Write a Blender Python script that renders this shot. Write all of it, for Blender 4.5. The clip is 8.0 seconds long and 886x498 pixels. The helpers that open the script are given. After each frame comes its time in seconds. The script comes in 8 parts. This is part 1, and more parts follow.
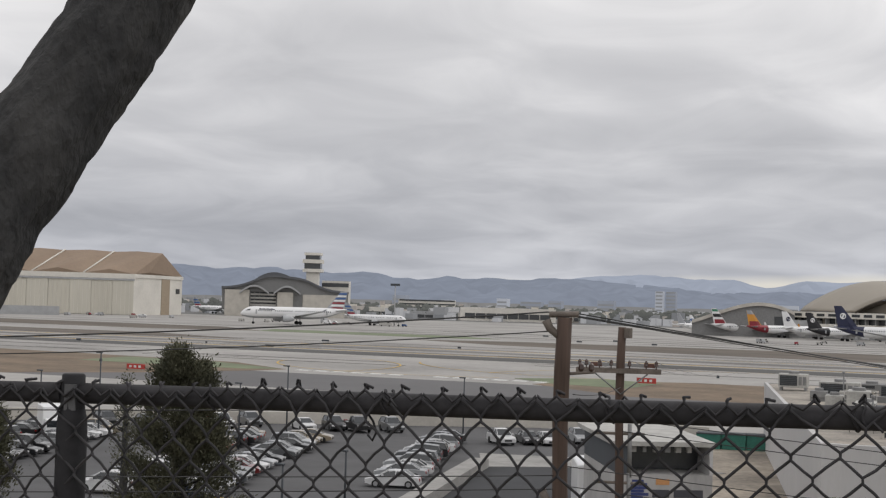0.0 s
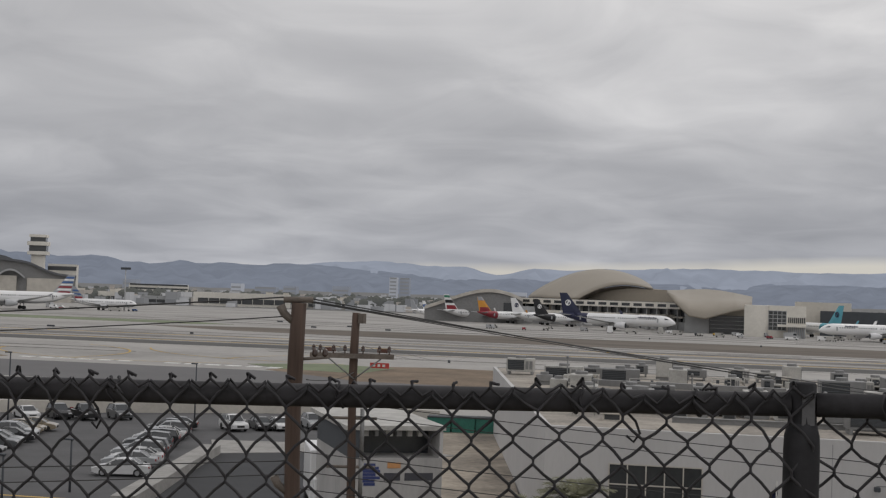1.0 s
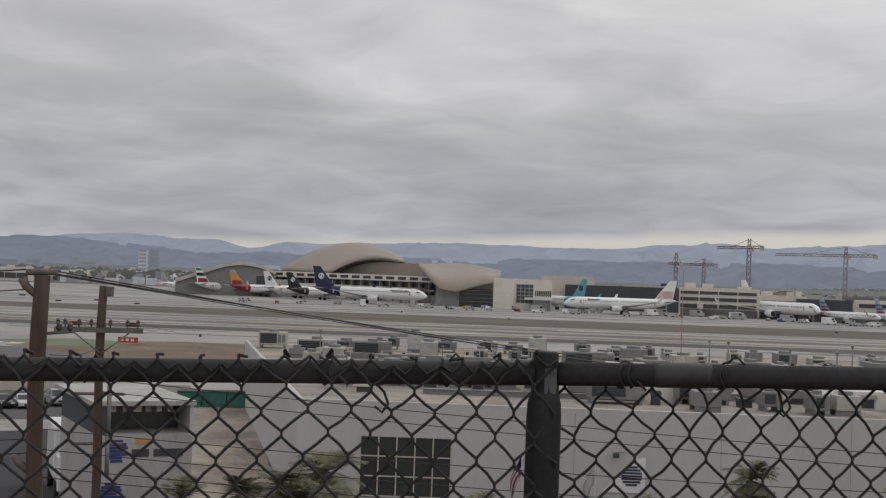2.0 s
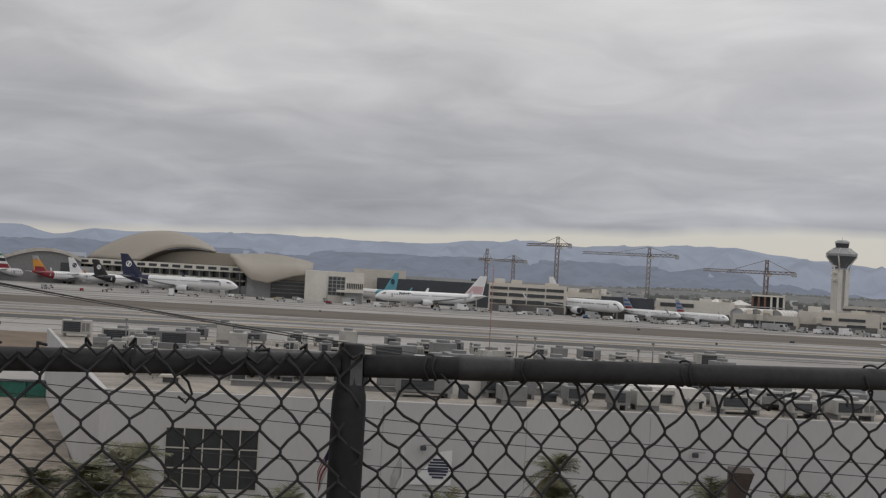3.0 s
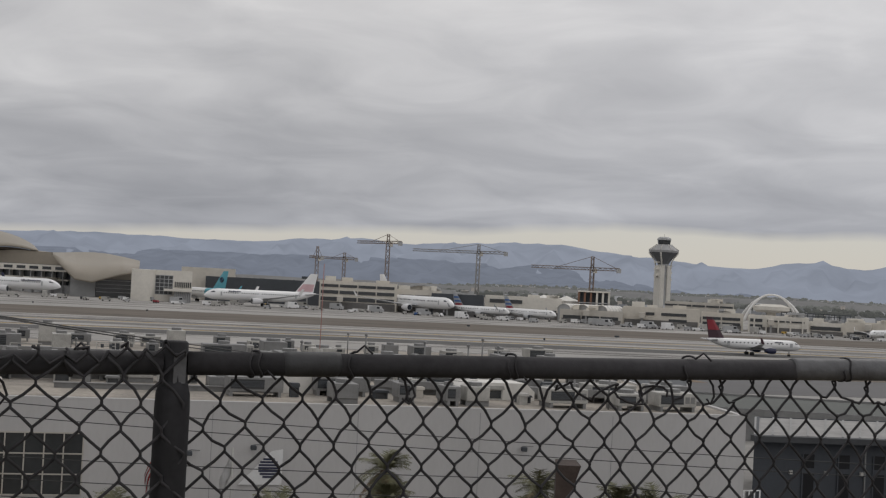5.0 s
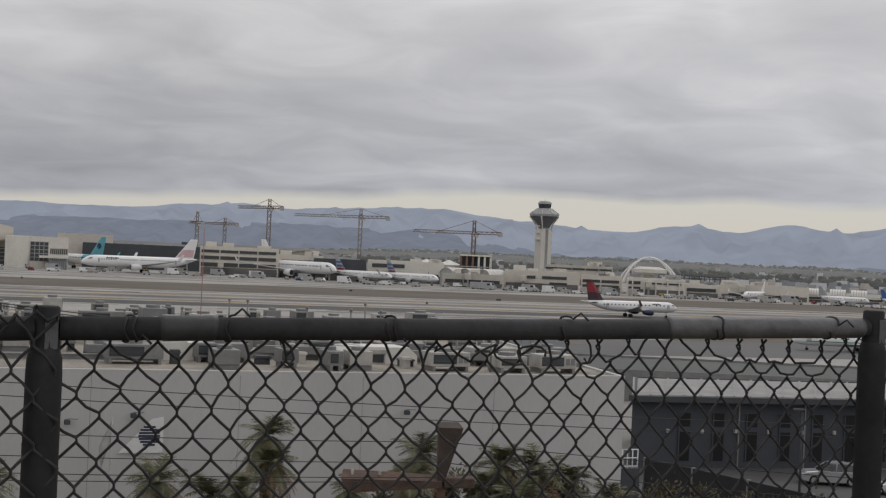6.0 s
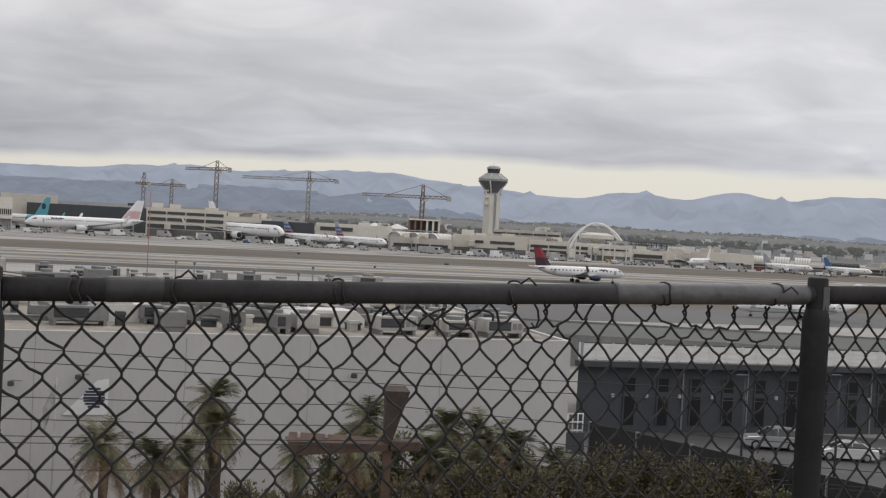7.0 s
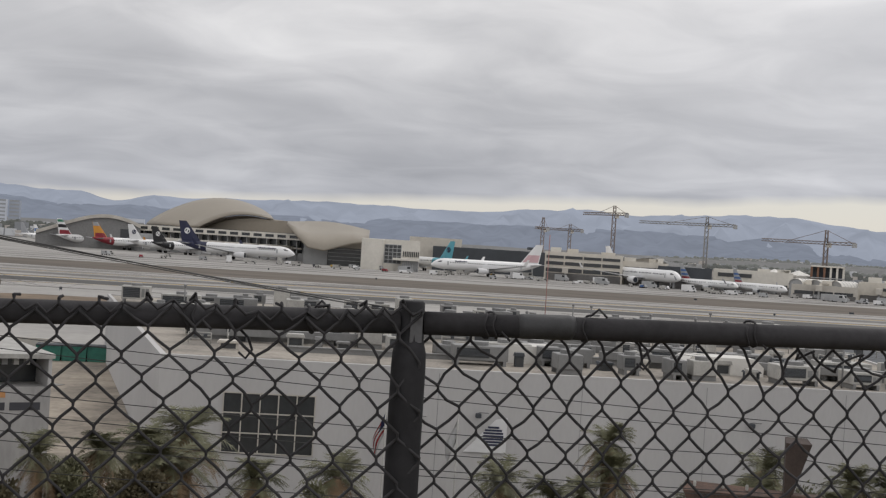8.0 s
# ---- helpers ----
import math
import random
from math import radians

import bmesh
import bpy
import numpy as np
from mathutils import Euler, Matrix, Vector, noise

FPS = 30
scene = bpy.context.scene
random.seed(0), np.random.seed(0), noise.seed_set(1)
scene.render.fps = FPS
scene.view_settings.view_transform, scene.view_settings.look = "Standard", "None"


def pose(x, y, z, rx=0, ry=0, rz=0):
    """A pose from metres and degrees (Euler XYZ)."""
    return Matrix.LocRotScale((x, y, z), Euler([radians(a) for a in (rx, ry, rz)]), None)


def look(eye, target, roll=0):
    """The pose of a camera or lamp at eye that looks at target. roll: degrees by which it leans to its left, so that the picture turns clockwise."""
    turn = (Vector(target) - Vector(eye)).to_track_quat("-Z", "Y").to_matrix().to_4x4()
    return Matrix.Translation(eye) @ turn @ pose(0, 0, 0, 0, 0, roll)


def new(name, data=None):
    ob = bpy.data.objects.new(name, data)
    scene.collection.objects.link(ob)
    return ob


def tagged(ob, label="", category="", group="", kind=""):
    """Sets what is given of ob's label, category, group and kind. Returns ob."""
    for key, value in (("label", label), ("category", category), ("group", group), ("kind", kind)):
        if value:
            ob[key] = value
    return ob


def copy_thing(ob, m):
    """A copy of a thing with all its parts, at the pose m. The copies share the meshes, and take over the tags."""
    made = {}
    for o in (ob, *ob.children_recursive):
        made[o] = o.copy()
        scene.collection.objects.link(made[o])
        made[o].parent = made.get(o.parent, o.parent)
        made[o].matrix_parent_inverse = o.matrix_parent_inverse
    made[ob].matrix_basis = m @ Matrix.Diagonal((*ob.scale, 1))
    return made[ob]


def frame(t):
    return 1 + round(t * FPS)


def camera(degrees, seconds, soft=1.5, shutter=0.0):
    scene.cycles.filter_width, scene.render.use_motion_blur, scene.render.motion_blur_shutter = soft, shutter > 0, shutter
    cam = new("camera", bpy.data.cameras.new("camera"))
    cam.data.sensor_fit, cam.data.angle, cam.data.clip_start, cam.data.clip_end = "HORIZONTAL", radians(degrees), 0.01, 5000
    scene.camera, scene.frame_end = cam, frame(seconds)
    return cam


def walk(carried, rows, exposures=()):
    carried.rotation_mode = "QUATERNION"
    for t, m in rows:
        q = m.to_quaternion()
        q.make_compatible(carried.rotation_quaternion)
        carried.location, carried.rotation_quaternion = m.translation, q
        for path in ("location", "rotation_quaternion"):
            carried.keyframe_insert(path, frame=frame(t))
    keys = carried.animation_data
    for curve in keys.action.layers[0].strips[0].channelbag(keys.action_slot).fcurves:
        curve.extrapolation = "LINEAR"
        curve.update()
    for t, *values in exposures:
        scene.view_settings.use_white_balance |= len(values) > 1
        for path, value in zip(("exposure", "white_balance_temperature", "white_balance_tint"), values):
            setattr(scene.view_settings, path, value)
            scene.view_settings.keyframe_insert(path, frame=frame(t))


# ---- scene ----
# camera and walk
cam = camera(35.95, 8.0, soft=1.25)
PATH = [
    (0.0, pose(-0.022, -0.001, 16.507, 92.230, -1.630, 31.732)),
    (0.3, pose(-0.020, -0.002, 16.508, 92.476, -1.575, 27.727)),
    (0.5, pose(-0.018, -0.002, 16.508, 92.121, -1.870, 25.391)),
    (0.7, pose(-0.016, -0.002, 16.508, 92.195, -1.502, 23.759)),
    (1.0, pose(-0.014, -0.003, 16.507, 91.964, -1.958, 20.645)),
    (1.3, pose(-0.012, 0.002, 16.507, 91.941, -1.861, 17.036)),
    (1.5, pose(-0.011, 0.005, 16.507, 91.850, -1.785, 15.015)),
    (1.8, pose(-0.011, 0.007, 16.505, 91.033, -1.853, 13.636)),
    (2.0, pose(-0.011, 0.009, 16.504, 91.208, -2.094, 10.322)),
    (2.2, pose(-0.006, 0.005, 16.504, 90.539, -2.452, 8.470)),
    (3.3, pose(-0.001, -0.014, 16.504, 92.108, -2.773, 0.735)),
    (3.5, pose(0.001, -0.021, 16.503, 92.761, -2.305, -0.041)),
    (3.7, pose(0.002, -0.016, 16.503, 92.938, -2.517, -0.916)),
    (4.0, pose(0.003, -0.009, 16.502, 93.614, -3.122, -2.730)),
    (4.2, pose(0.003, -0.004, 16.502, 93.240, -2.875, -3.678)),
    (5.3, pose(0.007, 0.014, 16.498, 91.408, -3.106, -5.719)),
    (5.5, pose(0.009, 0.020, 16.497, 91.657, -2.355, -8.578)),
    (5.7, pose(0.010, 0.018, 16.496, 90.879, -2.257, -8.757)),
    (6.0, pose(0.012, 0.014, 16.495, 90.290, -2.538, -9.590)),
    (6.3, pose(0.013, 0.016, 16.495, 89.810, -2.789, -11.049)),
    (6.5, pose(0.014, 0.018, 16.495, 89.065, -2.907, -10.898)),
    (6.8, pose(0.013, 0.020, 16.494, 88.871, -2.904, -11.307)),
    (7.0, pose(0.013, 0.022, 16.494, 88.891, -3.119, -11.756)),
    (7.2, pose(0.012, 0.023, 16.492, 88.862, -3.146, -11.913)),
    (7.5, pose(0.010, 0.024, 16.490, 88.519, -3.982, -11.287)),
    (7.7, pose(0.002, 0.022, 16.488, 88.592, -3.263, -5.934)),
    (7.9, pose(-0.007, 0.019, 16.485, 89.254, -3.319, 1.657)),
    (8.0, pose(-0.011, 0.018, 16.484, 89.803, -3.603, 4.794)),
]
walk(cam, PATH, exposures=((0.0, 0.27), (0.5, 0.07), (1.0, -0.07), (1.5, -0.12), (2.0, -0.08), (3.5, -0.22), (4.0, -0.31), (5.5, -0.10), (6.0, -0.10), (6.5, 0.08), (7.0, 0.22), (7.5, 0.26), (8.0, 0.18)))

# world: overcast sky with soft cloud banks, one veiled sun
world = bpy.data.worlds.new("overcast_sky")
scene.world = world
world.use_nodes = True
wn, wl = world.node_tree.nodes, world.node_tree.links
wn.clear()


def wnode(kind, **values):
    n = wn.new(kind)
    for k, v in values.items():
        n.inputs[k].default_value = v
    return n


def wmath(op, a, b=None):
    n = wn.new("ShaderNodeMath")
    n.operation = op
    for i, v in enumerate((a, b)):
        if v is None:
            continue
        if isinstance(v, (int, float)):
            n.inputs[i].default_value = v
        else:
            wl.new(v, n.inputs[i])
    return n.outputs[0]


def wramp(fac, stops):
    n = wn.new("ShaderNodeValToRGB")
    while len(n.color_ramp.elements) < len(stops):
        n.color_ramp.elements.new(0.5)
    for e, (p, c) in zip(n.color_ramp.elements, stops):
        e.position, e.color = p, (*c, 1)
    wl.new(fac, n.inputs[0])
    return n.outputs[0]


def wmix(mode, fac, a, b):
    n = wn.new("ShaderNodeMix")
    n.data_type, n.blend_type = "RGBA", mode
    for sock, v in ((n.inputs[0], fac), (n.inputs[6], a), (n.inputs[7], b)):
        if isinstance(v, (int, float, tuple)):
            sock.default_value = v
        else:
            wl.new(v, sock)
    return n.outputs[2]


wco = wn.new("ShaderNodeTexCoord").outputs["Generated"]
wsep = wn.new("ShaderNodeSeparateXYZ")
wl.new(wco, wsep.inputs[0])
wup = wmath("MAXIMUM", wsep.outputs[2], 0.0)
wden = wmath("ADD", wup, 0.16)
wcomb = wn.new("ShaderNodeCombineXYZ")
wl.new(wmath("DIVIDE", wsep.outputs[0], wden), wcomb.inputs[0])
wl.new(wmath("DIVIDE", wsep.outputs[1], wden), wcomb.inputs[1])
big = wnode("ShaderNodeTexNoise", Scale=0.62, Detail=3.5, Roughness=0.5, Distortion=0.5)
wl.new(wcomb.outputs[0], big.inputs["Vector"])
fine = wnode("ShaderNodeTexNoise", Scale=2.5, Detail=6.0, Roughness=0.52, Distortion=0.7)
wl.new(wcomb.outputs[0], fine.inputs["Vector"])
mixed = wmath("ADD", wmath("MULTIPLY", big.outputs[0], 0.68), wmath("MULTIPLY", fine.outputs[0], 0.32))
cloud = wramp(mixed, [(0.34, (0.385, 0.387, 0.402)), (0.46, (0.475, 0.475, 0.487)), (0.54, (0.56, 0.557, 0.565)), (0.66, (0.70, 0.693, 0.692))])
# the cloud deck darkens low down, and a paler clear strip shows under its edge to the north-east
low = wramp(wup, [(0.0, (0.73, 0.75, 0.80)), (0.05, (0.64, 0.655, 0.69)), (0.12, (0.85, 0.855, 0.87)), (0.24, (1.14, 1.13, 1.12))])
deck = wmix("MULTIPLY", 1.0, cloud, low)
# the deck is thinner, and so lighter, towards the north-east
thin = wmath("ADD", wmath("MINIMUM", wmath("MULTIPLY", wmath("MAXIMUM", wsep.outputs[0], 0.0), 0.75), 0.2), 1.0)
deck = wmix("MULTIPLY", 1.0, deck, thin)
edge_noise = wnode("ShaderNodeTexNoise", Scale=9.0, Detail=4.0)
wl.new(wco, edge_noise.inputs["Vector"])
east = wmath("ADD", wmath("MULTIPLY", wsep.outputs[0], 0.05), 0.042)
east = wmath("MINIMUM", wmath("MAXIMUM", east, 0.0), 0.052)
edge = wmath("SUBTRACT", wmath("ADD", east, wmath("MULTIPLY", edge_noise.outputs[0], 0.016)), wmath("ADD", wup, 0.008))
strip = wmath("MULTIPLY", edge, 130.0)
strip_n = wn.new("ShaderNodeClamp")
wl.new(strip, strip_n.inputs[0])
sky_tint = wn.new("ShaderNodeTexSky")
sky_tint.sky_type, sky_tint.sun_disc = "NISHITA", False
sky_tint.sun_elevation, sky_tint.sun_rotation = radians(50), radians(25)
sky_col = wmix("MIX", 0.985, sky_tint.outputs[0], (0.43, 0.416, 0.396, 1))
whole = wmix("MIX", strip_n.outputs[0], deck, sky_col)
bg = wnode("ShaderNodeBackground", Strength=1.15)
wl.new(whole, bg.inputs[0])
wout = wn.new("ShaderNodeOutputWorld")
wl.new(bg.outputs[0], wout.inputs[0])

sun = new("sun", bpy.data.lights.new("sun", "SUN"))
sun.data.energy, sun.data.angle, sun.data.color = 0.5, radians(30), (1.0, 0.97, 0.93)
sun.matrix_world = look((160, 420, 420), (0, 100, 0))


# ---------------------------------------------------------------- helpers
def part(name, bm, material, parent=None, label="", smooth=False):
    """One mesh object from a bmesh, under parent."""
    me = bpy.data.meshes.new(name)
    if smooth:
        for f in bm.faces:
            f.smooth = True
    bm.to_mesh(me)
    bm.free()
    ob = new(name, me)
    for m in material if isinstance(material, (list, tuple)) else (material,):
        me.materials.append(m)
    if parent:
        ob.parent = parent
    if label:
        ob["label"] = label
    return ob


def thing(name, m, label, category, group="", kind=""):
    ob = new(name)
    ob.matrix_basis = m
    ob.empty_display_size = 0.3
    return tagged(ob, label, category, group, kind)


def box(bm, x0, y0, z0, x1, y1, z1, mi=0):
    vs = [bm.verts.new(p) for p in ((x0, y0, z0), (x1, y0, z0), (x1, y1, z0), (x0, y1, z0), (x0, y0, z1), (x1, y0, z1), (x1, y1, z1), (x0, y1, z1))]
    for f in ((3, 2, 1, 0), (4, 5, 6, 7), (0, 1, 5, 4), (1, 2, 6, 5), (2, 3, 7, 6), (3, 0, 4, 7)):
        bm.faces.new([vs[i] for i in f]).material_index = mi
    return vs


def prism(bm, pts, z0, z1, mi=0):
    """An upright prism on a plan outline, anticlockwise from above."""
    lo = [bm.verts.new((p[0], p[1], z0)) for p in pts]
    hi = [bm.verts.new((p[0], p[1], z1)) for p in pts]
    n = len(pts)
    bm.faces.new(lo[::-1]).material_index = mi
    bm.faces.new(hi).material_index = mi
    for i in range(n):
        bm.faces.new((lo[i], lo[(i + 1) % n], hi[(i + 1) % n], hi[i])).material_index = mi


def extrude_y(bm, prof, y0, y1, mi=0):
    """A profile in x and z, drawn out along y."""
    a = [bm.verts.new((x, y0, z)) for x, z in prof]
    b = [bm.verts.new((x, y1, z)) for x, z in prof]
    n = len(prof)
    bm.faces.new(a).material_index = mi
    bm.faces.new(b[::-1]).material_index = mi
    for i in range(n):
        bm.faces.new((a[(i + 1) % n], a[i], b[i], b[(i + 1) % n])).material_index = mi
    bmesh.ops.recalc_face_normals(bm, faces=bm.faces)


def tube(bm, pts, r, n=8, caps=True, mi=0):
    """A round tube through points; r is one radius or a list."""
    pts = [Vector(p) for p in pts]
    rs = r if isinstance(r, (list, tuple)) else [r] * len(pts)
    rings = []
    ref = None
    for i, p in enumerate(pts):
        d = (pts[min(i + 1, len(pts) - 1)] - pts[max(i - 1, 0)]).normalized()
        if ref is None or abs(ref.dot(d)) > 0.95:
            ref = Vector((0, 0, 1)) if abs(d.z) < 0.9 else Vector((1, 0, 0))
        a = d.cross(ref).normalized()
        b = d.cross(a).normalized()
        ref = a.cross(d)
        rings.append([bm.verts.new(p + rs[i] * (math.cos(k * math.tau / n) * a + math.sin(k * math.tau / n) * b)) for k in range(n)])
    for q, w in zip(rings, rings[1:]):
        for k in range(n):
            f = bm.faces.new((q[k], w[k], w[(k + 1) % n], q[(k + 1) % n]))
            f.smooth, f.material_index = True, mi
    if caps and n > 2:
        bm.faces.new(rings[0]).material_index = mi
        bm.faces.new(rings[-1][::-1]).material_index = mi
    return rings


def lathe(bm, prof, n=24, mi=0):
    """A profile of (radius, z) turned round z."""
    rings = [[bm.verts.new((r * math.cos(k * math.tau / n), r * math.sin(k * math.tau / n), z)) for k in range(n)] for r, z in prof]
    for q, w in zip(rings, rings[1:]):
        for k in range(n):
            bm.faces.new((q[k], q[(k + 1) % n], w[(k + 1) % n], w[k])).material_index = mi
    bm.faces.new(rings[0][::-1]).material_index = mi
    bm.faces.new(rings[-1]).material_index = mi


def at(az, d, z=0.0):
    """A place by bearing from the look-out (degrees, to the right of north), distance and height."""
    a = radians(az)
    return Vector((d * math.sin(a), d * math.cos(a), z))


EYE = 16.5


def el(deg, d):
    """Height that shows at an angle above the eye's level at a distance."""
    return EYE + d * math.tan(radians(deg))


HEAD = radians(10)


def af(u, v, z=0.0):
    """Airfield plan: u along the runways, v away from the look-out."""
    return Vector((u * math.cos(HEAD) - v * math.sin(HEAD), u * math.sin(HEAD) + v * math.cos(HEAD), z))


def turn(p, deg, z=None):
    return pose(p[0], p[1], p[2] if z is None else z, 0, 0, deg)


MATS = {}


def mat(name, col, rough=0.7, var=0.25, scale=1.0, fine=12.0, bump=0.15, metal=0.0, obj=False, spec=0.5, streak=None, tint=None, coat=0.0):
    """A worn surface: colour varied at two scales in world or object metres, with relief."""
    if name in MATS:
        return MATS[name]
    m = bpy.data.materials.new(name)
    m.use_nodes = True
    nt = m.node_tree
    b = nt.nodes["Principled BSDF"]
    b.inputs["Roughness"].default_value = rough
    b.inputs["Metallic"].default_value = metal
    b.inputs["Specular IOR Level"].default_value = spec
    b.inputs["Coat Weight"].default_value = coat
    co = nt.nodes.new("ShaderNodeTexCoord")
    src = co.outputs["Object"]
    if not obj:
        src = nt.nodes.new("ShaderNodeNewGeometry").outputs["Position"]
    if streak:
        mp = nt.nodes.new("ShaderNodeMapping")
        mp.inputs["Scale"].default_value = streak
        nt.links.new(src, mp.inputs[0])
        src = mp.outputs[0]
    n1 = nt.nodes.new("ShaderNodeTexNoise")
    n1.inputs["Scale"].default_value, n1.inputs["Detail"].default_value, n1.inputs["Roughness"].default_value = scale, 5, 0.6
    n2 = nt.nodes.new("ShaderNodeTexNoise")
    n2.inputs["Scale"].default_value, n2.inputs["Detail"].default_value = fine, 4
    for n in (n1, n2):
        nt.links.new(src, n.inputs["Vector"])
    s = nt.nodes.new("ShaderNodeMath")
    s.operation = "MULTIPLY_ADD"
    nt.links.new(n2.outputs[0], s.inputs[0])
    s.inputs[1].default_value = 0.45
    nt.links.new(n1.outputs[0], s.inputs[2])
    r = nt.nodes.new("ShaderNodeMapRange")
    nt.links.new(s.outputs[0], r.inputs[0])
    r.inputs[1].default_value, r.inputs[2].default_value = 0.45, 1.0
    mix = nt.nodes.new("ShaderNodeMix")
    mix.data_type = "RGBA"
    nt.links.new(r.outputs[0], mix.inputs[0])
    lo = tint or [c * (1 - var) for c in col]
    mix.inputs[6].default_value = (*lo, 1)
    mix.inputs[7].default_value = (*[min(1, c * (1 + var * 0.6)) for c in col], 1)
    nt.links.new(mix.outputs[2], b.inputs["Base Color"])
    rr = nt.nodes.new("ShaderNodeMapRange")
    nt.links.new(n2.outputs[0], rr.inputs[0])
    rr.inputs[3].default_value, rr.inputs[4].default_value = max(0.02, rough - 0.08), min(1, rough + 0.08)
    nt.links.new(rr.outputs[0], b.inputs["Roughness"])
    if bump:
        bp = nt.nodes.new("ShaderNodeBump")
        bp.inputs["Strength"].default_value = bump
        bp.inputs["Distance"].default_value = 0.02
        nt.links.new(n2.outputs[0], bp.inputs["Height"])
        nt.links.new(bp.outputs[0], b.inputs["Normal"])
    MATS[name] = m
    return m


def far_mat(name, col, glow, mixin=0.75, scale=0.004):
    """Distant backdrop: surface colour, plus the haze of miles of air painted as emission."""
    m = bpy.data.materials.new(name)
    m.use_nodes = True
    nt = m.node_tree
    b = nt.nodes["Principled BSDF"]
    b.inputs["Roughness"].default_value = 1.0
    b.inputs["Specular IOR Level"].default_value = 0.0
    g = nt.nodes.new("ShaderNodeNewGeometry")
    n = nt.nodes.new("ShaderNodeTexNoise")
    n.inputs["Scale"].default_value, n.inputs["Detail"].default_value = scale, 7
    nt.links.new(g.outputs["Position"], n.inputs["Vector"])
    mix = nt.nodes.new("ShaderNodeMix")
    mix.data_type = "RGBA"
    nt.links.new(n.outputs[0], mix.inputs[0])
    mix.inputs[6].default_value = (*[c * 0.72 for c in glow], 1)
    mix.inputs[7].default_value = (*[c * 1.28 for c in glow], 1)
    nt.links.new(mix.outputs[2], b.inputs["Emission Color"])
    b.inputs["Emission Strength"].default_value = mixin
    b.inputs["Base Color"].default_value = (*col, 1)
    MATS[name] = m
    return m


def glass(name, col=(0.042, 0.046, 0.05), rough=0.22):
    m = mat(name, col, rough, var=0.3, scale=0.8, fine=3, bump=0.0, spec=0.8)
    return m


def paint_mat(name):
    """Car paint: the colour is the object's own."""
    m = bpy.data.materials.new(name)
    m.use_nodes = True
    nt = m.node_tree
    b = nt.nodes["Principled BSDF"]
    oi = nt.nodes.new("ShaderNodeObjectInfo")
    n = nt.nodes.new("ShaderNodeTexNoise")
    n.inputs["Scale"].default_value = 3.0
    mix = nt.nodes.new("ShaderNodeMix")
    mix.data_type, mix.blend_type = "RGBA", "MULTIPLY"
    mix.inputs[0].default_value = 0.25
    nt.links.new(oi.outputs["Color"], mix.inputs[6])
    nt.links.new(n.outputs[0], mix.inputs[7])
    nt.links.new(mix.outputs[2], b.inputs["Base Color"])
    b.inputs["Roughness"].default_value = 0.3
    b.inputs["Coat Weight"].default_value = 0.6
    MATS[name] = m
    return m


M_CONC = mat("airfield_concrete", (0.33, 0.317, 0.30), 0.9, 0.4, 0.02, 0.5, 0.1, streak=(1, 1, 1))
M_ASPH = mat("asphalt", (0.085, 0.084, 0.087), 0.9, 0.35, 0.15, 6, 0.3)
M_SHOULDER = mat("runway_rubbered_asphalt", (0.075, 0.073, 0.07), 0.9, 0.3, 0.03, 0.6, 0.1)
M_GRASS = mat("dry_grass", (0.128, 0.106, 0.084), 1.0, 0.45, 0.05, 0.5, 0.3, tint=(0.06, 0.05, 0.04), streak=(0.35, 1, 1))
M_GREEN = mat("green_painted_island", (0.16, 0.19, 0.11), 0.95, 0.35, 0.08, 0.8)
M_HILL = mat("hillside_scrub", (0.14, 0.11, 0.07), 1.0, 0.5, 0.5, 5, 0.5, tint=(0.06, 0.055, 0.03))
M_WHITEWALL = mat("white_painted_wall", (0.50, 0.49, 0.485), 0.85, 0.10, 0.25, 8, 0.1, streak=(1, 1, 0.25))
M_ROOFTAN = mat("tan_gravel_roof", (0.34, 0.305, 0.26), 0.95, 0.5, 0.35, 5, 0.3, tint=(0.13, 0.12, 0.11))
M_GREYMET = mat("galvanised_sheet", (0.23, 0.23, 0.228), 0.55, 0.25, 1.2, 14, 0.1, metal=0.25)
M_PALEMET = mat("pale_enamelled_sheet", (0.42, 0.41, 0.385), 0.6, 0.35, 1.0, 9, 0.1)
M_DARKBLD = mat("dark_grey_cladding", (0.06, 0.067, 0.076), 0.75, 0.2, 0.2, 5, 0.1)
M_DARKGLASS = glass("dark_window_glass")
M_BLACK = mat("black_vinyl_coating", (0.044, 0.042, 0.045), 0.75, 0.55, 7, 60, 0.08, spec=0.3)
M_POST = mat("black_post_coating", (0.029, 0.0285, 0.031), 0.8, 0.5, 6, 50, 0.1, spec=0.25)
M_SLEEVE = mat("scuffed_dark_sleeve", (0.038, 0.038, 0.04), 0.6, 0.5, 12, 60, 0.1)
M_WORNGREY = mat("worn_galvanised_pipe", (0.115, 0.115, 0.12), 0.55, 0.5, 7, 50, 0.15, metal=0.2)
M_WOOD = mat("weathered_pole_wood", (0.095, 0.064, 0.05), 0.95, 0.5, 1.5, 16, 0.6, streak=(1, 1, 0.06))
M_WOODGREY = mat("grey_crossarm_wood", (0.17, 0.145, 0.125), 0.95, 0.4, 3, 20, 0.5)
M_WIRE = mat("black_cable", (0.03, 0.03, 0.03), 0.6, 0.2, 2, 9, 0)
M_BEIGE = mat("beige_terminal_render", (0.64, 0.60, 0.53), 0.85, 0.18, 0.03, 0.6, 0.1)
M_CREAM = mat("cream_concrete", (0.69, 0.66, 0.60), 0.85, 0.18, 0.04, 0.7, 0.1)
M_TANROOF = mat("bronze_metal_roof", (0.295, 0.262, 0.215), 0.6, 0.15, 0.02, 0.5, 0.05)
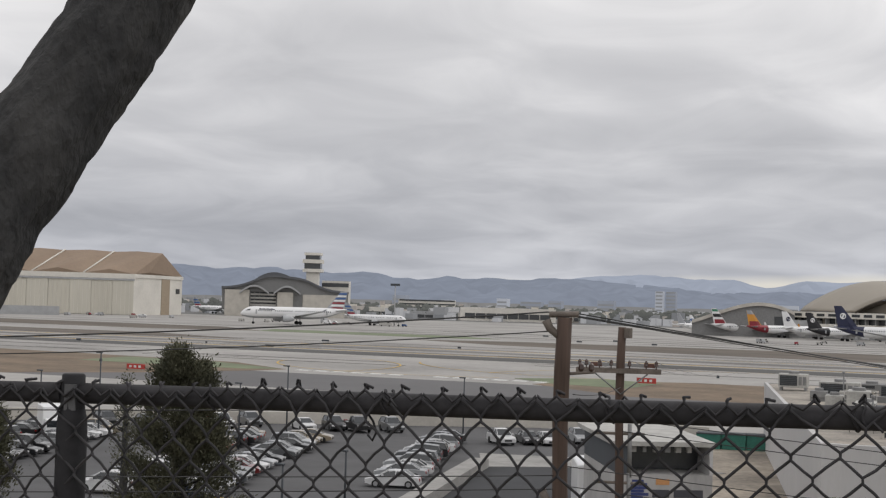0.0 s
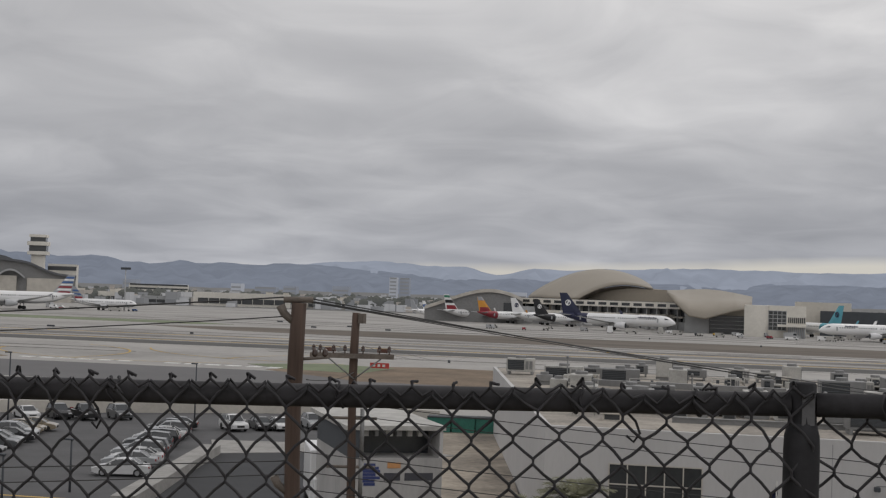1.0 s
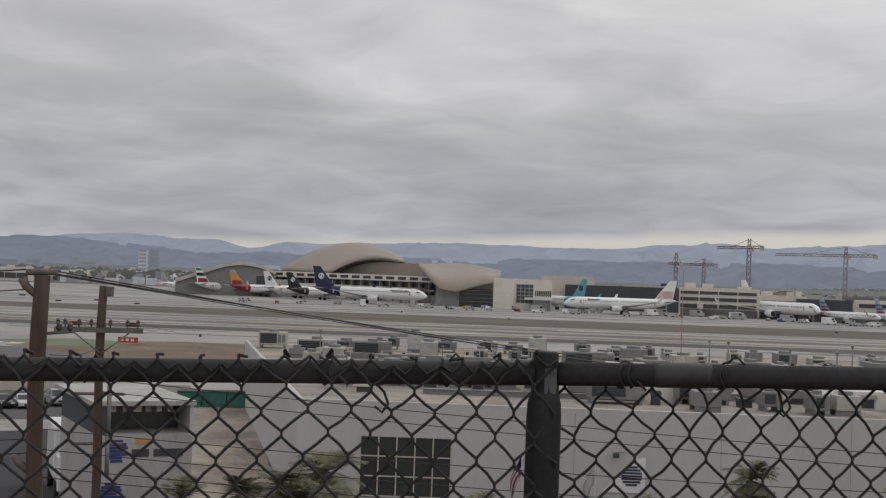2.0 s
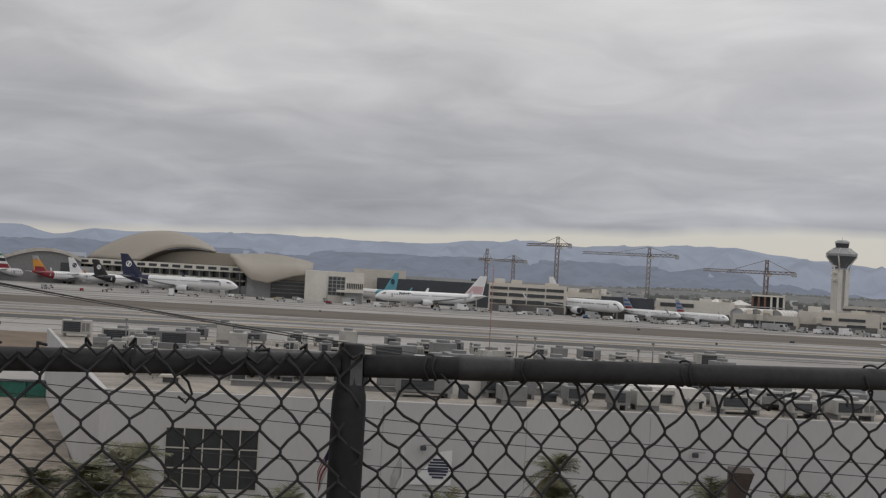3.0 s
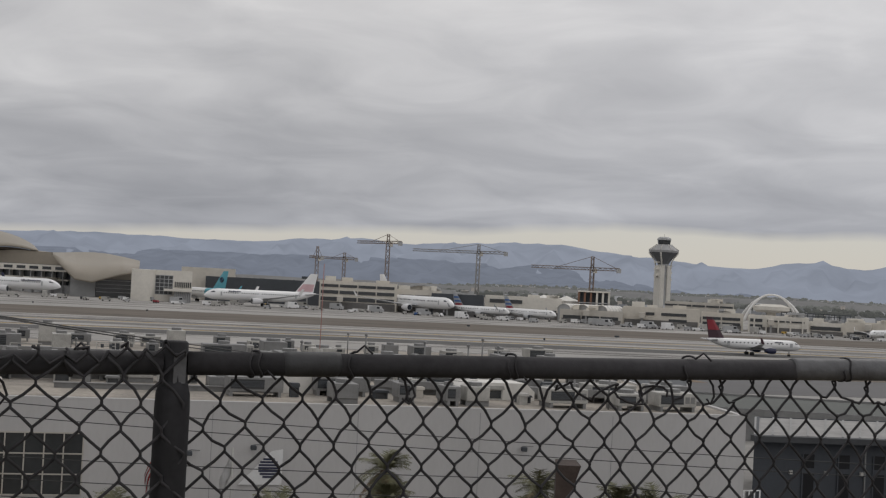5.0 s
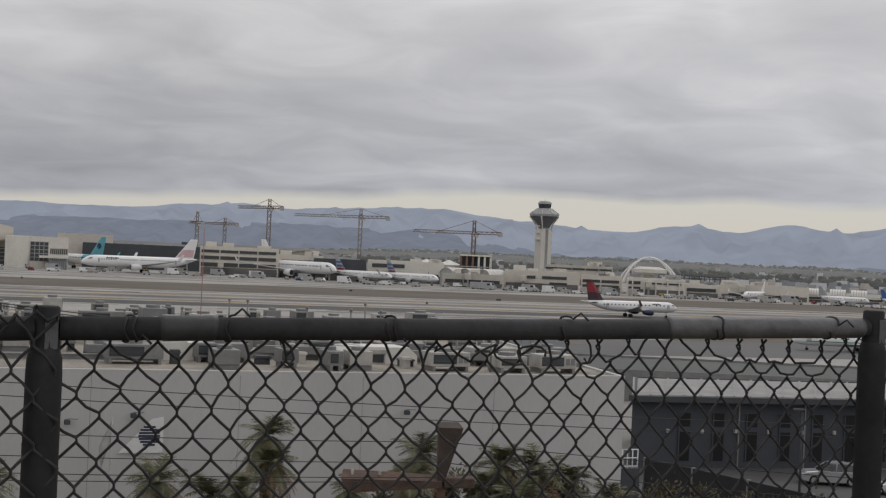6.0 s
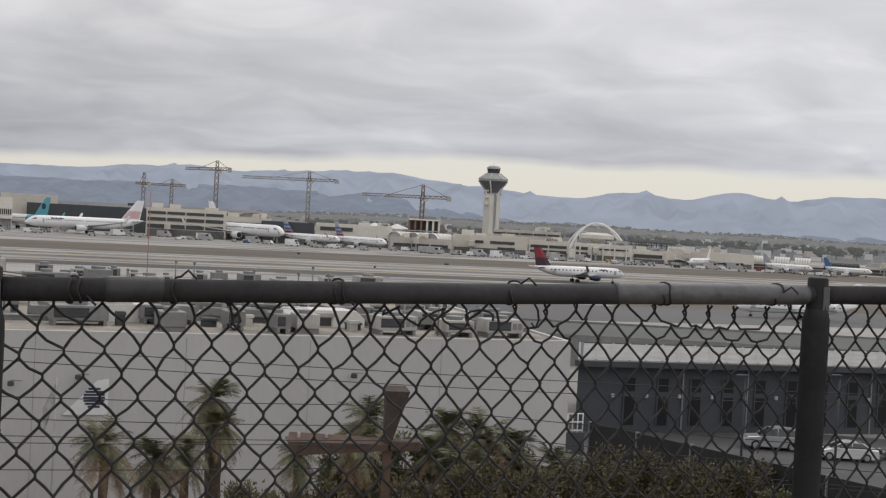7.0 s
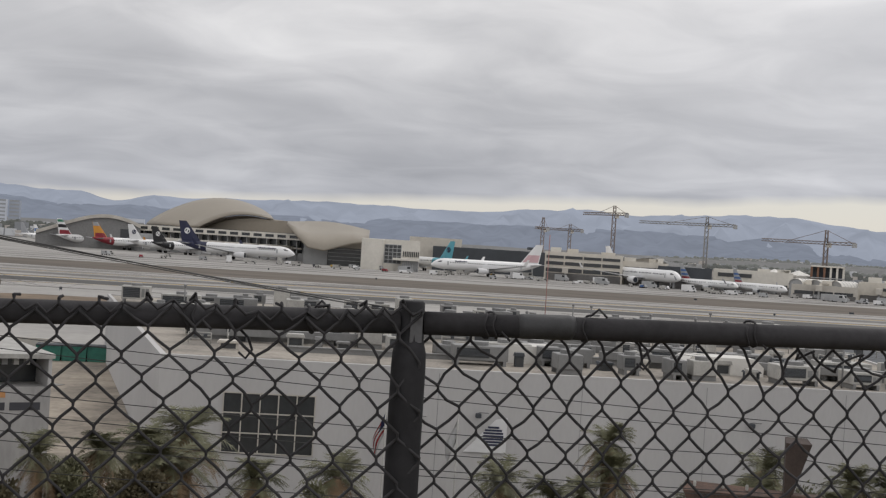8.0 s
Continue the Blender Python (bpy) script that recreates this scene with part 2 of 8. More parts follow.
M_STEEL = mat("structural_steel", (0.38, 0.385, 0.39), 0.6, 0.2, 0.2, 3, 0.1)
M_LIGHTCONC = mat("light_concrete", (0.52, 0.49, 0.44), 0.9, 0.2, 0.2, 3, 0.2)
M_BARK = mat("dark_bark", (0.040, 0.039, 0.038), 0.95, 0.75, 7, 45, 1.0, streak=(1, 1, 0.5), tint=(0.014, 0.0145, 0.016))
M_PAINT = paint_mat("car_paint")
M_TYRE = mat("black_rubber", (0.02, 0.02, 0.02), 0.9, 0.2, 5, 30, 0)
M_RED = mat("red_sign_paint", (0.45, 0.05, 0.04), 0.6, 0.2, 2, 9, 0)
M_WHITE = mat("white_aircraft_paint", (0.78, 0.78, 0.78), 0.35, 0.06, 0.15, 2, 0, coat=0.3)
M_WHITEPAINT = mat("white_marking_paint", (0.7, 0.7, 0.68), 0.8, 0.3, 0.5, 4, 0)
M_YELLOW = mat("yellow_marking_paint", (0.55, 0.36, 0.08), 0.8, 0.3, 0.5, 4, 0)


# ---------------------------------------------------------------- ground
def sstep(a, b, x):
    t = min(1, max(0, (x - a) / (b - a)))
    return t * t * (3 - 2 * t)


LOT = 5.0
LOW = 0.6
FAR = 1.384


def gz(x, y):
    r, az = math.hypot(x, y), math.degrees(math.atan2(x, y))
    zf = LOW * (1 - sstep(-17, -9, az)) * (1 - sstep(135, 215, r)) if abs(az) < 120 else 8.0
    return zf + (14.9 - zf) * (1 - sstep(3.2, 33, r)) + 0.0


def ground_sheet():
    bm = bmesh.new()
    radii = [0.0, 1.5, 3, 4] + [4 * 1.085 ** i for i in range(1, 88)] + [4980]
    n = 240
    rings = []
    for r in radii[1:]:
        ring = []
        for k in range(n):
            a = k * math.tau / n
            x, y = r * math.sin(a), r * math.cos(a)
            ring.append(bm.verts.new((x, y, gz(x, y) + (0.12 * noise.noise((x * 0.4, y * 0.4, 0)) if r < 34 else 0))))
        rings.append(ring)
    c = bm.verts.new((0, 0, gz(0, 0)))
    for k in range(n):
        bm.faces.new((c, rings[0][(k + 1) % n], rings[0][k]))
    for i, (q, w) in enumerate(zip(rings, rings[1:])):
        r = radii[i + 1]
        for k in range(n):
            f = bm.faces.new((q[k], q[(k + 1) % n], w[(k + 1) % n], w[k]))
            f.smooth = True
            f.material_index = 0 if r < 45 else (1 if r < 1150 else 2)
    bmesh.ops.recalc_face_normals(bm, faces=bm.faces)
    g = part("ground", bm, [M_HILL, M_CONC, mat("city_ground", (0.13, 0.13, 0.125), 1.0, 0.5, 0.012, 0.08, 0)])
    tagged(g, "scrubby slope running out into a pale concrete airfield", "ground", kind="structure")


ground_sheet()


def sheet(name, outline, z, material, label, category="pavement", thick=0.3):
    bm = bmesh.new()
    prism(bm, outline, z - thick, z)
    bmesh.ops.recalc_face_normals(bm, faces=bm.faces)
    return tagged(part(name, bm, material), label, category, kind="structure")


def af_rect(u0, v0, u1, v1):
    return [af(u0, v0), af(u1, v0), af(u1, v1), af(u0, v1)]


# strips of the airfield, nearest first
M_BROWN = mat("brown_dry_grass", (0.185, 0.135, 0.09), 1.0, 0.5, 0.08, 0.9, 0.3, tint=(0.08, 0.06, 0.042))
M_TAXI = mat("dark_taxiway_asphalt", (0.125, 0.122, 0.124), 0.9, 0.25, 0.02, 0.4, 0.1)
sheet("taxiway_near", af_rect(-700, 222, 900, 268), 0.03, M_TAXI, "dark worn asphalt taxiway beside the runway", "taxiway")
sheet("grass_island", [af(-700, 222), af(-182, 222), af(-164, 244), af(-153, 268), af(-150, 280), af(-175, 300), af(-260, 312), af(-700, 312)], 0.04, M_BROWN, "strip of dry brown grass between taxiways", "grass")
sheet("painted_island", [af(-205, 276), af(-158, 274), af(-152, 281), af(-180, 298), af(-208, 301)], 0.06, M_GREEN, "green-painted end of a taxiway island", "pavement")
sheet("grass_island", [af(-88, 272), af(-62, 248), af(120, 248), af(120, 300), af(-60, 306), af(-80, 296)], 0.04, M_BROWN, "strip of dry brown grass between taxiways", "grass")
sheet("painted_island", [af(-98, 290), af(-86, 277), af(-68, 272), af(-66, 296), af(-82, 304)], 0.06, M_GREEN, "green-painted end of a taxiway island", "pavement")
sheet("grass_island", [af(150, 268), af(700, 268), af(700, 318), af(150, 312)], 0.04, M_GRASS, "strip of dry brown grass beside the runway", "grass")
sheet("runway_strip", af_rect(-1000, 372, 1200, 394), 0.05, M_SHOULDER, "dark rubber-stained runway centre strip", "runway")
sheet("runway_strip", af_rect(-1000, 422, 1200, 436), 0.05, mat("faint_rubber_streak", (0.165, 0.157, 0.148), 0.9, 0.4, 0.02, 0.3, 0.1), "thin dark streaked strip along the runway", "runway")
sheet("grass_island", [af(-230, 545), af(-180, 514), af(-60, 492), af(1200, 492), af(1200, 588), af(-60, 588), af(-190, 570)], 0.04, M_GRASS, "long strip of dry brown grass between runways", "grass")
sheet("grass_island", [af(-900, 455), af(-330, 455), af(-270, 470), af(-330, 500), af(-900, 500)], 0.04, M_GRASS, "long strip of dry grass between runways", "grass")
sheet("grass_island", [af(-900, 560), af(-380, 560), af(-330, 590), af(-380, 640), af(-900, 640)], 0.04, M_GRASS, "strip of dry grass near the hangar", "grass")
sheet("painted_island", [af(-330, 585), af(-225, 585), af(-210, 600), af(-240, 625), af(-345, 630)], 0.06, M_GREEN, "green-painted paved island", "pavement")
sheet("runway_strip", af_rect(-900, 668, 1200, 684), 0.05, mat("taxi_lane_asphalt", (0.25, 0.24, 0.225), 0.9, 0.3, 0.02, 0.3, 0.1), "dark streaked taxi lane by the terminals", "taxiway")
sheet("parking_lot", [at(az, d * FAR) for az, d in ((-58, 40), (-20, 40), (-19, 128), (-40, 134), (-58, 128))], LOW + 0.03, M_ASPH, "worn grey asphalt car park", "car park")
sheet("yard", [at(17.5, 66), at(40, 66), at(40, 128), at(17.5, 122)], 0.03, M_ASPH, "asphalt yard in front of the office building", "car park")
for v0, v1, u0 in ((636, 641, -300), (709, 713, -200), (452, 456, -700), (478, 481, -400), (404, 407, -700)):
    sheet("runway_strip", af_rect(u0, v0, 1200, v1), 0.048, MATS["faint_rubber_streak"], "thin dark joint line along the concrete", "runway")
# taxi lines, holding bars and scuffed arcs
for u0, u1, v in ((-700, 900, 400.5), (-700, 900, 446)):
    sheet("taxi_line", af_rect(u0, v - 0.35, u1, v + 0.35), 0.07, M_YELLOW, "thin faded yellow taxi line", "marking")
for i in range(6):
    for j in (0, 1):
        sheet("holding_bar", af_rect(-147 + i * 4.6 + j * 34, 278.5, -144 + i * 4.6 + j * 34, 281), 0.07, M_WHITEPAINT, "short white painted holding bar", "marking")


def curved_line(points, w, material, label):
    bm = bmesh.new()
    pts = [Vector(p) for p in points]
    prev = None
    for i, p in enumerate(pts):
        d = (pts[min(i + 1, len(pts) - 1)] - pts[max(0, i - 1)]).normalized()
        nrm = Vector((-d.y, d.x, 0)) * w / 2
        cur = (bm.verts.new(p + nrm), bm.verts.new(p - nrm))
        if prev:
            bm.faces.new((prev[1], cur[1], cur[0], prev[0]))
        prev = cur
    bmesh.ops.recalc_face_normals(bm, faces=bm.faces)
    tagged(part("taxi_line", bm, material), label, "marking", kind="structure")


for cx, cy, r, a0, a1 in ((-125, 330, 48, 190, 300), (-190, 300, 55, -20, 60), (-85, 365, 62, 200, 275), (-40, 300, 70, 100, 175)):
    curved_line([af(cx + r * math.cos(radians(a0 + (a1 - a0) * k / 24)), cy + r * math.sin(radians(a0 + (a1 - a0) * k / 24)), 0.075) for k in range(25)], 0.5, M_YELLOW, "curved faded yellow lead-off line")
# dark tyre scuffs along the concrete
for k in range(90):
    u, v = random.uniform(-420, 620), random.choice((random.uniform(315, 370), random.uniform(392, 490), random.uniform(570, 665), random.uniform(690, 740)))
    ln, w = random.uniform(20, 130), random.uniform(0.8, 3.5)
    sheet("tyre_streak", [af(u, v), af(u + ln / 2, v - w / 2), af(u + ln, v + random.uniform(-2, 2)), af(u + ln / 2, v + w / 2)], 0.045 + 0.0005 * k, MATS["faint_rubber_streak"], "long dark tyre streak on concrete", "marking")


# ---------------------------------------------------------------- mountains and far city
def ridge(name, dist, crest, rough, material, label, seed, az0=-75, az1=60):
    """A mountain range: a crest line with spurs running down towards the city."""
    bm = bmesh.new()
    n, rows = 420, 10
    grid = []
    for i in range(n + 1):
        az = az0 + (az1 - az0) * i / n
        base = crest(az)
        h = math.tan(radians(base)) * dist
        h += rough * dist * 0.001 * (noise.fractal((az * 0.5, seed, 0), 0.75, 2.1, 7))
        col = []
        for j in range(rows + 1):
            t = j / rows
            spur = noise.fractal((az * 1.1, t * 2.6 + seed, 3.3), 0.7, 2.0, 6)
            d = dist * (1 - 0.18 * t * (1 + 0.15 * spur))
            z = EYE + h * (1 - t) ** 0.8 * (1 + 0.45 * spur * math.sin(t * math.pi)) if j < rows else -5
            col.append(bm.verts.new(at(az, d, z)))
        grid.append(col)
    for a, b in zip(grid, grid[1:]):
        for j in range(rows):
            bm.faces.new((a[j], b[j], b[j + 1], a[j + 1])).smooth = True
    bmesh.ops.recalc_face_normals(bm, faces=bm.faces)
    return tagged(part(name, bm, material), label, "mountains", kind="structure")


def lerp_list(pts):
    def f(x):
        for (x0, y0), (x1, y1) in zip(pts, pts[1:]):
            if x <= x1:
                t = max(0, (x - x0) / (x1 - x0))
                t = t * t * (3 - 2 * t)
                return y0 + (y1 - y0) * t
        return pts[-1][1]
    return f


far_crest = lerp_list([(-60, 0.9), (-30, 0.8), (-24, 1.32), (-20, 1.25), (-18.5, 0.95), (-16.5, 1.25), (-9, 1.48), (-5, 1.42), (1, 1.75), (3.5, 1.72), (8.7, 1.98), (13, 1.6), (17, 1.3), (19.6, 1.72), (21.5, 1.45), (23.7, 1.86), (25.7, 1.6), (28, 1.92), (34, 1.7), (60, 1.5)])
near_crest = lerp_list([(-60, 1.25), (-43, 1.22), (-39, 1.24), (-33, 1.02), (-27, 1.1), (-20, 0.75), (-10, 0.75), (-4, 0.95), (4, 1.05), (9, 1.0), (13, 0.45), (17, 0.25), (21, 0.18), (25, 0.15), (28, 0.3), (30, 0.35), (60, 0.5)])
# bluish emission of each range stands for haze, paler on the far one
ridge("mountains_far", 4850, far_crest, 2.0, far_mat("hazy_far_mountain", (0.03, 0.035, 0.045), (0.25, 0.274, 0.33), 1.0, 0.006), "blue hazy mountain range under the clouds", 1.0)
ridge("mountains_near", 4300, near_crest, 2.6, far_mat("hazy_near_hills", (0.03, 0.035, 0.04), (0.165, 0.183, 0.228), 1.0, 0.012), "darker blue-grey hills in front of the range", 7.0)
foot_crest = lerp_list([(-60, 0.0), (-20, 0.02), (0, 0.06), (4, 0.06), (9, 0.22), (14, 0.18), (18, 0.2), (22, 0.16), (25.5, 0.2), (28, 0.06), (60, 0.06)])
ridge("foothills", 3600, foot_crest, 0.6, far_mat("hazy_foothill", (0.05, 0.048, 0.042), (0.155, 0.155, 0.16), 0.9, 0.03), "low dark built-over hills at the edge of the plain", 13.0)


# ---------------------------------------------------------------- fence
FENCE_D, FENCE_A = 2.3, radians(14.0)


def fen(s, z=0.0, out=0.0):
    """A place on the fence: s along it, z from its rail line, out beyond it."""
    d = FENCE_D + out
    return Vector((s * math.cos(FENCE_A) - d * math.sin(FENCE_A), s * math.sin(FENCE_A) + d * math.cos(FENCE_A), EYE - 0.1575 + 0.0200 * s + z))


POSTS = (-3.29, -1.497, 0.317, 2.018, 3.81)
fence = thing("chain_link_fence", pose(0, 0, 0), "black vinyl-coated chain link fence with a round top rail", "fence")
for a, b in zip((-4.6,) + POSTS, POSTS + (5.2,)):
    bm = bmesh.new()
    tube(bm, [fen(a + 0.02), fen((a + b) / 2, -0.003), fen(b - 0.02)], 0.0198, 20)
    rail = part("top_rail", bm, M_BLACK, fence)
for s in POSTS:
    bm = bmesh.new()
    base = fen(s, 0, 0.0)
    foot = gz(base.x, base.y) - 0.2
    tube(bm, [Vector((base.x, base.y, foot)), fen(s, -0.075, 0.0), fen(s, -0.05, 0.0), fen(s, -0.03, 0.0)], [0.0295, 0.0295, 0.0285, 0.0235], 20)
    post = part("post", bm, M_POST, fence)
    bm = bmesh.new()
    tube(bm, [fen(s, -0.04, 0.0), fen(s, -0.03, 0.0), fen(s, -0.012, 0.0), fen(s, 0.034, 0.0), fen(s, 0.037, 0.0)], [0.024, 0.0235, 0.023, 0.022, 0.019], 16)
    cap = part("rail_cap", bm, M_POST, post)
    bm = bmesh.new()
    prism(bm, [fen(s - 0.004, 0, -0.0245).xy, fen(s + 0.017, 0, -0.020).xy, fen(s + 0.017, 0, -0.015).xy, fen(s - 0.004, 0, -0.019).xy], fen(s, -0.032).z, fen(s, 0.018).z)
    bmesh.ops.recalc_face_normals(bm, faces=bm.faces)
    part("worn_patch", bm, M_WORNGREY, cap, "grey scuffed patch")
# sleeves where lengths of rail meet
for s0, s1, m, lab in ((0.50, 0.60, M_SLEEVE, "worn grey rail sleeve"), (1.50, 1.985, M_WORNGREY, "rail length with its coating worn to grey metal")):
    bm = bmesh.new()
    tube(bm, [fen(s0), fen(s0 + 0.01), fen(s1 - 0.01), fen(s1)], [0.0199, 0.0216, 0.0216, 0.0199], 20)
    part("rail_sleeve", bm, m, fence, lab)

MESH_W, MESH_H = 0.0685, 0.0800


def mesh_warp(s, z):
    """Dents and sag in the old wire."""
    k = 0.009 + 0.015 * max(0, noise.noise((s * 0.7, 9, 0)) + 0.2) * math.exp(z * 3)
    return (k * noise.noise((s * 6, z * 7, 1.5)) + 0.004 * noise.noise((s * 2, z * 2, 4.5)),
            k * noise.noise((s * 6, z * 7, 8.5)) - 0.006 * max(0, noise.noise((s * 1.1, 2, 2))))


def knuckle(j):
    """Where the j-th column of mesh stands; the cloth is strained tighter past the middle."""
    return -0.1155 + 0.0695 * j if j <= 7 else 0.371 + 0.0659 * (j - 7)


def fence_wire(j, side):
    s0 = knuckle(j)
    half = abs(knuckle(j + side) - s0) / 2
    pts = []
    rows = 20
    tall = s0 < 0.34
    top = 0.053
    for r in range(rows):
        z = top - r * MESH_H / 2
        s = s0 if r % 2 == 0 else s0 + side * half
        if tall:
            z = min(z, 0.025 + 0.004 * noise.noise((s0 * 9, side, 0)))
        if not tall and z > -0.012:
            continue
        messy = 1.0 + (3.6 if s0 > 0.34 else 0.5) * math.exp((z + 0.02) * 13) * (0.5 + max(0, noise.noise((s0 * 2.3, 5, 5))))
        ns, nz = [v * messy for v in mesh_warp(s, z)]
        k = 0.0030 * side * (1 if r % 2 == 0 else -1)
        other = s0 + side * half if r % 2 == 0 else s0
        if not pts:
            if tall:
                pts.append(fen(s + side * (0.004 + 0.006 * noise.noise((s * 13, side, 2))), z + 0.004 * noise.noise((s * 20, side, 7)), -0.016))
            else:
                pts.append(fen(s + ns + side * 0.006, z + 0.014 + 0.5 * nz, 0.024))
                pts.append(fen(s + ns - side * 0.004, z + 0.010 + nz, 0.030))
        bow = 0.0022 * noise.noise((s0 * 31, r * 1.7, side * 3.0))
        for dz, f in ((0.0045, 0.055), (-0.0045, 0.055)):
            pts.append(fen(s + (other - s) * f + ns - (0.0016 * side if r % 2 == 0 else -0.0016 * side), z + dz + nz, (-0.0265 if tall else 0.0265) + k * (1 if dz > 0 else -1)))
        way = 1 if r % 2 == 0 else -1
        pts.append(fen(s + (other - s) * 0.52 + ns + bow, z - MESH_H * 0.25 + nz + bow * way * 0.7, -0.0265 if tall else 0.0265))
    bm = bmesh.new()
    tube(bm, pts, 0.0027, 5, caps=False)
    part("wire", bm, M_BLACK, fence)


for j in range(-34, 62):
    for side in (1, -1):
        fence_wire(j, side)


# ---------------------------------------------------------------- buildings near the look-out
ROOF_Z = 10.4
SW, SE = at(-16.2, 65.5), at(17.4, 73.5)
NW, NE = at(-18.45, 119), at(9.0, 128)


def ring_inset(outline, w):
    c = sum((Vector(p[:2]) for p in outline), Vector((0, 0))) / len(outline)
    return [Vector(p[:2]) + (c - Vector(p[:2])).normalized() * w for p in outline]


def building(name, outline, z0, z1, wall_mat, roof_mat, label, parapet=0.35, category="building", group=""):
    b = thing(name, pose(0, 0, 0), label, category, group)
    bm = bmesh.new()
    prism(bm, outline, z0, z1)
    bmesh.ops.recalc_face_normals(bm, faces=bm.faces)
    part("wall", bm, wall_mat, b)
    inner = ring_inset(outline, 0.4)
    bm = bmesh.new()
    prism(bm, inner, z1 - 0.2, z1 + 0.02)
    bmesh.ops.recalc_face_normals(bm, faces=bm.faces)
    part("roof", bm, roof_mat, b)
    n = len(outline)
    for i in range(n):
        bm = bmesh.new()
        prism(bm, [outline[i][:2], outline[(i + 1) % n][:2], inner[(i + 1) % n], inner[i]], z1 + 0.003, z1 + parapet)
        bmesh.ops.recalc_face_normals(bm, faces=bm.faces)
        part("parapet", bm, wall_mat, b)
    return b


def wall_frame(a, b, z):
    """A matrix with x along a wall from a to b, y out of its front, z up."""
    d = (Vector(b[:2]) - Vector(a[:2])).normalized()
    m = Matrix(((d.x, d.y, 0, a[0]), (d.y, -d.x, 0, a[1]), (0, 0, 1, z), (0, 0, 0, 1)))
    return m


def wbox(name, fr, x0, x1, z0, z1, out, material, parent, label="", back=0.05):
    """A box on a wall: along x0..x1, z0..z1, standing out by out."""
    bm = bmesh.new()
    box(bm, x0, -back, z0, x1, out, z1)
    bmesh.ops.transform(bm, matrix=fr, verts=bm.verts)
    bmesh.ops.recalc_face_normals(bm, faces=bm.faces)
    return part(name, bm, material, parent, label)


def window(fr, x0, x1, z0, z1, cols, rows, parent, frame_mat=None, name="window", bar=0.06, glass_mat=None):
    frame_mat = frame_mat or M_CREAM
    w = wbox(name, fr, x0, x1, z0, z1, 0.03, glass_mat or M_DARKGLASS, parent)
    for i in range(cols + 1):
        x = x0 + (x1 - x0) * i / cols
        wbox("mullion", fr, x - bar / 2, x + bar / 2, z0 - bar / 2, z1 + bar / 2, 0.07, frame_mat, w)
    for j in range(rows + 1):
        z = z0 + (z1 - z0) * j / rows
        wbox("transom", fr, x0, x1, z - bar / 2, z + bar / 2, 0.066, frame_mat, w)
    return w


catering = building("catering_building", [SW, SE, NE, NW], -1.0, ROOF_Z, M_WHITEWALL, M_ROOFTAN, "long flat-roofed white catering building with dark office window", 0.12)
front = wall_frame(SW, SE, 0)


def along(az):
    """Distance along the catering building's front at which a bearing meets it."""
    a, d = Vector(SW[:2]), (Vector(SE[:2]) - Vector(SW[:2])).normalized()
    r = Vector((math.sin(radians(az)), math.cos(radians(az))))
    den = r.x * d.y - r.y * d.x
    return (a.y * r.x - a.x * r.y) / -den if abs(den) > 1e-6 else 0.0


def on_front(az, e):
    x = along(az)
    p = Vector(SW[:2]) + (Vector(SE[:2]) - Vector(SW[:2])).normalized() * x
    return x, el(e, p.length)


x0, z1 = on_front(-13.52, -6.66)
x1, z0 = on_front(-9.72, -9.12)
window(front, x0, x1, z0, z1, 5, 3, catering, M_LIGHTCONC)
for az in (-4.6, 1.4, 6.5, 12.0):
    x, _ = on_front(az, -6)
    wbox("panel_joint", front, x - 0.015, x + 0.015, 0, ROOF_Z - 0.1, 0.008, mat("joint_shadow_grey", (0.3, 0.3, 0.3), 0.9), catering)


def wall_light(az, e):
    x, z = on_front(az, e)
    t = thing("wall_light", front @ pose(x, 0.0, z), "small dark wall-mounted floodlight on a white wall", "wall light", "lights on the catering building")
    bm = bmesh.new()
    box(bm, -0.14, 0.2, -0.14, 0.14, 0.45, 0.08)
    bmesh.ops.bevel(bm, geom=bm.edges[:], offset=0.03, segments=1, affect="EDGES")
    part("lamp_head", bm, M_DARKBLD, t)
    bm = bmesh.new()
    tube(bm, [(0, 0.0, 0.05), (0.12, 0.12, 0.1), (0.5, 0.28, 0.1)], 0.025, 6)
    part("bracket", bm, M_GREYMET, t)


for az, e in ((-2.9, -7.0), (8.3, -6.55), (-5.5, -7.3)):
    wall_light(az, e)
# round logo panel on a white sign board, and two flags
x, z = on_front(-2.3, -7.9)
sign = thing("wall_sign", front @ pose(x, 0.05, z), "white sign board with a dark round emblem", "sign")
bm = bmesh.new()
extrude_y(bm, [(-1.3, -0.75), (0.75, -0.75), (0.75, 0.95), (0.2, 0.85)], 0, 0.06)
part("board", bm, mat("white_sign_enamel", (0.72, 0.72, 0.72), 0.4, 0.08, 1, 6, 0), sign)
for k in range(7):
    bm = bmesh.new()
    w = 0.5 * math.sqrt(max(0.05, 1 - ((k - 3) / 3.6) ** 2))
    box(bm, 0.1 - w, 0.06, -0.42 + k * 0.14, 0.1 + w, 0.075, -0.32 + k * 0.14)
    part("emblem_bar", bm, mat("navy_emblem", (0.03, 0.035, 0.07), 0.5, 0.1, 1, 5, 0), sign)


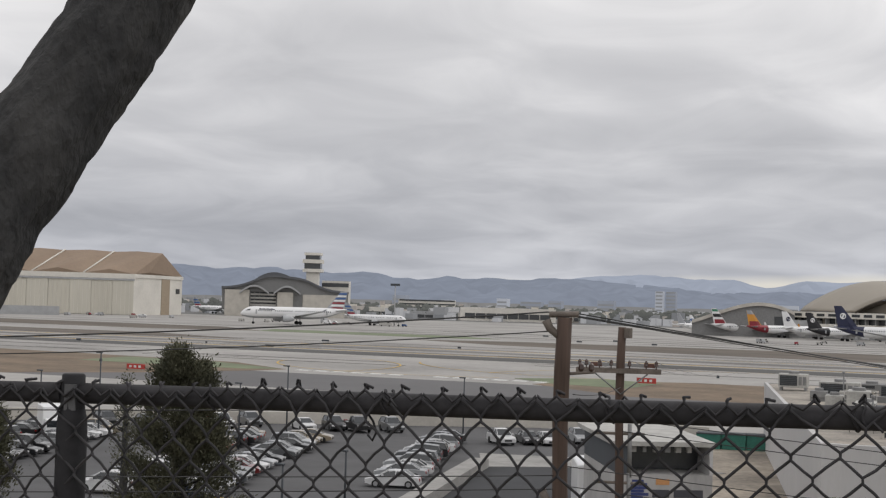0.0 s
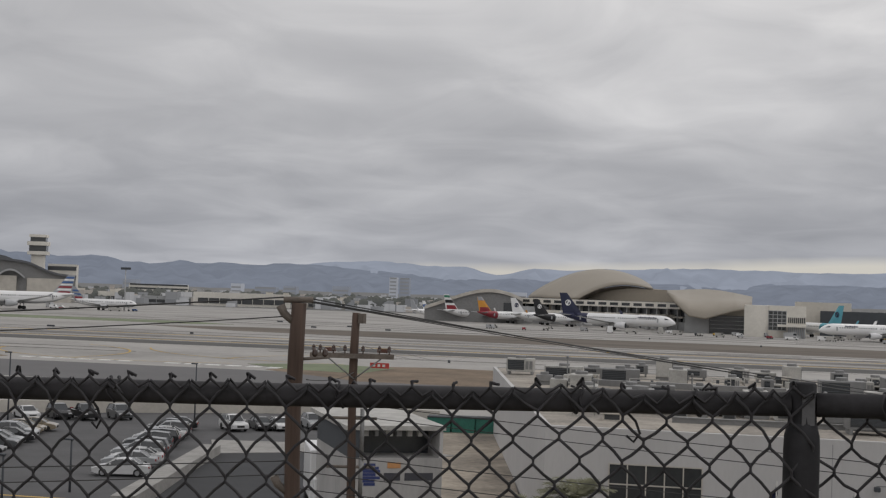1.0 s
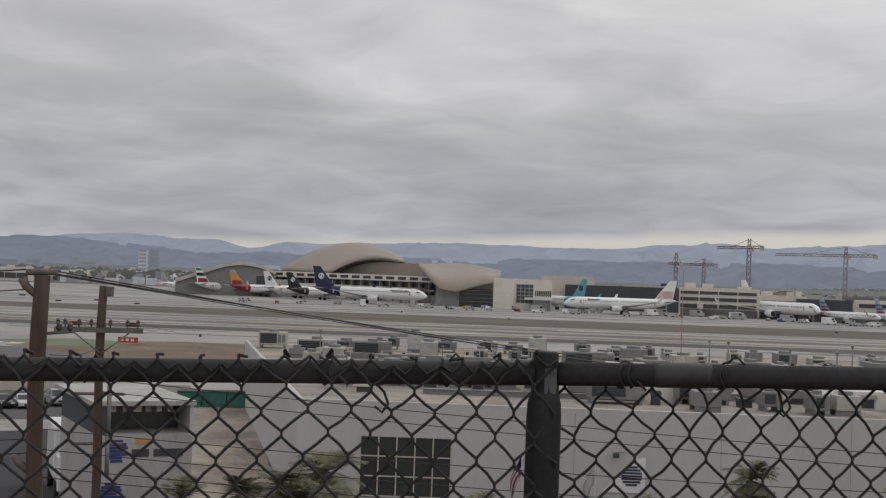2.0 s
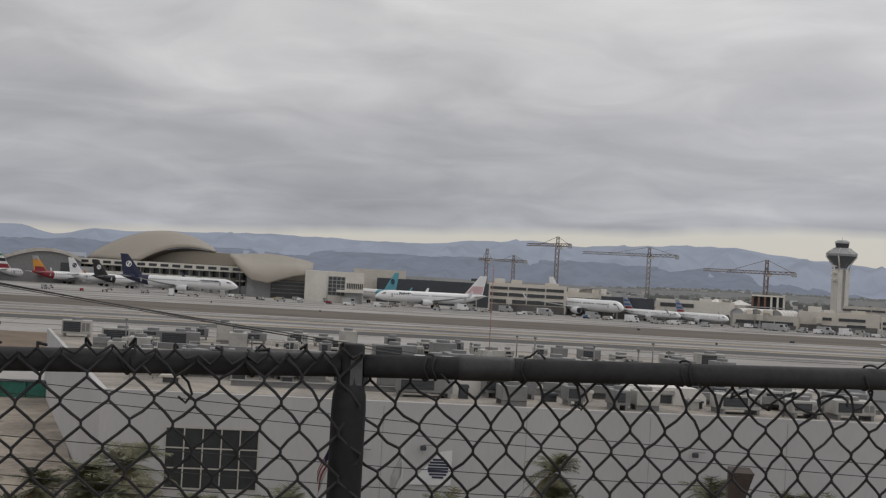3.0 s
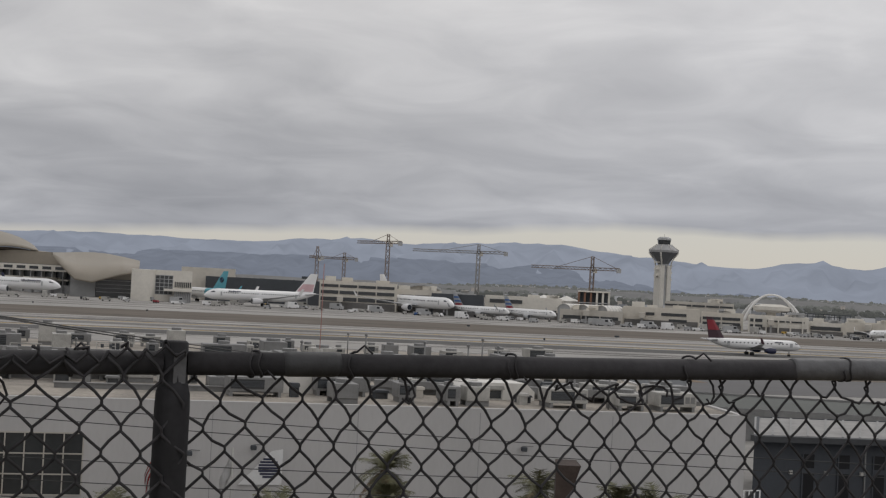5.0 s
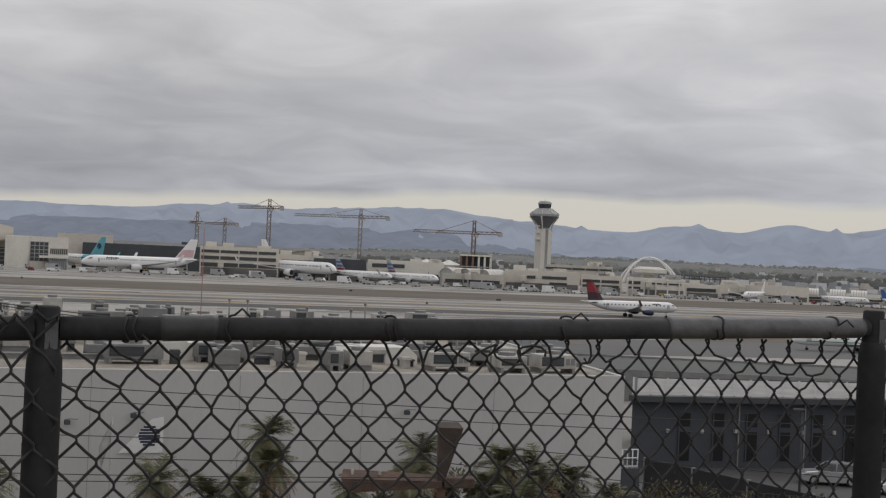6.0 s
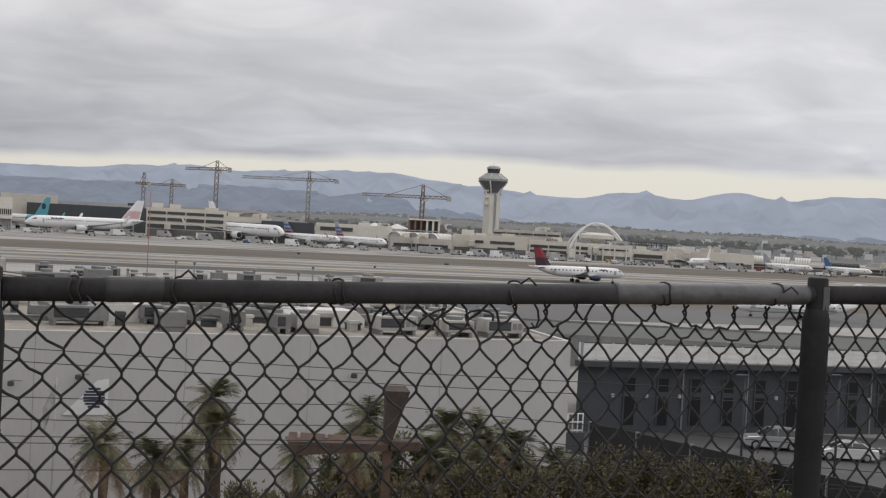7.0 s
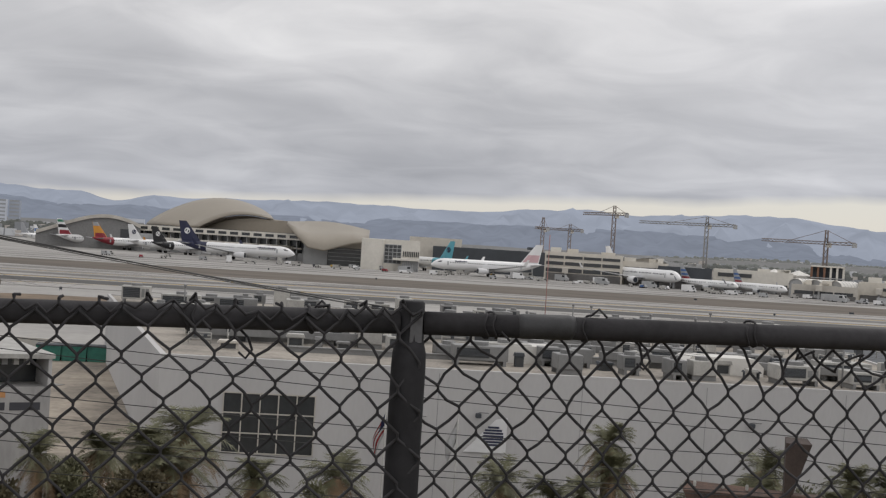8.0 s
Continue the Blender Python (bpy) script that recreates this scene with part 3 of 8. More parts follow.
def flag(az, d, e_top, h, label, cols):
    p = at(az, d)
    g = gz(p.x, p.y)
    zt = el(e_top, d)
    t = thing("flagpole", pose(p.x, p.y, 0), label, "flagpole")
    bm = bmesh.new()
    tube(bm, [(0, 0, g - 0.2), (0, 0, zt)], [0.06, 0.03], 8)
    part("pole", bm, M_PALEMET, t)
    bm = bmesh.new()
    grid = []
    for i in range(9):
        row = []
        for j in range(7):
            s, dn = i / 8, j / 6
            row.append(bm.verts.new((-0.75 * s * (1 - 0.35 * s) + 0.05 * math.sin(5 * dn + 4 * s), 0.12 * math.sin(7 * s + 2 * dn), zt - 0.15 - 1.1 * dn - 1.25 * s)))
        grid.append(row)
    for a, b in zip(grid, grid[1:]):
        for j in range(6):
            f = bm.faces.new((a[j], b[j], b[j + 1], a[j + 1]))
            f.material_index = (j % 2) if len(cols) > 1 and not (j < 3 and grid.index(a) < 3) else (2 if len(cols) > 2 else 0)
            f.smooth = True
    bmesh.ops.solidify(bm, geom=bm.faces[:], thickness=0.01)
    part("flag", bm, cols, t)


M_FLAGRED = mat("faded_red_cloth", (0.32, 0.05, 0.05), 0.9, 0.2, 3, 20, 0)
M_FLAGWHITE = mat("white_cloth", (0.6, 0.6, 0.6), 0.9, 0.15, 3, 20, 0)
M_FLAGNAVY = mat("navy_cloth", (0.03, 0.035, 0.09), 0.9, 0.2, 3, 20, 0)
flag(-6.75, 62, -7.0, 8, "slim flagpole with a drooping red, white and blue flag", [M_FLAGRED, M_FLAGWHITE, M_FLAGNAVY])
flag(-3.7, 62, -7.1, 8, "slim pale flagpole with a drooping white flag", [M_FLAGWHITE])


# ---------------------------------------------------------------- roof plant
def air_handler(p, deg, w, d, h, label, body, grille=True):
    t = thing("air_handler", pose(p[0], p[1], ROOF_Z + 0.02, 0, 0, deg), label, "roof unit", "roof plant")
    for x in (-w / 2 + 0.1, w / 2 - 0.25):
        bm = bmesh.new()
        box(bm, x, -d / 2, 0, x + 0.15, d / 2, 0.28)
        part("skid", bm, M_GREYMET, t)
    bm = bmesh.new()
    box(bm, -w / 2, -d / 2, 0.25, w / 2, d / 2, h)
    bmesh.ops.bevel(bm, geom=bm.edges[:], offset=0.03, segments=1, affect="EDGES")
    part("casing", bm, body, t)
    if grille:
        bm = bmesh.new()
        box(bm, -w / 2 + 0.12, -d / 2 - 0.03, 0.4, w * 0.15, -d / 2 + 0.02, h - 0.12)
        part("grille", bm, M_DARKGLASS, t, "dark louvred intake")
        for k in range(5):
            z = 0.5 + (h - 0.75) * k / 4
            bm = bmesh.new()
            box(bm, -w / 2 + 0.14, -d / 2 - 0.05, z, w * 0.15 - 0.02, -d / 2 - 0.032, z + 0.035)
            part("louvre", bm, M_DARKBLD, t)
        for k in (0, 1):
            bm = bmesh.new()
            x = w * 0.2 + k * w * 0.14
            box(bm, x, -d / 2 - 0.02, 0.45, x + w * 0.11, -d / 2 + 0.02, h - 0.2)
            part("access_panel", bm, M_GREYMET, t)
    bm = bmesh.new()
    lathe(bm, [(min(w, d) * 0.3, h), (min(w, d) * 0.3, h + 0.18), (min(w, d) * 0.26, h + 0.2)], 14)
    part("fan_cowl", bm, M_GREYMET, t)
    return t


rng = random.Random(5)
row_specs = [(70, -3, 17, 0.0), (74, -9, 15, 0.4), (78, -15.5, 14, 1.0), (88, -16, 12, 0.3), (100, -17, 11, 0.7), (112, -17.5, 9.5, 0.2)]
for d0, a0, a1, off in row_specs:
    az = a0 + off
    while az < a1:
        d = d0 + rng.uniform(-2, 2) + max(0, az) * 0.35
        w = rng.choice((0.8, 1.0, 1.2, 1.6, 2.2, 2.8))
        h = rng.uniform(0.7, 1.1) if w < 1.7 else rng.uniform(1.0, 1.7)
        if d0 < 75:
            h = min(h, 1.0)
        body = rng.choice((M_GREYMET, M_PALEMET, M_PALEMET, M_GREYMET))
        if rng.random() < 0.9:
            air_handler(at(az, d), 12 + rng.choice((0, 0, 90)), w, rng.uniform(1.1, 1.8), h, "boxy %s sheet-metal roof air unit with dark louvres" % ("grey" if body is M_GREYMET else "pale"), body)
        az += math.degrees((w + rng.uniform(0.3, 1.9)) / d)
for k in range(16):
    az, d = rng.uniform(-16, 13), rng.uniform(72, 112)
    p = at(az, d)
    t = thing("vent_pipe", pose(p.x, p.y, ROOF_Z), "thin grey metal vent pipe on a flat roof", "vent pipe", "roof pipes")
    bm = bmesh.new()
    h = rng.uniform(0.8, 2.6)
    tube(bm, [(0, 0, 0), (0, 0, h)], 0.05, 8)
    part("pipe", bm, M_GREYMET, t)
    bm = bmesh.new()
    lathe(bm, [(0.05, h), (0.11, h + 0.02), (0.11, h + 0.14), (0.03, h + 0.2)], 10)
    part("cowl", bm, M_GREYMET, t)
for k, (az0, az1, d) in enumerate(((-15, -6, 76), (-13, 4, 84), (0, 12, 80), (-16, 8, 95), (2, 14, 76))):
    t = thing("roof_duct", pose(0, 0, 0), "long grey sheet-metal duct on low stands", "duct", "roof ducts")
    a, b = at(az0, d, ROOF_Z + 0.55), at(az1, d + 1.5, ROOF_Z + 0.55)
    fr = wall_frame(a, b, ROOF_Z)
    L = (b - a).length
    wbox("duct", fr, 0, L, 0.35, 0.75, 0.45, M_GREYMET, t)
    n = int(L / 2.5)
    for i in range(n + 1):
        wbox("stand", fr, i * L / n - 0.04, i * L / n + 0.04, 0.0, 0.36, 0.3, M_GREYMET, t)
for az, d, w in ((-8.0, 82, 5.0), (-1.2, 74, 4.0), (6.8, 76, 4.5)):
    p = at(az, d)
    t = thing("skylight", pose(p.x, p.y, ROOF_Z, 0, 0, 12), "low white domed rooflight", "rooflight", "rooflights")
    bm = bmesh.new()
    extrude_y(bm, [(-w / 2, 0), (w / 2, 0), (w / 2, 0.5), (w / 2 - 0.5, 0.95), (-w / 2 + 0.5, 0.95), (-w / 2, 0.5)], -1.2, 1.2)
    part("dome", bm, mat("white_sheet_roofing", (0.66, 0.64, 0.6), 0.5, 0.12, 0.7, 6, 0), t)


def pipe_rack(p, deg, w, h):
    """A small frame of thin pipes with two valves, standing on the roof."""
    t = thing("pipe_rack", pose(p.x, p.y, ROOF_Z + 0.02, 0, 0, deg), "small frame of pale pipes on a flat roof", "pipe rack", "roof pipework")
    for x in (-w / 2, w / 2):
        bm = bmesh.new()
        tube(bm, [(x, 0, 0), (x, 0, h)], 0.035, 6)
        part("leg", bm, M_PALEMET, t)
    for f in (0.45, 0.75, 1.0):
        bm = bmesh.new()
        tube(bm, [(-w / 2, 0, h * f), (w / 2, 0, h * f)], 0.04, 6)
        part("pipe", bm, M_PALEMET, t)
    for x in (-w * 0.2, w * 0.25):
        bm = bmesh.new()
        box(bm, x - 0.1, -0.1, h * 0.66, x + 0.1, 0.1, h * 0.9)
        part("valve", bm, M_DARKBLD, t)


def roof_kerb(a, b, h, m):
    """A low timber or sheet-metal upstand with a capping."""
    t = thing("roof_kerb", pose(0, 0, 0), "low stained upstand across a flat roof", "roof kerb", "roof kerbs")
    fr = wall_frame(a, b, ROOF_Z + 0.02)
    wbox("upstand", fr, 0, (b - a).length, 0, h, 0.2, m, t)
    wbox("capping", fr, -0.05, (b - a).length + 0.05, h, h + 0.05, 0.26, M_GREYMET, t, back=0.1)


def vent_box(p, deg, w, h, m):
    """A squat hooded vent with a dark mouth."""
    t = thing("roof_vent", pose(p.x, p.y, ROOF_Z + 0.02, 0, 0, deg), "squat sheet-metal roof vent with a dark mouth", "roof vent", "roof vents")
    bm = bmesh.new()
    box(bm, -w / 2, -w * 0.4, 0, w / 2, w * 0.4, h * 0.75)
    part("body", bm, m, t)
    bm = bmesh.new()
    box(bm, -w * 0.4, -w * 0.4 - 0.02, h * 0.12, w * 0.4, -w * 0.4 + 0.02, h * 0.66)
    part("mouth", bm, M_DARKGLASS, t, "dark opening")
    bm = bmesh.new()
    extrude_y(bm, [(-w * 0.6, h * 0.752), (w * 0.6, h * 0.752), (w * 0.5, h), (-w * 0.5, h)], -w * 0.55, w * 0.5)
    part("hood", bm, m, t)


rk = random.Random(41)
for k in range(38):
    az = rk.uniform(-15.5, 15)
    pipe_rack(at(az, rk.uniform(73, 108) + max(0, az) * 0.3), 12 + rk.choice((0, 0, 90)), rk.uniform(0.7, 2.2), rk.uniform(0.5, 1.2))
for k in range(60):
    az = rk.uniform(-15.5, 15.5)
    vent_box(at(az, rk.choice((rk.uniform(70, 78), rk.uniform(78, 112))) + max(0, az) * 0.35), 12 + rk.choice((0, 0, 0, 90)), rk.uniform(0.4, 1.0), rk.uniform(0.35, 0.9), rk.choice((M_GREYMET, M_PALEMET, M_DARKBLD, M_LIGHTCONC)))
for az0, az1, d0, d1 in ((-11, -3, 71.5, 72.5), (-3, 8, 75, 77.5), (2, 13, 80, 83), (-14, -2, 86, 88), (-8, 9, 97, 100), (5, 15.5, 76.5, 79.5), (-15, -8, 77, 78)):
    roof_kerb(at(az0, d0), at(az1, d1), rk.uniform(0.18, 0.35), rk.choice((M_LIGHTCONC, M_GREYMET)))
# tall wire mast with a light base
p = at(-0.35, 95)
t = thing("radio_mast", pose(p.x, p.y, ROOF_Z), "very thin red and white guyed mast", "mast")
bm = bmesh.new()
tube(bm, [(0, 0, 0), (0, 0, 7.2)], 0.03, 6)
part("mast_tube", bm, mat("faded_red_mast", (0.4, 0.2, 0.18), 0.7), t)
bm = bmesh.new()
lathe(bm, [(0.35, 0), (0.35, 0.8), (0.2, 1.3)], 10)
part("base", bm, M_PALEMET, t)

# ---------------------------------------------------------------- dark office building
DK = [at(17.75, 112), at(33, 131), at(33, 151), at(17.75, 130)]
dark_top = el(-5.45, 112)
M_SLATE = mat("slate_grey_cladding", (0.058, 0.064, 0.074), 0.8, 0.22, 0.25, 4, 0.15)
# near-black glazing holds the deep shade of the window slots in its colour
M_SLOT = mat("deep_shade_glazing", (0.012, 0.012, 0.014), 0.45, 0.2, 0.5, 4, 0, spec=0.3)
dark = building("office_building", DK, -1.0, dark_top, M_SLATE, mat("pale_metal_roofing", (0.28, 0.272, 0.265), 0.7, 0.3, 0.4, 3, 0.2), "long dark grey clad office building with a pale sloping roof", 0.1)
dfr = wall_frame(DK[0], DK[1], 0)
DL = (Vector(DK[1][:2]) - Vector(DK[0][:2])).length
wbox("fascia", dfr, -0.3, DL + 0.3, dark_top - 0.35, dark_top + 0.12, 1.0, mat("grey_fascia", (0.06, 0.063, 0.068), 0.8, 0.2, 0.5, 5), dark)
nslot = 11
for i in range(nslot):
    x = 4.2 + i * (DL - 4) / nslot
    w = wbox("window_slot", dfr, x, x + 0.95, 0.6, dark_top - 1.3, 0.03, M_SLOT, dark)
    wbox("slot_reveal", dfr, x - 0.12, x, 0.6, dark_top - 1.3, 0.12, M_SLATE, w)
    wbox("spandrel", dfr, x, x + 0.95, 3.0, 3.4, 0.05, M_SLATE, w)
    wbox("wall_lamp", dfr, x - 1.2, x - 0.95, 2.9, 3.2, 0.25, M_PALEMET, dark, "small pale wall lamp")
    if i % 2:
        wbox("downpipe", dfr, x + 2.2, x + 2.32, 0, dark_top - 0.4, 0.12, M_GREYMET, dark)
# ribs of the pale roof
for i in range(26):
    f = i / 25
    a = Vector(DK[0][:2]).lerp(Vector(DK[1][:2]), f)
    b = Vector(DK[3][:2]).lerp(Vector(DK[2][:2]), f)
    fr = wall_frame(a, b, dark_top)
    wbox("roof_rib", fr, 0.5, (b - a).length - 0.5, 0.02, 0.12, 0.12, M_GREYMET, dark)
# a farther grey-green shed roof behind
shed = building("warehouse", [at(12.6, 165), at(34, 180), at(34, 205), at(12.6, 190)], -0.5, el(-4.5, 165), M_GREYMET, mat("grey_green_roofing", (0.085, 0.092, 0.085), 0.8, 0.25, 0.06, 1, 0.1), "low wide warehouse with a grey-green flat roof", 0.3)
shed2 = building("warehouse", [at(11.0, 128), at(15.0, 131), at(15.0, 160), at(10.5, 160)], -0.5, el(-3.95, 128), M_GREYMET, M_DARKBLD, "low dark outbuilding with a flat roof", 0.3)

# ---------------------------------------------------------------- catering dock with sign, alley and ramp
DA, DB = at(-24.35, 60.5), at(-20.45, 61.5)
dfront = wall_frame(DA, DB, 0)
DW = (DB - DA).length
M_GRIMY = mat("grimy_white_paint", (0.40, 0.39, 0.38), 0.85, 0.25, 0.5, 6, 0.1, streak=(1, 1, 0.3))
dock = thing("catering_dock", pose(0, 0, 0), "white catering dock block with a dark opening and blue emblem", "building")
zt, zo = el(-5.55, 60), el(-6.9, 60)
wbox("front_wall", dfront, 0, DW, -0.5, zo, 0.0, M_GRIMY, dock, back=8)
wbox("opening_back", dfront, 0.3, DW - 0.15, zo + 0.003, zt - 0.1, -2.0, M_DARKGLASS, dock, back=2.2)
wbox("side_wall", dfront, 0, 0.5, zo + 0.003, zt - 0.203, 0.0, M_DARKBLD, dock, back=8)
wbox("side_wall", dfront, DW - 0.15, DW, zo + 0.003, zt - 0.203, 0.0, M_WHITEWALL, dock, back=8)
wbox("roof", dfront, -0.2, DW + 0.1, zt - 0.2, zt, 0.1, M_PALEMET, dock, back=9)
for k in range(6):
    x = 0.7 + k * 0.5
    wbox("machine_box", dfront, x, x + random.uniform(0.15, 0.4), zt - 0.5, zt - 0.25, -0.3, random.choice((M_PALEMET, M_GREYMET)), dock, back=0.6)
emb = mat("blue_emblem_paint", (0.035, 0.05, 0.16), 0.5, 0.15, 2, 8, 0)
for cx, cz, rad in ((0.95, zo - 0.72, 0.5), (0.75, zo - 2.55, 0.5)):
    for k in range(7):
        w = rad * math.sqrt(max(0.06, 1 - ((k - 3) / 3.5) ** 2))
        wbox("emblem_bar", dfront, cx - w, cx + w * (0.55 if k in (1, 3) else 1), cz - rad + k * rad * 0.285, cz - rad + k * rad * 0.285 + rad * 0.25, 0.02, emb, dock)
M_SIGNBAR = mat("dark_sign_bar", (0.05, 0.05, 0.06), 0.6, 0.1, 2, 8, 0)
for x0, x1 in ((1.6, 2.35), (2.55, 3.85)):
    wbox("sign_bar", dfront, x0, x1, zo - 1.0, zo - 0.66, 0.02, M_SIGNBAR, dock, "dark bar of a painted sign")
wbox("small_mark", dfront, 1.75, 2.35, zo - 0.45, zo - 0.2, 0.02, mat("orange_mark", (0.5, 0.25, 0.1), 0.6), dock)
sheet("alley", [at(-20.3, 50), at(-15.5, 50), at(-18.2, 122), at(-20.6, 122)], LOT + 0.06, mat("stained_alley_concrete", (0.36, 0.31, 0.25), 0.9, 0.5, 0.25, 2.5, 0.2, tint=(0.12, 0.105, 0.09)), "stained tan concrete alley beside the building", "pavement", thick=5.0)
# green containers at the alley's far end
for k in range(3):
    p = at(-20.6 + k * 1.0, 116)
    t = thing("container", pose(p.x, p.y, LOT + 0.07, 0, 0, 15), "green steel skip at the end of an alley", "skip", "green skips")
    bm = bmesh.new()
    extrude_y(bm, [(-0.95, 0), (0.95, 0), (1.0, 1.2), (-1.0, 1.2)], -0.8, 0.8)
    part("body", bm, mat("green_skip_paint", (0.03, 0.16, 0.12), 0.6, 0.3, 2, 9), t)
    bm = bmesh.new()
    box(bm, -1.0, -0.85, 1.2, 1.0, 0.85, 1.3)
    part("lid", bm, M_DARKBLD, t)
# sunken dark truck ramp with white concrete walls
ramp_pts = [(-39.0, 60.5), (-24.5, 60.5), (-35.0, 88.5), (-40.6, 89.8), (-47.8, 83.5)]
sheet("concrete_apron", [(-48.0, 83.4), (-40.6, 90.0), (-34.9, 88.7), (-33.5, 92.5), (-41.5, 95.0), (-52.4, 90.6)], LOT + 0.10, mat("weathered_ramp_concrete", (0.31, 0.30, 0.285), 0.9, 0.35, 0.4, 4, 0.2), "weathered concrete apron round a truck ramp", "pavement", thick=5.0)
sheet("truck_ramp", ramp_pts, LOT + 0.08, mat("dark_ramp_asphalt", (0.035, 0.036, 0.04), 0.9, 0.3, 0.3, 6), "dark asphalt truck ramp", "ramp", thick=5.0)
for a, b, h in (((-40.4, 60.0), (-48.6, 83.0), 0.7),):
    fr = wall_frame(a, b, LOT)
    wbox("ramp_wall", fr, 0, (Vector(b) - Vector(a)).length, -5, h, 1.2, MATS["weathered_ramp_concrete"], None)
for o in [o for o in scene.objects if o.name.startswith("ramp_wall")]:
    tagged(o, "low white concrete wall along a truck ramp", "wall", kind="structure")
# low concrete boundary wall behind the car park
for a, b in ((at(-56, 131 * FAR), at(-27, 129 * FAR)), (at(-27, 129 * FAR), at(-20.6, 124 * FAR))):
    fr = wall_frame(a, b, LOW)
    tagged(wbox("boundary_wall", fr, 0, (b - a).length, 0, 1.5, 0.3, M_LIGHTCONC, None), "long low pale concrete wall behind parked cars", "wall", kind="structure")


# ---------------------------------------------------------------- hangar
def quad_building(az0, d0, az1, d1, depth, z1, name, label, wall, roof, z0=-0.5, parapet=0.5, category="building", group=""):
    a, b = at(az0, d0), at(az1, d1)
    d = (b - a).normalized()
    n = Vector((-d.y, d.x, 0))
    t = building(name, [a, b, b + n * depth, a + n * depth], z0, z1, wall, roof, label, parapet, category, group)
    return t, wall_frame(a, b, 0), (b - a).length


HC, HL = at(-44.5, 1060), at(-54.5, 1075)
HR = at(-42.56, 1145)
M_HDOOR = mat("cream_hangar_door", (0.60, 0.57, 0.49), 0.8, 0.12, 0.03, 0.5, 0.05, streak=(1, 1, 0.1))
M_HROOF = mat("brown_tile_roof", (0.27, 0.20, 0.145), 0.9, 0.2, 0.03, 0.4, 0.05)
eave = el(0.78, 1060)
hangar = thing("hangar", pose(0, 0, 0), "large cream aircraft hangar with a folded brown roof", "hangar")
back = (HR - HC)
bm = bmesh.new()
prism(bm, [HL, HC, HR, HL + back], -0.5, eave)
bmesh.ops.recalc_face_normals(bm, faces=bm.faces)
part("wall", bm, M_CREAM, hangar)
hfr = wall_frame(HL, HC, 0)
HLEN = (HC - HL).length
nd = 12
for i in range(nd):
    x0, x1 = HLEN * i / nd, HLEN * (i + 1) / nd
    door = wbox("door_leaf", hfr, x0 + 0.15, x1 - 0.3, 0.3, eave - 5, 0.6 + 0.4 * (i % 2), M_HDOOR, hangar)
    for k in range(1, 5):
        x = x0 + (x1 - x0) * k / 5
        wbox("seam", hfr, x - 0.12, x + 0.12, 0.3, eave - 5.2, 1.15, M_CREAM, door)
wbox("door_track", hfr, -1, HLEN + 0.5, eave - 4.9, eave - 3.6, 1.6, M_STEEL, hangar)
wbox("fascia", hfr, -1, HLEN + 1, eave - 3.5, eave + 0.2, 0.8, M_CREAM, hangar)
# folded roof: ridges run from the gable points back to the crest
crest = el(1.72, 1110)
n = 5
for i in range(n):
    p0 = HL.lerp(HC, i / n)
    p1 = HL.lerp(HC, (i + 1) / n)
    mid = p0.lerp(p1, 0.5)
    bm = bmesh.new()
    off = back * 0.55
    v = [bm.verts.new((*p.xy, z)) for p, z in ((p0, eave), (mid, eave + 3.6), (p1, eave), (p0 + off, crest - 1), (p1 + off, crest - 1), (mid + off, crest), (p0 + back, eave), (p1 + back, eave))]
    for f in ((0, 1, 5, 3), (1, 2, 4, 5), (3, 5, 4, 7, 6), (0, 2, 1), (0, 3, 6), (2, 7, 4), (0, 6, 7, 2)):
        bm.faces.new([v[k] for k in f])
    bmesh.ops.recalc_face_normals(bm, faces=bm.faces)
    fold = part("roof_fold", bm, M_HROOF, hangar)
    bm = bmesh.new()
    tube(bm, [(*p0.xy, eave + 0.3), (*(p0 + off).xy, crest - 0.6)], 0.6, 6)
    part("valley_gutter", bm, M_CREAM, fold)
bm = bmesh.new()
v = [bm.verts.new((*p.xy, z)) for p, z in ((HC, eave), (HR, eave), (HC + back * 0.55, crest - 1), (HC + back * 0.25 + (HC - HL).normalized() * 2, eave + 2))]
for f in ((0, 1, 2), (0, 3, 2), (3, 1, 2), (0, 1, 3)):
    bm.faces.new([v[k] for k in f])
bmesh.ops.recalc_face_normals(bm, faces=bm.faces)
part("hip", bm, M_HROOF, hangar)
sfr = wall_frame(HC, HR, 0)
SL = back.length
wbox("side_door", sfr, SL * 0.55, SL * 0.72, 0, eave - 1, 0.5, mat("tan_side_cladding", (0.36, 0.29, 0.21), 0.8), hangar)
wbox("side_window", sfr, SL * 0.86, SL * 0.94, eave * 0.55, eave * 0.68, 0.3, M_DARKGLASS, hangar)
wbox("side_fascia", sfr, 0, SL, eave - 2.5, eave + 0.2, 0.8, M_CREAM, hangar)
quad_building(-54, 985, -47.4, 985, 8, 5.5, "low_shed", "low dark shed in front of a hangar", M_STEEL, M_DARKBLD)

# ---------------------------------------------------------------- curved-roof maintenance building with small tower
MB = 1180
t, fr, L = quad_building(-40.8, MB, -35.85, MB, 60, el(0.2, MB), "maintenance_building", "grey building with a wavy dark roof and louvred centre", M_STEEL, M_DARKBLD)
for a0, a1, e0, m in ((-40.8, -39.8, 0.28, M_LIGHTCONC), (-38.65, -38.0, 0.22, M_LIGHTCONC)):
    s0, s1 = (a0 + 40.8) / 4.95 * L, (a1 + 40.8) / 4.95 * L
    wbox("pylon", fr, s0, s1, 0, el(e0, MB), 6, m, t)
s0, s1 = (40.8 - 39.75) / 4.95 * L, (40.8 - 38.7) / 4.95 * L
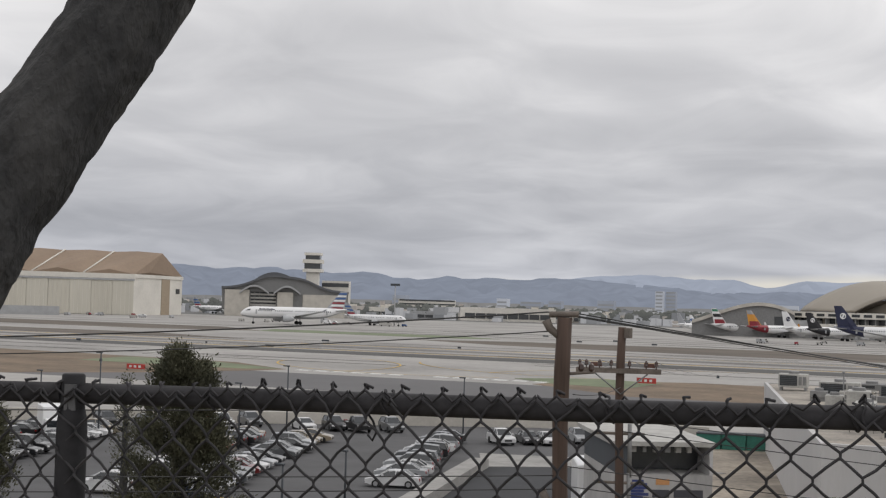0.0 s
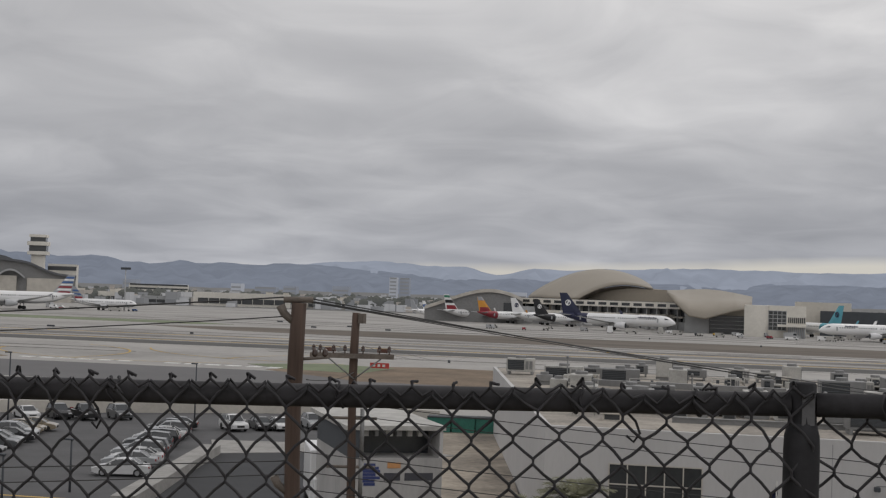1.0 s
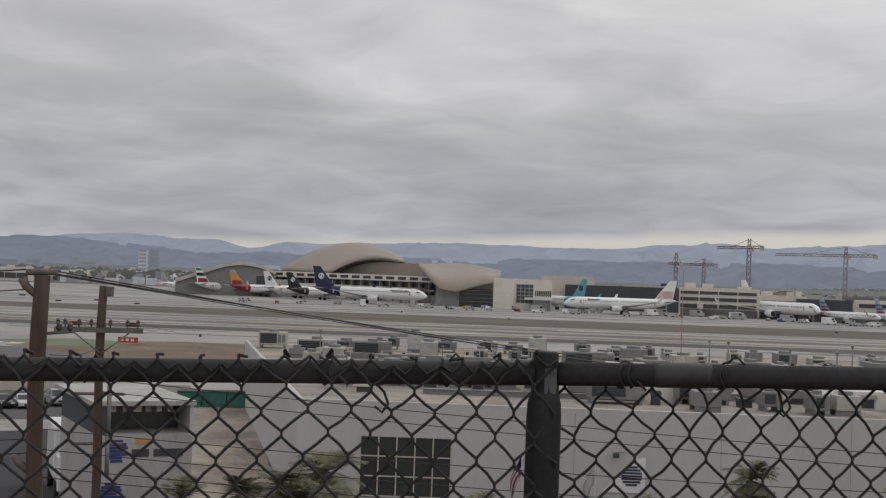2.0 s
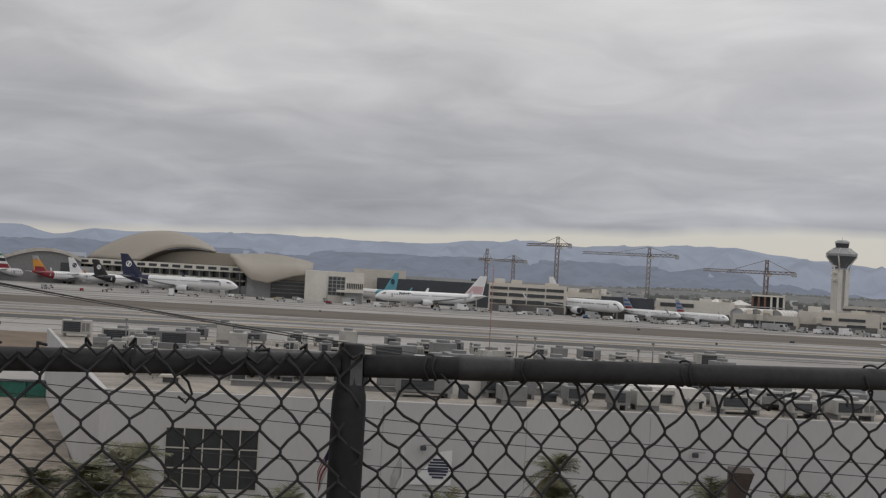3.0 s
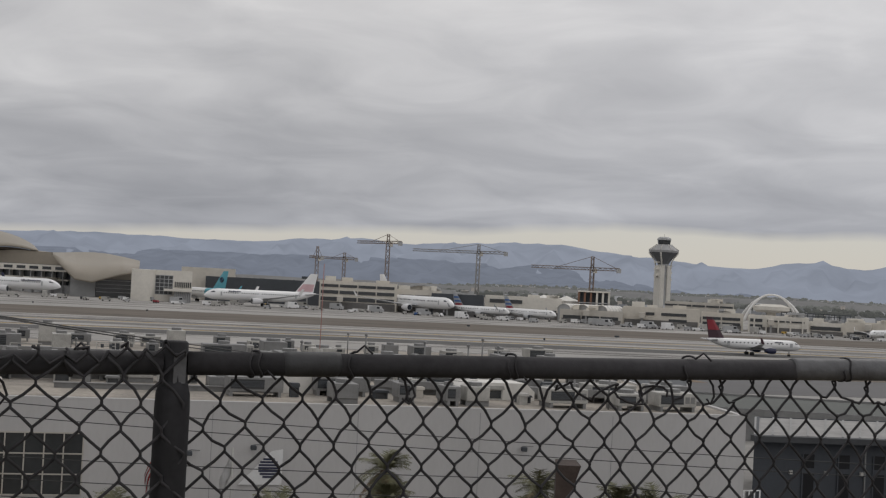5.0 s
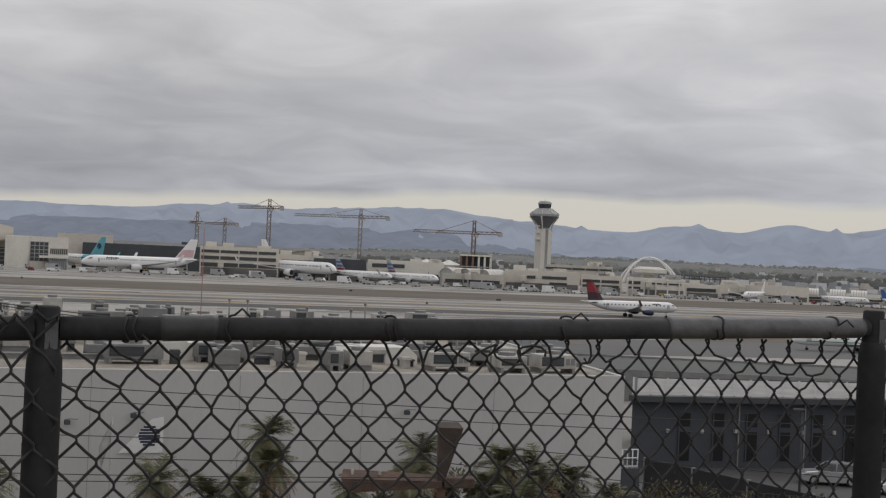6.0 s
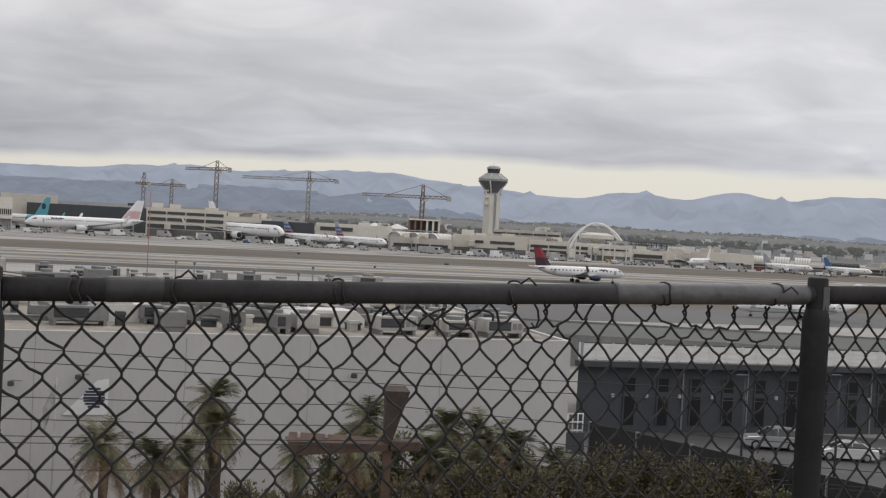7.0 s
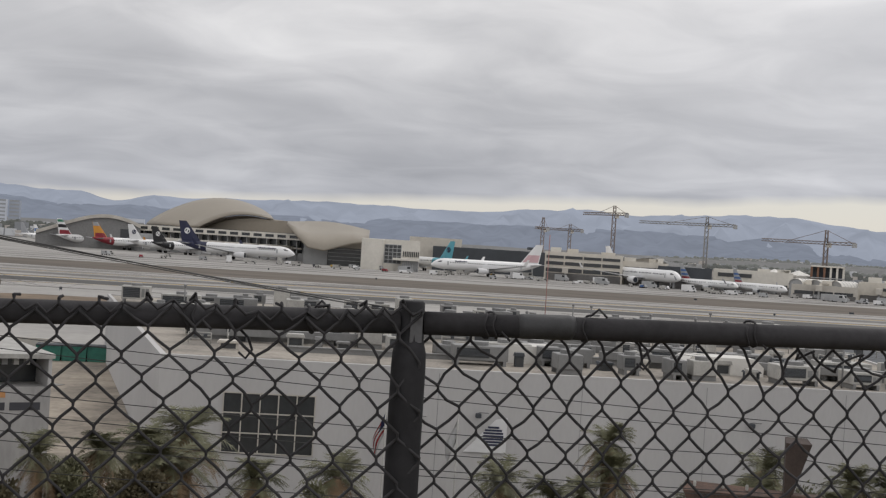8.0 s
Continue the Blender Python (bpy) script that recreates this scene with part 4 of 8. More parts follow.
for k in range(6):
    z = 3 + k * 3.0
    wbox("louvre", fr, s0, s1, z, z + 1.5, 2.0, M_PALEMET, t)
wbox("louvre_back", fr, s0, s1, 2, 21, 1.0, M_DARKGLASS, t)
wbox("grey_wing", fr, (40.8 - 37.6) / 4.95 * L, L, 0, el(0.15, MB), 3, M_LIGHTCONC, t)
bm = bmesh.new()
prof, und = [], []
for i in range(41):
    f = i / 40
    az = -40.9 + f * 5.2
    e = 0.40 + 0.50 * math.exp(-((az + 38.9) / 1.0) ** 2) + 0.32 * math.exp(-((az + 37.6) / 0.8) ** 2) - 0.10 * max(0, (az + 37.5) / 2)
    prof.append((f * (L + 6) - 3, el(e, MB)))
    und.append((f * (L + 6) - 3, el(e, MB) - 1.8))
extrude_y(bm, prof + und[::-1], -58, 5)
bmesh.ops.transform(bm, matrix=fr, verts=bm.verts)
bmesh.ops.recalc_face_normals(bm, faces=bm.faces)
part("wavy_roof", bm, mat("dark_standing_seam", (0.11, 0.115, 0.125), 0.6, 0.2, 0.03, 0.5), t)
bm = bmesh.new()
extrude_y(bm, und[::-1] + [(-2, 5), (L + 2, 5)], -56, 1.0)
bmesh.ops.transform(bm, matrix=fr, verts=bm.verts)
bmesh.ops.recalc_face_normals(bm, faces=bm.faces)
part("upper_wall", bm, M_GREYMET, t)
# a second, darker roof wave set back above the first
bm = bmesh.new()
pr = []
for i in range(25):
    f = i / 24
    pr.append((L * (0.22 + 0.46 * f), el(0.62 + 0.42 * math.sin(math.pi * min(1, f * 1.25)) ** 0.8 * (1 - 0.25 * f) + 0.12 * f, MB + 20)))
extrude_y(bm, pr + [(x, z - 2.6) for x, z in pr[::-1]], -50, -18)
bmesh.ops.transform(bm, matrix=fr, verts=bm.verts)
bmesh.ops.recalc_face_normals(bm, faces=bm.faces)
part("upper_roof", bm, MATS["dark_standing_seam"], t)
for a0, a1 in ((-40.2, -39.0), (-38.8, -37.7)):
    x0, x1 = (a0 + 40.8) / 4.95 * L, (a1 + 40.8) / 4.95 * L
    bm = bmesh.new()
    pr = [(x0 + (x1 - x0) * k / 16, el(0.2 + 0.3 * math.sin(math.pi * k / 16), MB)) for k in range(17)]
    extrude_y(bm, pr + [(x, z - 1.6) for x, z in pr[::-1]], 2, 9)
    bmesh.ops.transform(bm, matrix=fr, verts=bm.verts)
    part("arched_canopy", bm, M_STEEL, t)
# ramp tower above it
p = at(-37.2, MB + 30)
rt = thing("ramp_tower", pose(p.x, p.y, 0, 0, 0, 30), "white square ramp control tower with two glazed decks", "tower")
for nm, w, z0, z1, m in (("shaft", 10.5, -0.5, el(1.12, MB), M_CREAM), ("gallery", 16.5, el(1.12, MB) + 0.01, el(1.26, MB), M_CREAM), ("lower_cab", 14, el(1.26, MB) + 0.01, el(1.5, MB), M_DARKGLASS), ("mid_deck", 17, el(1.5, MB) + 0.01, el(1.66, MB), M_CREAM), ("upper_cab", 12.5, el(1.66, MB) + 0.01, el(1.84, MB), M_DARKGLASS), ("cap", 14.5, el(1.84, MB) + 0.01, el(1.95, MB), M_CREAM)):
    bm = bmesh.new()
    box(bm, -w / 2, -w / 2, z0, w / 2, w / 2, z1)
    part(nm, bm, m, rt)
p = at(-36.3, MB + 70)
t = thing("rooftop_block", pose(p.x, p.y, 0, 0, 0, 30), "white glazed rooftop block behind a wavy roof", "building")
bm = bmesh.new()
box(bm, -10, -10, -0.5, 14, 10, el(0.75, MB + 70))
part("wall", bm, M_CREAM, t)
bm = bmesh.new()
box(bm, -10.2, -10.2, el(0.5, MB + 70), 14.2, -9.9, el(0.66, MB + 70))
part("window_band", bm, M_DARKGLASS, t)

# ---------------------------------------------------------------- big terminal with shell roofs
def arc_roof(parent, name, az0, az1, e_foot0, e_foot1, e_top, d, depth, thick, material, power=1.0, skew=0.5, fill=None, slope=0.0):
    """A vault whose end faces the look-out: an arch from foot to foot, with thickness and a filled end wall."""
    a, b = at(az0, d), at(az1, d)
    fr = wall_frame(a, b, 0)
    L = (b - a).length
    z0, z1, zt = el(e_foot0, d), el(e_foot1, d), el(e_top, d)
    pr = []
    for k in range(29):
        f = k / 28
        g = f ** (math.log(0.5) / math.log(skew))
        pr.append((f * L, z0 + (z1 - z0) * f + (zt - (z0 + z1) / 2) * (math.sin(math.pi * g) ** power)))
    bm = bmesh.new()
    extrude_y(bm, pr + [(x, z - thick) for x, z in pr[::-1]], -depth, 2.0)
    for v in bm.verts:
        if v.co.y > 0:
            v.co.y -= max(0, v.co.z - min(z0, z1)) * slope
    bmesh.ops.transform(bm, matrix=fr, verts=bm.verts)
    bmesh.ops.recalc_face_normals(bm, faces=bm.faces)
    ob = part(name, bm, material, parent)
    if fill:
        bm = bmesh.new()
        lo = [(x, z - thick - 0.05) for x, z in pr]
        if slope:
            zb = min(z0, z1)
            prev = None
            for x, z in lo:
                y = 1.0 - max(0, z - zb) * slope
                cur = [bm.verts.new(q) for q in ((x, 1.0, -0.5), (x, 1.0, min(z, zb)), (x, y, z + 0.02), (x, -depth + 1, z), (x, -depth + 1, -0.5))]
                if prev:
                    for k in range(4):
                        bm.faces.new((prev[k], cur[k], cur[k + 1], prev[k + 1]))
                prev = cur
        else:
            extrude_y(bm, lo + [(L, -0.5), (0, -0.5)], -depth + 1, 0)
        bmesh.ops.transform(bm, matrix=fr, verts=bm.verts)
        bmesh.ops.recalc_face_normals(bm, faces=bm.faces)
        part("gable_wall", bm, fill, parent)
    return ob, fr, L


TB = 860
tbit = thing("terminal_hall", pose(0, 0, 0), "vast terminal hall with curved bronze shell roofs", "terminal")


def great_shell(parent):
    """The hall's main roof: a curved sheet between a high back crest and a lower arched eave that meet in a point."""
    n, m = 40, 8
    bm, rows, eave = bmesh.new(), [], []
    for i in range(n + 1):
        u = i / n
        az_b = -17.05 + 5.1 * u
        e_b = 0.05 + 0.5 * u ** 3 + 1.14 * max(0.0, math.sin(math.pi * u ** 1.12)) ** 0.72
        az_e = -14.95 + 3.02 * u
        e_e = 0.06 + 0.49 * u + 0.36 * math.sin(math.pi * u ** 0.95)
        row = []
        for j in range(m + 1):
            f = j / m
            az, e = az_b + (az_e - az_b) * f, e_b + (e_e - e_b) * f
            d = TB + 130 - 78 * f
            row.append(bm.verts.new(at(az, d, el(e + 0.10 * math.sin(math.pi * f) * math.sin(math.pi * u), d))))
        rows.append(row)
        eave.append((az_e, e_e))
    for a, b in zip(rows, rows[1:]):
        for j in range(m):
            bm.faces.new((a[j], b[j], b[j + 1], a[j + 1])).smooth = True
    bmesh.ops.recalc_face_normals(bm, faces=bm.faces)
    bmesh.ops.solidify(bm, geom=bm.faces[:], thickness=1.0)
    part("shell_roof", bm, M_TANROOF, parent)
    # dark soffit under the arched eave
    bm, prev = bmesh.new(), None
    for az, e in eave:
        d = TB + 51
        cur = [bm.verts.new(at(az, d, el(e, d) - 0.2)), bm.verts.new(at(az, d + 6, el(e, d) - 2.4)), bm.verts.new(at(az, d + 16, el(e, d) - 2.2))]
        if prev:
            for k in range(2):
                bm.faces.new((prev[k], cur[k], cur[k + 1], prev[k + 1])).smooth = True
        prev = cur
    bmesh.ops.solidify(bm, geom=bm.faces[:], thickness=0.5)
    part("soffit", bm, mat("bronze_roof_edge", (0.12, 0.10, 0.08), 0.6, 0.15, 0.03, 0.6), parent)
    # low roof that runs on under the eave
    a, b = at(-16.2, TB + 75), at(-9.6, TB + 40)
    fr = wall_frame(a, b, 0)
    L = (b - a).length
    bm = bmesh.new()
    prof = [(0, el(0.0, TB + 75)), (L * 0.18, el(0.28, TB + 70)), (L * 0.34, el(0.54, TB + 62)), (L * 0.5, el(0.62, TB + 57)), (L * 0.64, el(0.56, TB + 52)), (L, el(0.54, TB + 40)), (L, 0), (0, 0)]
    extrude_y(bm, prof, -60, 0)
    bmesh.ops.transform(bm, matrix=fr, verts=bm.verts)
    bmesh.ops.recalc_face_normals(bm, faces=bm.faces)
    part("low_roof", bm, M_TANROOF, parent)


great_shell(tbit)
arc_roof(tbit, "shell_roof", -11.1, -7.9, 0.46, 0.12, 0.60, TB + 20, 90, 2.0, M_TANROOF, 0.8, 0.5, fill=M_TANROOF, slope=2.2)
bm = bmesh.new()
low_edge = [(-11.35, 0.38, 0.48), (-10.9, -0.08, 0.50), (-10.45, -0.50, 0.54), (-9.75, -0.60, 0.57), (-9.2, -0.42, 0.54), (-8.6, -0.24, 0.45), (-7.9, -0.12, 0.32)]
prev = None
for az, e, eu in low_edge:
    cur = [bm.verts.new(at(az, TB - 62, el(e, TB - 62))), bm.verts.new(at(az, TB - 20, el(e * 0.45 + eu * 0.5, TB - 20))), bm.verts.new(at(az, TB + 30, el(eu, TB + 30)))]
    if prev:
        for k in range(2):
            bm.faces.new((prev[k], cur[k], cur[k + 1], prev[k + 1])).smooth = True
    prev = cur
bmesh.ops.recalc_face_normals(bm, faces=bm.faces)
bmesh.ops.solidify(bm, geom=bm.faces[:], thickness=1.2)
part("lower_shell", bm, M_TANROOF, tbit)
gfr = wall_frame(at(-10.6, TB - 50), at(-7.8, TB - 50), 0)
GL = (at(-10.6, TB - 50) - at(-7.8, TB - 50)).length
wbox("glass_wall", gfr, GL * 0.36, GL, -0.5, el(-0.42, TB - 50), 0, M_DARKGLASS, tbit, back=20)
wbox("plain_wall", gfr, 0, GL * 0.355, -0.5, el(-0.35, TB - 50), 0.2, M_STEEL, tbit, back=20)
for k in range(4):
    wbox("glazing_bar", gfr, GL * 0.37, GL, 3 + k * 2.2, 3.25 + k * 2.2, 0.5, M_STEEL, tbit)
t, fr, L = quad_building(-17.4, TB + 92, -10.35, TB + 10, 40, el(0.02, TB + 40), "terminal_concourse", "long terminal concourse with white roof fascia and dark glazing", M_DARKGLASS, M_LIGHTCONC)
wbox("roof_fascia", fr, -2, L + 2, el(-0.22, TB), el(0.04, TB), 6, M_CREAM, t)
wbox("roof_fascia", fr, -2, L * 0.97, el(-0.60, TB), el(-0.53, TB), 3, M_LIGHTCONC, t)
for i in range(19):
    x = L * i / 18
    wbox("column", fr, x - 0.3, x + 0.3, 0, el(-0.22, TB), 3.5, M_STEEL, t)
for i in range(14):
    x = L * (0.05 + i / 15)
    wbox("fascia_window", fr, x, x + L * 0.045, el(-0.15, TB), el(-0.03, TB), 6.2, M_DARKGLASS, t)
for i in range(5):
    x = L * (0.12 + i * 0.19)
    wbox("jet_bridge", fr, x, x + 5, 5, 9.5, 32, M_CREAM, t)
    wbox("bridge_leg", fr, x + 1.5, x + 3.5, 0, 5, 28, M_STEEL, t, back=-25)
wbox("base_wall", fr, 0, L, 0, 5, 2.5, M_STEEL, t)
for i in range(30):
    x = L * i / 30
    wbox("mullion", fr, x - 0.2, x + 0.2, 5, el(-0.6, TB), 1.0, M_STEEL, t)
# low pavilion with arched pale roof, farther left
t, fr, L = quad_building(-20.4, 930, -17.5, 900, 40, el(-0.35, 915), "terminal_pavilion", "smaller terminal pavilion with a pale arched roof", M_STEEL, M_LIGHTCONC)
arc_roof(t, "arched_roof", -21.4, -17.3, -0.42, 0.0, 0.30, 905, 60, 2.2, M_LIGHTCONC, 0.9, 0.6, fill=M_GREYMET)
wbox("glazing", fr, L * 0.55, L * 0.98, 3, el(-0.2, 915), 1.0, M_DARKGLASS, t)
wbox("side_wing", fr, -14, 0, 0, el(-0.35, 915), 2.0, M_STEEL, t)
# drum and glazed corner
CB = 770
p = at(-7.72, CB)
t = thing("terminal_drum", pose(p.x, p.y, 0), "pale round stair drum beside a glazed terminal corner", "building")
bm = bmesh.new()
lathe(bm, [(6.4, -0.5), (6.4, el(0.05, CB)), (6.0, el(0.06, CB))], 32)
part("drum", bm, M_CREAM, t)
t, fr, L = quad_building(-7.3, CB, -5.75, CB, 35, el(0.03, CB), "terminal_wing", "cream terminal wing with a tall glazed bay", M_CREAM, M_LIGHTCONC)
window(fr, 1.0, L * 0.5, 4, el(-0.15, CB), 4, 5, t, M_STEEL, bar=0.3)
for i in range(9):
    x = L * (0.55 + i * 0.05)
    wbox("window_slit", fr, x, x + 0.6, el(-0.62, CB), el(-0.4, CB), 0.4, M_DARKGLASS, t)
    wbox("gate_leg", fr, x, x + 0.7, 0, 6, 8, M_STEEL, t)
wbox("canopy", fr, L * 0.28, L, 6, 7.2, 10, M_CREAM, t)
quad_building(-5.2, 870, -0.4, 860, 30, el(-0.12, 865), "terminal_block", "dark-roofed terminal block behind parked aircraft", M_DARKBLD, M_DARKBLD)
quad_building(-6.2, 880, -4.0, 880, 20, el(0.22, 880), "terminal_block", "brown flat terminal block", M_BEIGE, M_DARKBLD)


# ---------------------------------------------------------------- row of terminals
def terminal(az0, az1, d, e_top, m, label, bands=(), arch=None, depth=40, fins=0, name="terminal_building", roofbits=3):
    t, fr, L = quad_building(az0, d, az1, d, depth, el(e_top, d), name, label, m, M_LIGHTCONC, group="terminals")
    zt = el(e_top, d)
    for f0, f1, x0, x1 in bands:
        n = max(1, int((x1 - x0) * L / 9))
        for i in range(n):
            a = L * (x0 + (x1 - x0) * i / n)
            b = L * (x0 + (x1 - x0) * (i + 0.93) / n)
            wbox("window", fr, a, b, zt * f0, zt * f1, 0.4, M_DARKGLASS, t)
    for i in range(fins):
        x = L * (i + 0.5) / fins
        wbox("pilaster", fr, x - 0.4, x + 0.4, 0, zt, 0.9, m, t)
    for i in range(roofbits):
        w = random.uniform(3, 9)
        x = random.uniform(0, max(0.1, L - w))
        wbox("roof_box", fr, x, x + w, zt + 0.51, zt + random.uniform(1.5, 3.6), -4, random.choice((M_BEIGE, M_CREAM, M_STEEL)), t, back=9)
    if name == "terminal_building":
        # dark band on the wall face, painted in place of a shaded recess
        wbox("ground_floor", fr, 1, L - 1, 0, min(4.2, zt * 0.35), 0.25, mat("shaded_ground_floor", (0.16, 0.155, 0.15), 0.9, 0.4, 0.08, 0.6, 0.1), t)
        for i in range(int(L / 26)):
            x = 10 + i * 26 + random.uniform(-4, 4)
            jb = wbox("jet_bridge", fr, x, x + 3.2, 4.4, 7.4, random.uniform(10, 20), M_LIGHTCONC, t)
            wbox("bridge_leg", fr, x + 1.1, x + 2.1, 0, 4.4, 9.4, M_STEEL, jb, back=-8.4)
    if arch:
        arc_roof(t, "vaulted_roof", az0 + arch[0], az0 + arch[1], e_top - 0.05, e_top - 0.05, arch[2], d + 6, 30, 1.4, M_STEEL, 0.8, 0.5, fill=M_LIGHTCONC)
    return t, fr, L


B2 = ((0.62, 0.8, 0.04, 0.96), (0.3, 0.48, 0.04, 0.96))
terminal(-0.5, 2.75, 790, -0.05, M_BEIGE, "four-storey beige terminal with long dark window bands", ((0.8, 0.9, 0.02, 0.98), (0.56, 0.68, 0.02, 0.98), (0.3, 0.44, 0.02, 0.98)))
terminal(2.75, 4.9, 800, -0.26, M_BEIGE, "beige terminal under a grey vaulted roof", B2, arch=(0.05, 2.1, 0.07))
terminal(4.2, 6.4, 770, -0.36, M_DARKBLD, "dark glazed terminal hall with a bowed grey roof", (), arch=(0.0, 2.2, -0.24))
terminal(6.45, 9.65, 790, -0.33, M_CREAM, "cream terminal with dark upper windows", ((0.7, 0.88, 0.06, 0.5), (0.3, 0.45, 0.05, 0.95)))
terminal(9.6, 12.2, 750, -0.74, M_LIGHTCONC, "low pale terminal with white vaulted bays", ((0.35, 0.6, 0.05, 0.95),))


def barrel(az, d, foot, r, length, deg, label, end_mat):
    """A half-round roof bay on low walls, its ribbed back drawn out from a recessed end."""
    p = at(az, d)
    t = thing("vaulted_bay", pose(p.x, p.y, 0, 0, 0, deg), label, "roof", "vaulted bays")
    arc = [(r * math.cos(math.pi * k / 16), foot + r * 0.8 * math.sin(math.pi * k / 16)) for k in range(17)]
    bm = bmesh.new()
    extrude_y(bm, arc + [(x * 0.93, foot + (z - foot) * 0.93) for x, z in arc[::-1]], 0, length)
    part("vault", bm, mat("white_sheet_roofing", (0.66, 0.64, 0.6), 0.5, 0.12, 0.7, 6, 0), t)
    bm = bmesh.new()
    extrude_y(bm, [(x * 0.92, z - 0.15) for x, z in arc] + [(-r * 0.9, -0.5), (r * 0.9, -0.5)], 0.8, length - 0.8)
    part("end_wall", bm, end_mat, t)
    for k in range(1, 6):
        bm = bmesh.new()
        y = length * k / 6
        extrude_y(bm, [(x * 1.02, foot + (z - foot) * 1.02) for x, z in arc] + [(x * 0.99, foot + (z - foot) * 0.99) for x, z in arc[::-1]], y - 0.15, y + 0.15)
        part("rib", bm, M_STEEL, t)


for k in range(3):
    barrel(9.75 + k * 0.76, 757, el(-0.76, 757), 4.7, 20, -40, "white barrel-vaulted terminal roof bay", M_STEEL)
terminal(12.2, 15.35, 770, -0.5, M_BEIGE, "plain beige terminal with a few square windows", ((0.62, 0.78, 0.3, 0.42), (0.62, 0.78, 0.5, 0.85), (0.3, 0.44, 0.6, 0.85)))
terminal(15.4, 17.1, 770, -0.58, M_BEIGE, "beige terminal with two dark window bands", B2)
terminal(17.3, 19.7, 765, -0.6, M_CREAM, "cream terminal with dark corner windows", ((0.66, 0.86, 0.03, 0.25), (0.3, 0.5, 0.03, 0.25), (0.7, 0.8, 0.3, 0.95)), fins=5)
terminal(19.7, 21.1, 770, -0.75, M_CREAM, "low cream terminal with dark openings", ((0.45, 0.75, 0.05, 0.95),))
terminal(21.1, 24.65, 765, -0.68, M_BEIGE, "long plain beige terminal with stepped roofline", ((0.25, 0.42, 0.1, 0.9),), roofbits=5)
terminal(24.6, 27.6, 790, -0.93, M_CREAM, "low cream terminal pier", ((0.5, 0.75, 0.02, 0.98),), roofbits=0)
for k in range(3):
    barrel(25.25 + k * 0.82, 800, el(-0.93, 800), 4.9, 8.5, 62, "white barrel vault over a dark end window", M_DARKGLASS)
terminal(27.6, 28.8, 760, -0.85, M_DARKBLD, "dark boxy terminal end", (), roofbits=0)
terminal(28.8, 36, 800, -0.9, M_CREAM, "pale terminal pier with dark glazing", ((0.45, 0.8, 0.02, 0.98),))
terminal(13.9, 16.7, 960, -0.18, M_LIGHTCONC, "flat pale car-park deck behind the terminals", ((0.8, 0.9, 0.0, 1.0),))
# steel frame under construction
t = thing("unfinished_building", pose(0, 0, 0), "brown and white building frame under construction", "building")
fr = wall_frame(at(10.35, 800), at(11.6, 800), 0)
L = (at(10.35, 800) - at(11.6, 800)).length
for i in range(6):
    x = L * i / 5
    wbox("column", fr, x - 0.6, x + 0.6, 0, el(0.1, 800), 1, mat("brown_primed_steel", (0.22, 0.12, 0.08), 0.8) if i < 3 else M_CREAM, t)
wbox("floor_slab", fr, -0.5, L + 0.5, el(0.04, 800), el(0.1, 800), 1.5, M_CREAM, t, back=12)
wbox("floor_slab", fr, -0.5, L + 0.5, el(-0.42, 800), el(-0.38, 800), 1.5, M_STEEL, t, back=12)
wbox("inner_wall", fr, 0, L, 0, el(0.04, 800), -4, M_DARKBLD, t, back=6)
for k in range(2):
    p = at(8.9 + k * 0.95, 815)
    t = thing("tent_roof", pose(p.x, p.y, 0), "small white pointed tent roof", "roof", "tent roofs")
    bm = bmesh.new()
    lathe(bm, [(8.5, 0), (8.5, el(-0.36, 815)), (3.0, el(-0.24, 815)), (0.3, el(-0.16, 815))], 10)
    part("canopy", bm, MATS["white_sheet_roofing"], t)


# ---------------------------------------------------------------- control tower
CT = 1450
p = at(13.76, CT)
tower = thing("control_tower", pose(p.x, p.y, 0, 0, 0, 20), "tall cream control tower with an angular dark glazed cab", "control tower")
R = CT * math.tan(radians(1))
for sx in (-1, 1):
    bm = bmesh.new()
    box(bm, sx * 4.2 - 2.4, -6, -0.5, sx * 4.2 + 2.4, 6, el(1.3, CT))
    part("shaft", bm, M_CREAM, tower)
bm = bmesh.new()
box(bm, -2.2, -4.5, -0.5, 2.2, 4.5, el(1.25, CT))
part("core", bm, M_STEEL, tower)
M_CAB = mat("tower_cab_grey", (0.15, 0.155, 0.165), 0.45, 0.15, 0.1, 1)
for nm, prof, m in (
    ("neck", [(5.8, el(1.25, CT)), (5.8, el(1.36, CT))], M_STEEL),
    ("cab_base", [(5.9, el(1.36, CT) + 0.01), (8.0, el(1.50, CT)), (15.2, el(1.84, CT))], M_CAB),
    ("cab_roof", [(15.6, el(1.84, CT) + 0.01), (15.9, el(1.93, CT)), (11.5, el(2.06, CT)), (7.8, el(2.17, CT))], mat("tower_roof_grey", (0.36, 0.36, 0.36), 0.6, 0.15, 0.1, 1)),
    ("cab_glass", [(6.4, el(2.17, CT) + 0.01), (7.1, el(2.35, CT))], M_DARKGLASS),
    ("cap", [(7.6, el(2.35, CT) + 0.01), (7.2, el(2.42, CT)), (5.0, el(2.48, CT))], M_STEEL),
):
    bm = bmesh.new()
    lathe(bm, prof, 8)
    part(nm, bm, m, tower)
for k in range(8):
    a = math.tau * k / 8
    bm = bmesh.new()
    tube(bm, [(7.9 * math.cos(a), 7.9 * math.sin(a), el(2.17, CT)), (15.9 * math.cos(a), 15.9 * math.sin(a), el(1.94, CT))], 0.35, 4)
    part("roof_rib", bm, M_CREAM, tower)
bm = bmesh.new()
